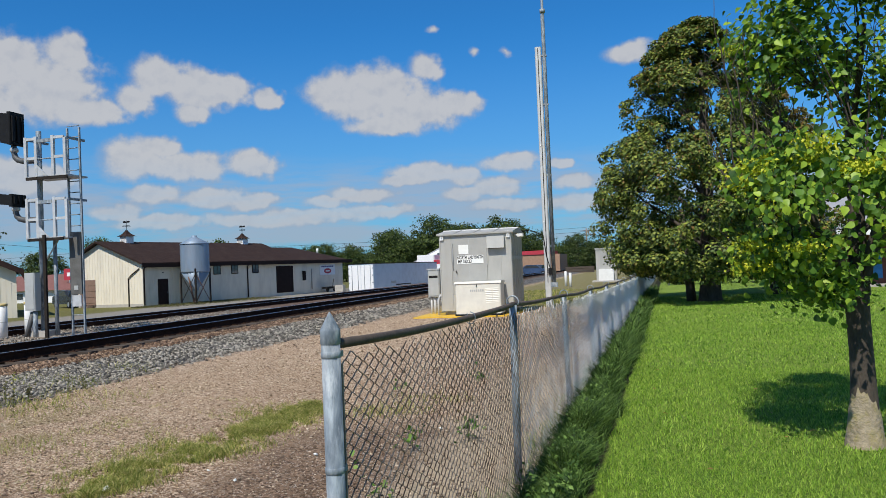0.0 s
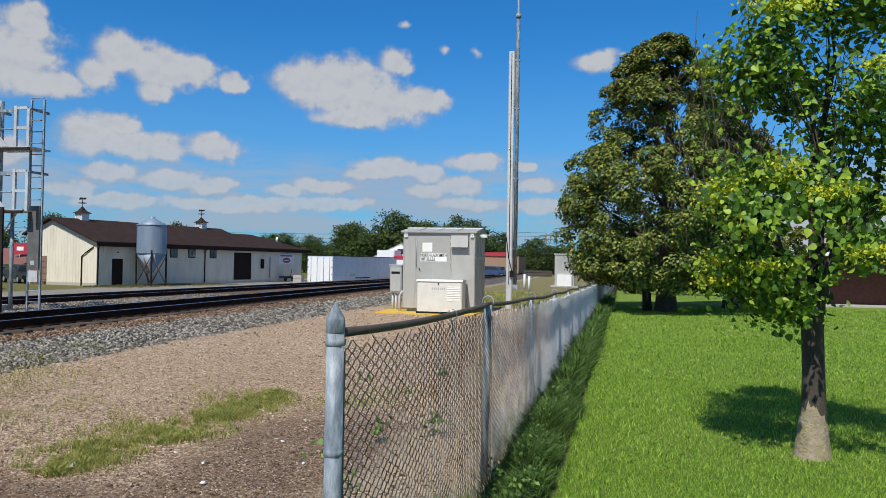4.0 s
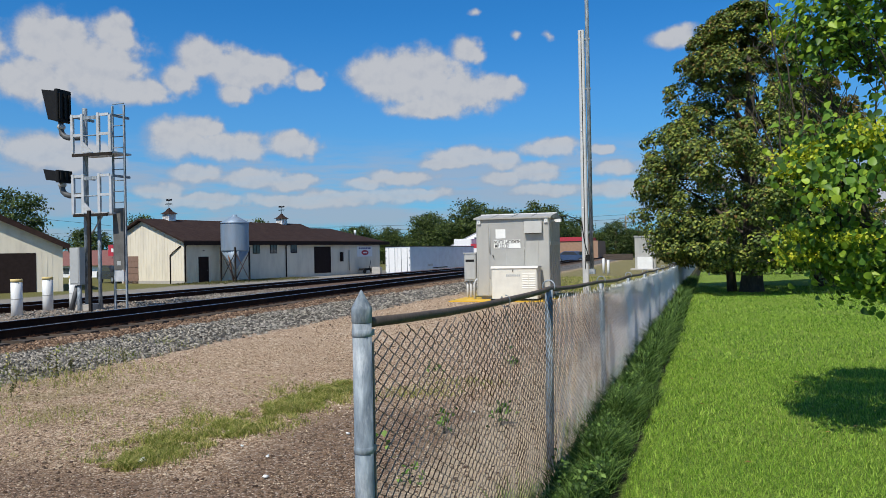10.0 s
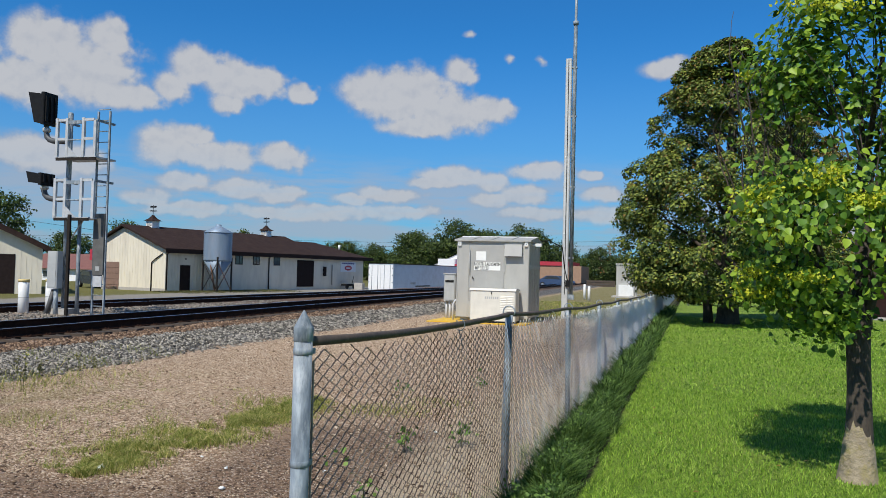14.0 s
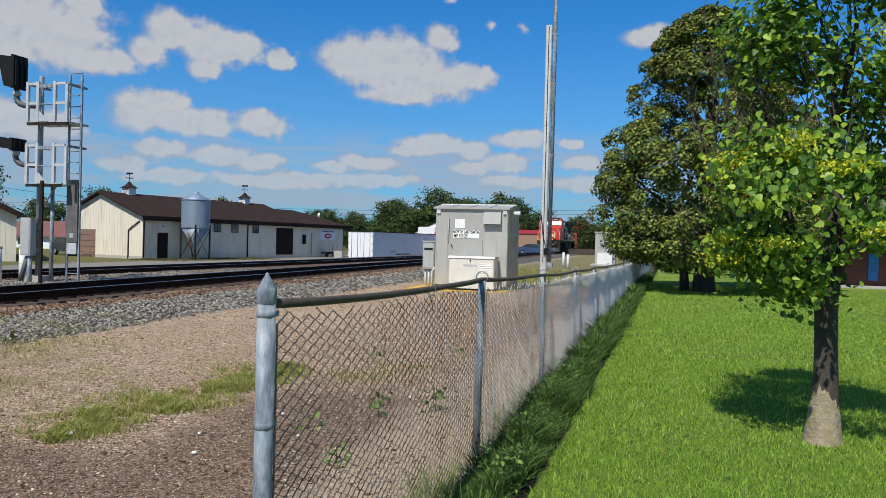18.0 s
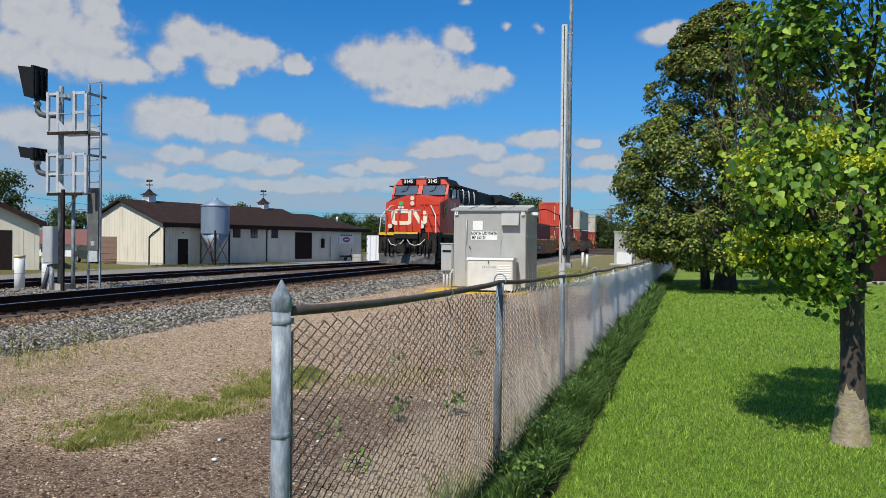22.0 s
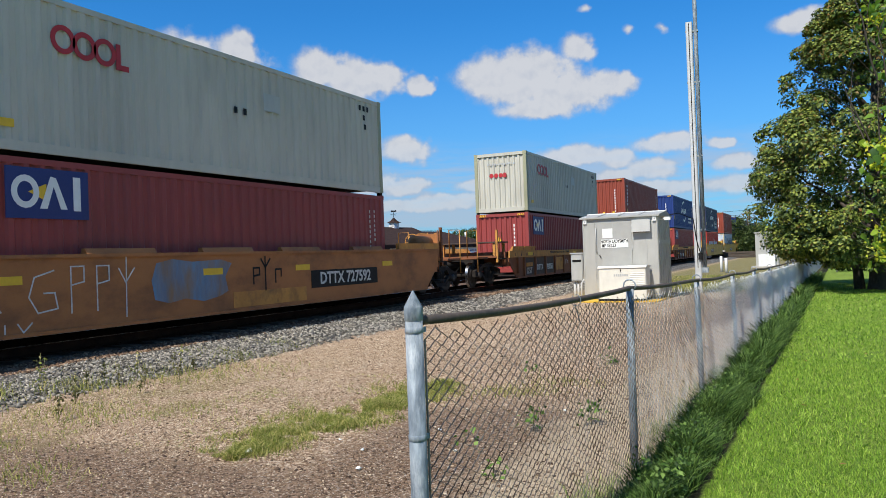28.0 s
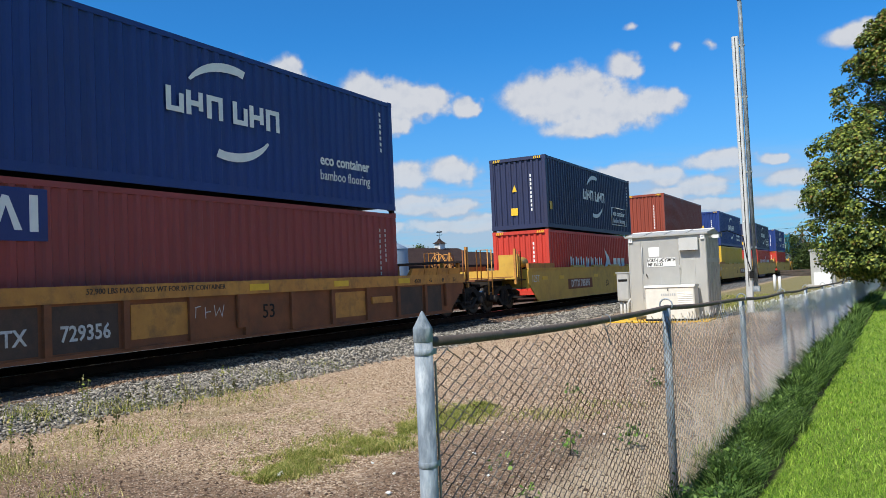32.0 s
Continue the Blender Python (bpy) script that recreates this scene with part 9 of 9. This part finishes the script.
def make_weeds():
    for x, y, n, h in ((-2.15, 6.85, 15, 0.20), (-1.72, 7.25, 18, 0.22), (-1.95, 5.35, 8, 0.10), (-2.55, 6.2, 5, 0.06), (-3.3, 10.2, 12, 0.10), (-2.4, 11.0, 14, 0.12)):
        w = thing("broadleaf_weed", pose(x, y, 0), "small green broadleaf weed in bare soil", "weed", "weeds by the fence")
        Mesh().tube([(0, 0, -0.02), (0.01, 0, h)], 0.004, 5).make("stem", M_WEEDSTEM, w)
        q = RNG.normal(0, 1, (n * 2, 3)) * np.array([0.055, 0.055, 0.05]) + np.array([0, 0, h * 0.62])
        quads("foliage", leaves(q, unit(q + np.array([0, 0, 0.05])), 0.062, 0.7), M_WEED, w, 5, LEAF_FACES)
    for x, y, h in ((-8.35, 6.55, 0.62), (-8.6, 8.3, 0.38), (-8.2, 7.6, 0.34), (-8.75, 9.3, 0.36), (-7.5, 5.1, 0.42), (-6.9, 4.9, 0.30), (-9.2, 6.0, 0.34), (-8.1, 9.6, 0.30), (-7.2, 5.9, 0.28), (-9.0, 7.1, 0.4), (-8.5, 8.9, 0.33), (-8.3, 7.0, 0.26), (-8.45, 7.3, 0.32), (-8.15, 8.0, 0.24), (-8.7, 7.8, 0.30), (-8.4, 9.2, 0.26), (-8.0, 8.5, 0.22), (-7.8, 6.6, 0.22), (-8.6, 6.1, 0.30), (-7.6, 7.4, 0.18), (-8.25, 10.1, 0.24)):
        w = thing("tall_weed", pose(x, y, ground_z(x, y)), "thin dry tall weed at the ballast edge", "weed", "weeds at the ballast edge")
        Mesh().tube([(0, 0, -0.02), (0.01, 0.0, h * 0.6), (0.02, 0.01, h)], 0.0045, 5).make("stem", M_WEEDSTEM, w)
        m = 26
        q = np.stack([RNG.normal(0.015, 0.02, m), RNG.normal(0, 0.02, m), RNG.uniform(h * 0.25, h * 1.03, m)], axis=1)
        quads("foliage", leaves(q, unit(q - np.array([0, 0, h * 0.6])), 0.040, 0.8), M_DULL if h < 0.36 else M_STRAW, w, 5, LEAF_FACES)


M_WEEDSTEM = mat("weed_stem", (0.14, 0.15, 0.05), (0.10, 0.11, 0.04), 10, 0.8)
make_weeds()



def stone_material(name, a, b, c):
    m = leaf_material(name, a, b, c, 0.0, 0.92)
    return m


def stones(P, size, flat=0.65):
    """Angular chips: a six-cornered lump at each point."""
    n = len(P)
    s = (size * RNG.uniform(0.55, 1.35, n))[:, None]
    e = np.array([[1, 0, 0], [-1, 0, 0], [0, 1, 0], [0, -1, 0], [0, 0, 1], [0, 0, -1]], dtype=float)
    V = np.tile(e[None], (n, 1, 1)) * RNG.uniform(0.6, 1.25, (n, 6, 1)) + RNG.normal(0, 0.22, (n, 6, 3))
    ang = RNG.uniform(0, 2 * np.pi, (n, 3))
    ca, sa = np.cos(ang[:, 0]), np.sin(ang[:, 0])
    R = np.zeros((n, 3, 3))
    R[:, 0, 0], R[:, 0, 1], R[:, 1, 0], R[:, 1, 1], R[:, 2, 2] = ca, -sa, sa, ca, 1
    cb, sb = np.cos(ang[:, 1] * 0.15), np.sin(ang[:, 1] * 0.15)
    T = np.zeros((n, 3, 3))
    T[:, 0, 0], T[:, 1, 1], T[:, 1, 2], T[:, 2, 1], T[:, 2, 2] = 1, cb, -sb, sb, cb
    V = np.einsum("nij,nkj->nki", R, np.einsum("nij,nkj->nki", T, V))
    V = V * np.array([1, 0.8, flat]) * s[:, :, None] * 0.5
    return V + P[:, None, :]


STONE_FACES = ((0, 2, 4), (2, 1, 4), (1, 3, 4), (3, 0, 4), (2, 0, 5), (1, 2, 5), (3, 1, 5), (0, 3, 5))


def make_stones():
    gm = stone_material("ballast_chips", (0.055, 0.051, 0.046), (0.19, 0.178, 0.160), (0.44, 0.41, 0.36))
    V = []
    for y0, y1, dens, size in ((3.5, 12, 620, 0.070), (12, 22, 320, 0.082), (22, 45, 110, 0.11)):
        n = int((y1 - y0) * 2.6 * dens)
        y = RNG.uniform(y0, y1, n)
        x = -8.25 - 2.5 * RNG.beta(1.25, 1.0, n)
        keep = RNG.uniform(0, 1, n) < np.clip((-8.2 - x) * 1.9, 0.03, 1)
        V.append(stones(on_ground(x[keep], y[keep], 0.008), size))
    for y0, y1, dens, size in ((8, 30, 90, 0.07),):
        n = int((y1 - y0) * 5.0 * dens)
        y = RNG.uniform(y0, y1, n)
        x = RNG.uniform(-20.3, -13.4, n)
        V.append(stones(on_ground(x, y, 0.008), size))
    V = np.concatenate(V)
    near_rail = (V[:, 0, 0] < -10.05) & (V[:, 0, 0] > -13.0)
    rm = stone_material("rusty_ballast_chips", (0.07, 0.045, 0.032), (0.16, 0.098, 0.062), (0.34, 0.24, 0.17))
    ob = quads("rusty_ballast_stones", V[near_rail], rm, None, 6, STONE_FACES)
    tagged(ob, "rust-stained ballast stones beside the rail", "ballast", kind="stuff")
    ob = quads("ballast_stones", V[~near_rail], gm, None, 6, STONE_FACES)
    tagged(ob, "loose angular grey ballast stones", "ballast", kind="stuff")
    pm = stone_material("yard_chips", (0.10, 0.062, 0.038), (0.33, 0.235, 0.160), (0.72, 0.60, 0.46))
    V = []
    for y0, y1, x0, dens, size in ((3.2, 7.5, -8.0, 900, 0.017), (7.5, 13, -8.2, 420, 0.023), (13, 26, -8.2, 90, 0.036)):
        n = int((y1 - y0) * 7.0 * dens)
        y = RNG.uniform(y0, y1, n)
        x = RNG.uniform(x0, -1.2, n)
        bare = ((x > -3.7) & (y < 7.4)) | (y < 5.0)
        keep = ~bare | (RNG.uniform(0, 1, n) < 0.45)
        V.append(stones(on_ground(x[keep], y[keep], 0.002), size * RNG.choice([0.8, 1.0, 1.7], int(keep.sum()), p=[0.5, 0.38, 0.12])))
    ob = quads("yard_gravel", np.concatenate(V), pm, None, 6, STONE_FACES)
    tagged(ob, "fine tan gravel chips over the yard", "gravel", kind="stuff")
    # pale litter and clods
    for x, y, s in ((-4.17, 5.35, 0.09), (-3.26, 5.69, 0.07), (-3.64, 5.94, 0.05), (-2.95, 6.55, 0.06), (-2.5, 5.9, 0.04), (-2.1, 7.7, 0.05), (-3.0, 5.2, 0.05)):
        q = np.array([[x, y, 0.02]])
        o = quads("pale_scrap", stones(q, s, 0.5), M_PAPER, None, 6, STONE_FACES)
        tagged(o, "pale scrap of litter on bare soil", "litter", "litter on the yard")
    n = 5500
    x, y = RNG.uniform(-6.0, -1.3, n), RNG.uniform(3.2, 5.3, n) + RNG.uniform(0, 1, n) ** 3 * 3.0
    ob = quads("soil_clods", stones(on_ground(x, y, 0.002), 0.012 + 0.030 * RNG.uniform(0, 1, n) ** 3, 0.55), stone_material("soil_clod", (0.06, 0.038, 0.027), (0.15, 0.100, 0.072), (0.36, 0.27, 0.20)), None, 6, STONE_FACES)
    tagged(ob, "dark crumbly soil clods near the fence corner", "soil", kind="stuff")
    n = 26
    q = on_ground(RNG.uniform(-0.4, 4.5, n), RNG.uniform(3.5, 13, n), 0.05)
    ob = quads("fallen_leaves", leaves(q, np.tile([0, 0, 1.0], (n, 1)), 0.06, 0.2, 0.0), M_DRYLEAF, None, 5, LEAF_FACES)
    tagged(ob, "few fallen yellow leaves on the lawn", "leaves", kind="stuff")


make_stones()


def motions():
    """The train runs straight towards -y at a steady pace."""
    times = [0, 0.1] + list(range(1, 32)) + [31.9, 32]
    for ob, back, up in TRAIN:
        walk(ob, [(t, pose(TRACK_X, 21.15 - 16.5 * (t - 23.0) + back, RAIL_TOP + up)) for t in times])


motions()
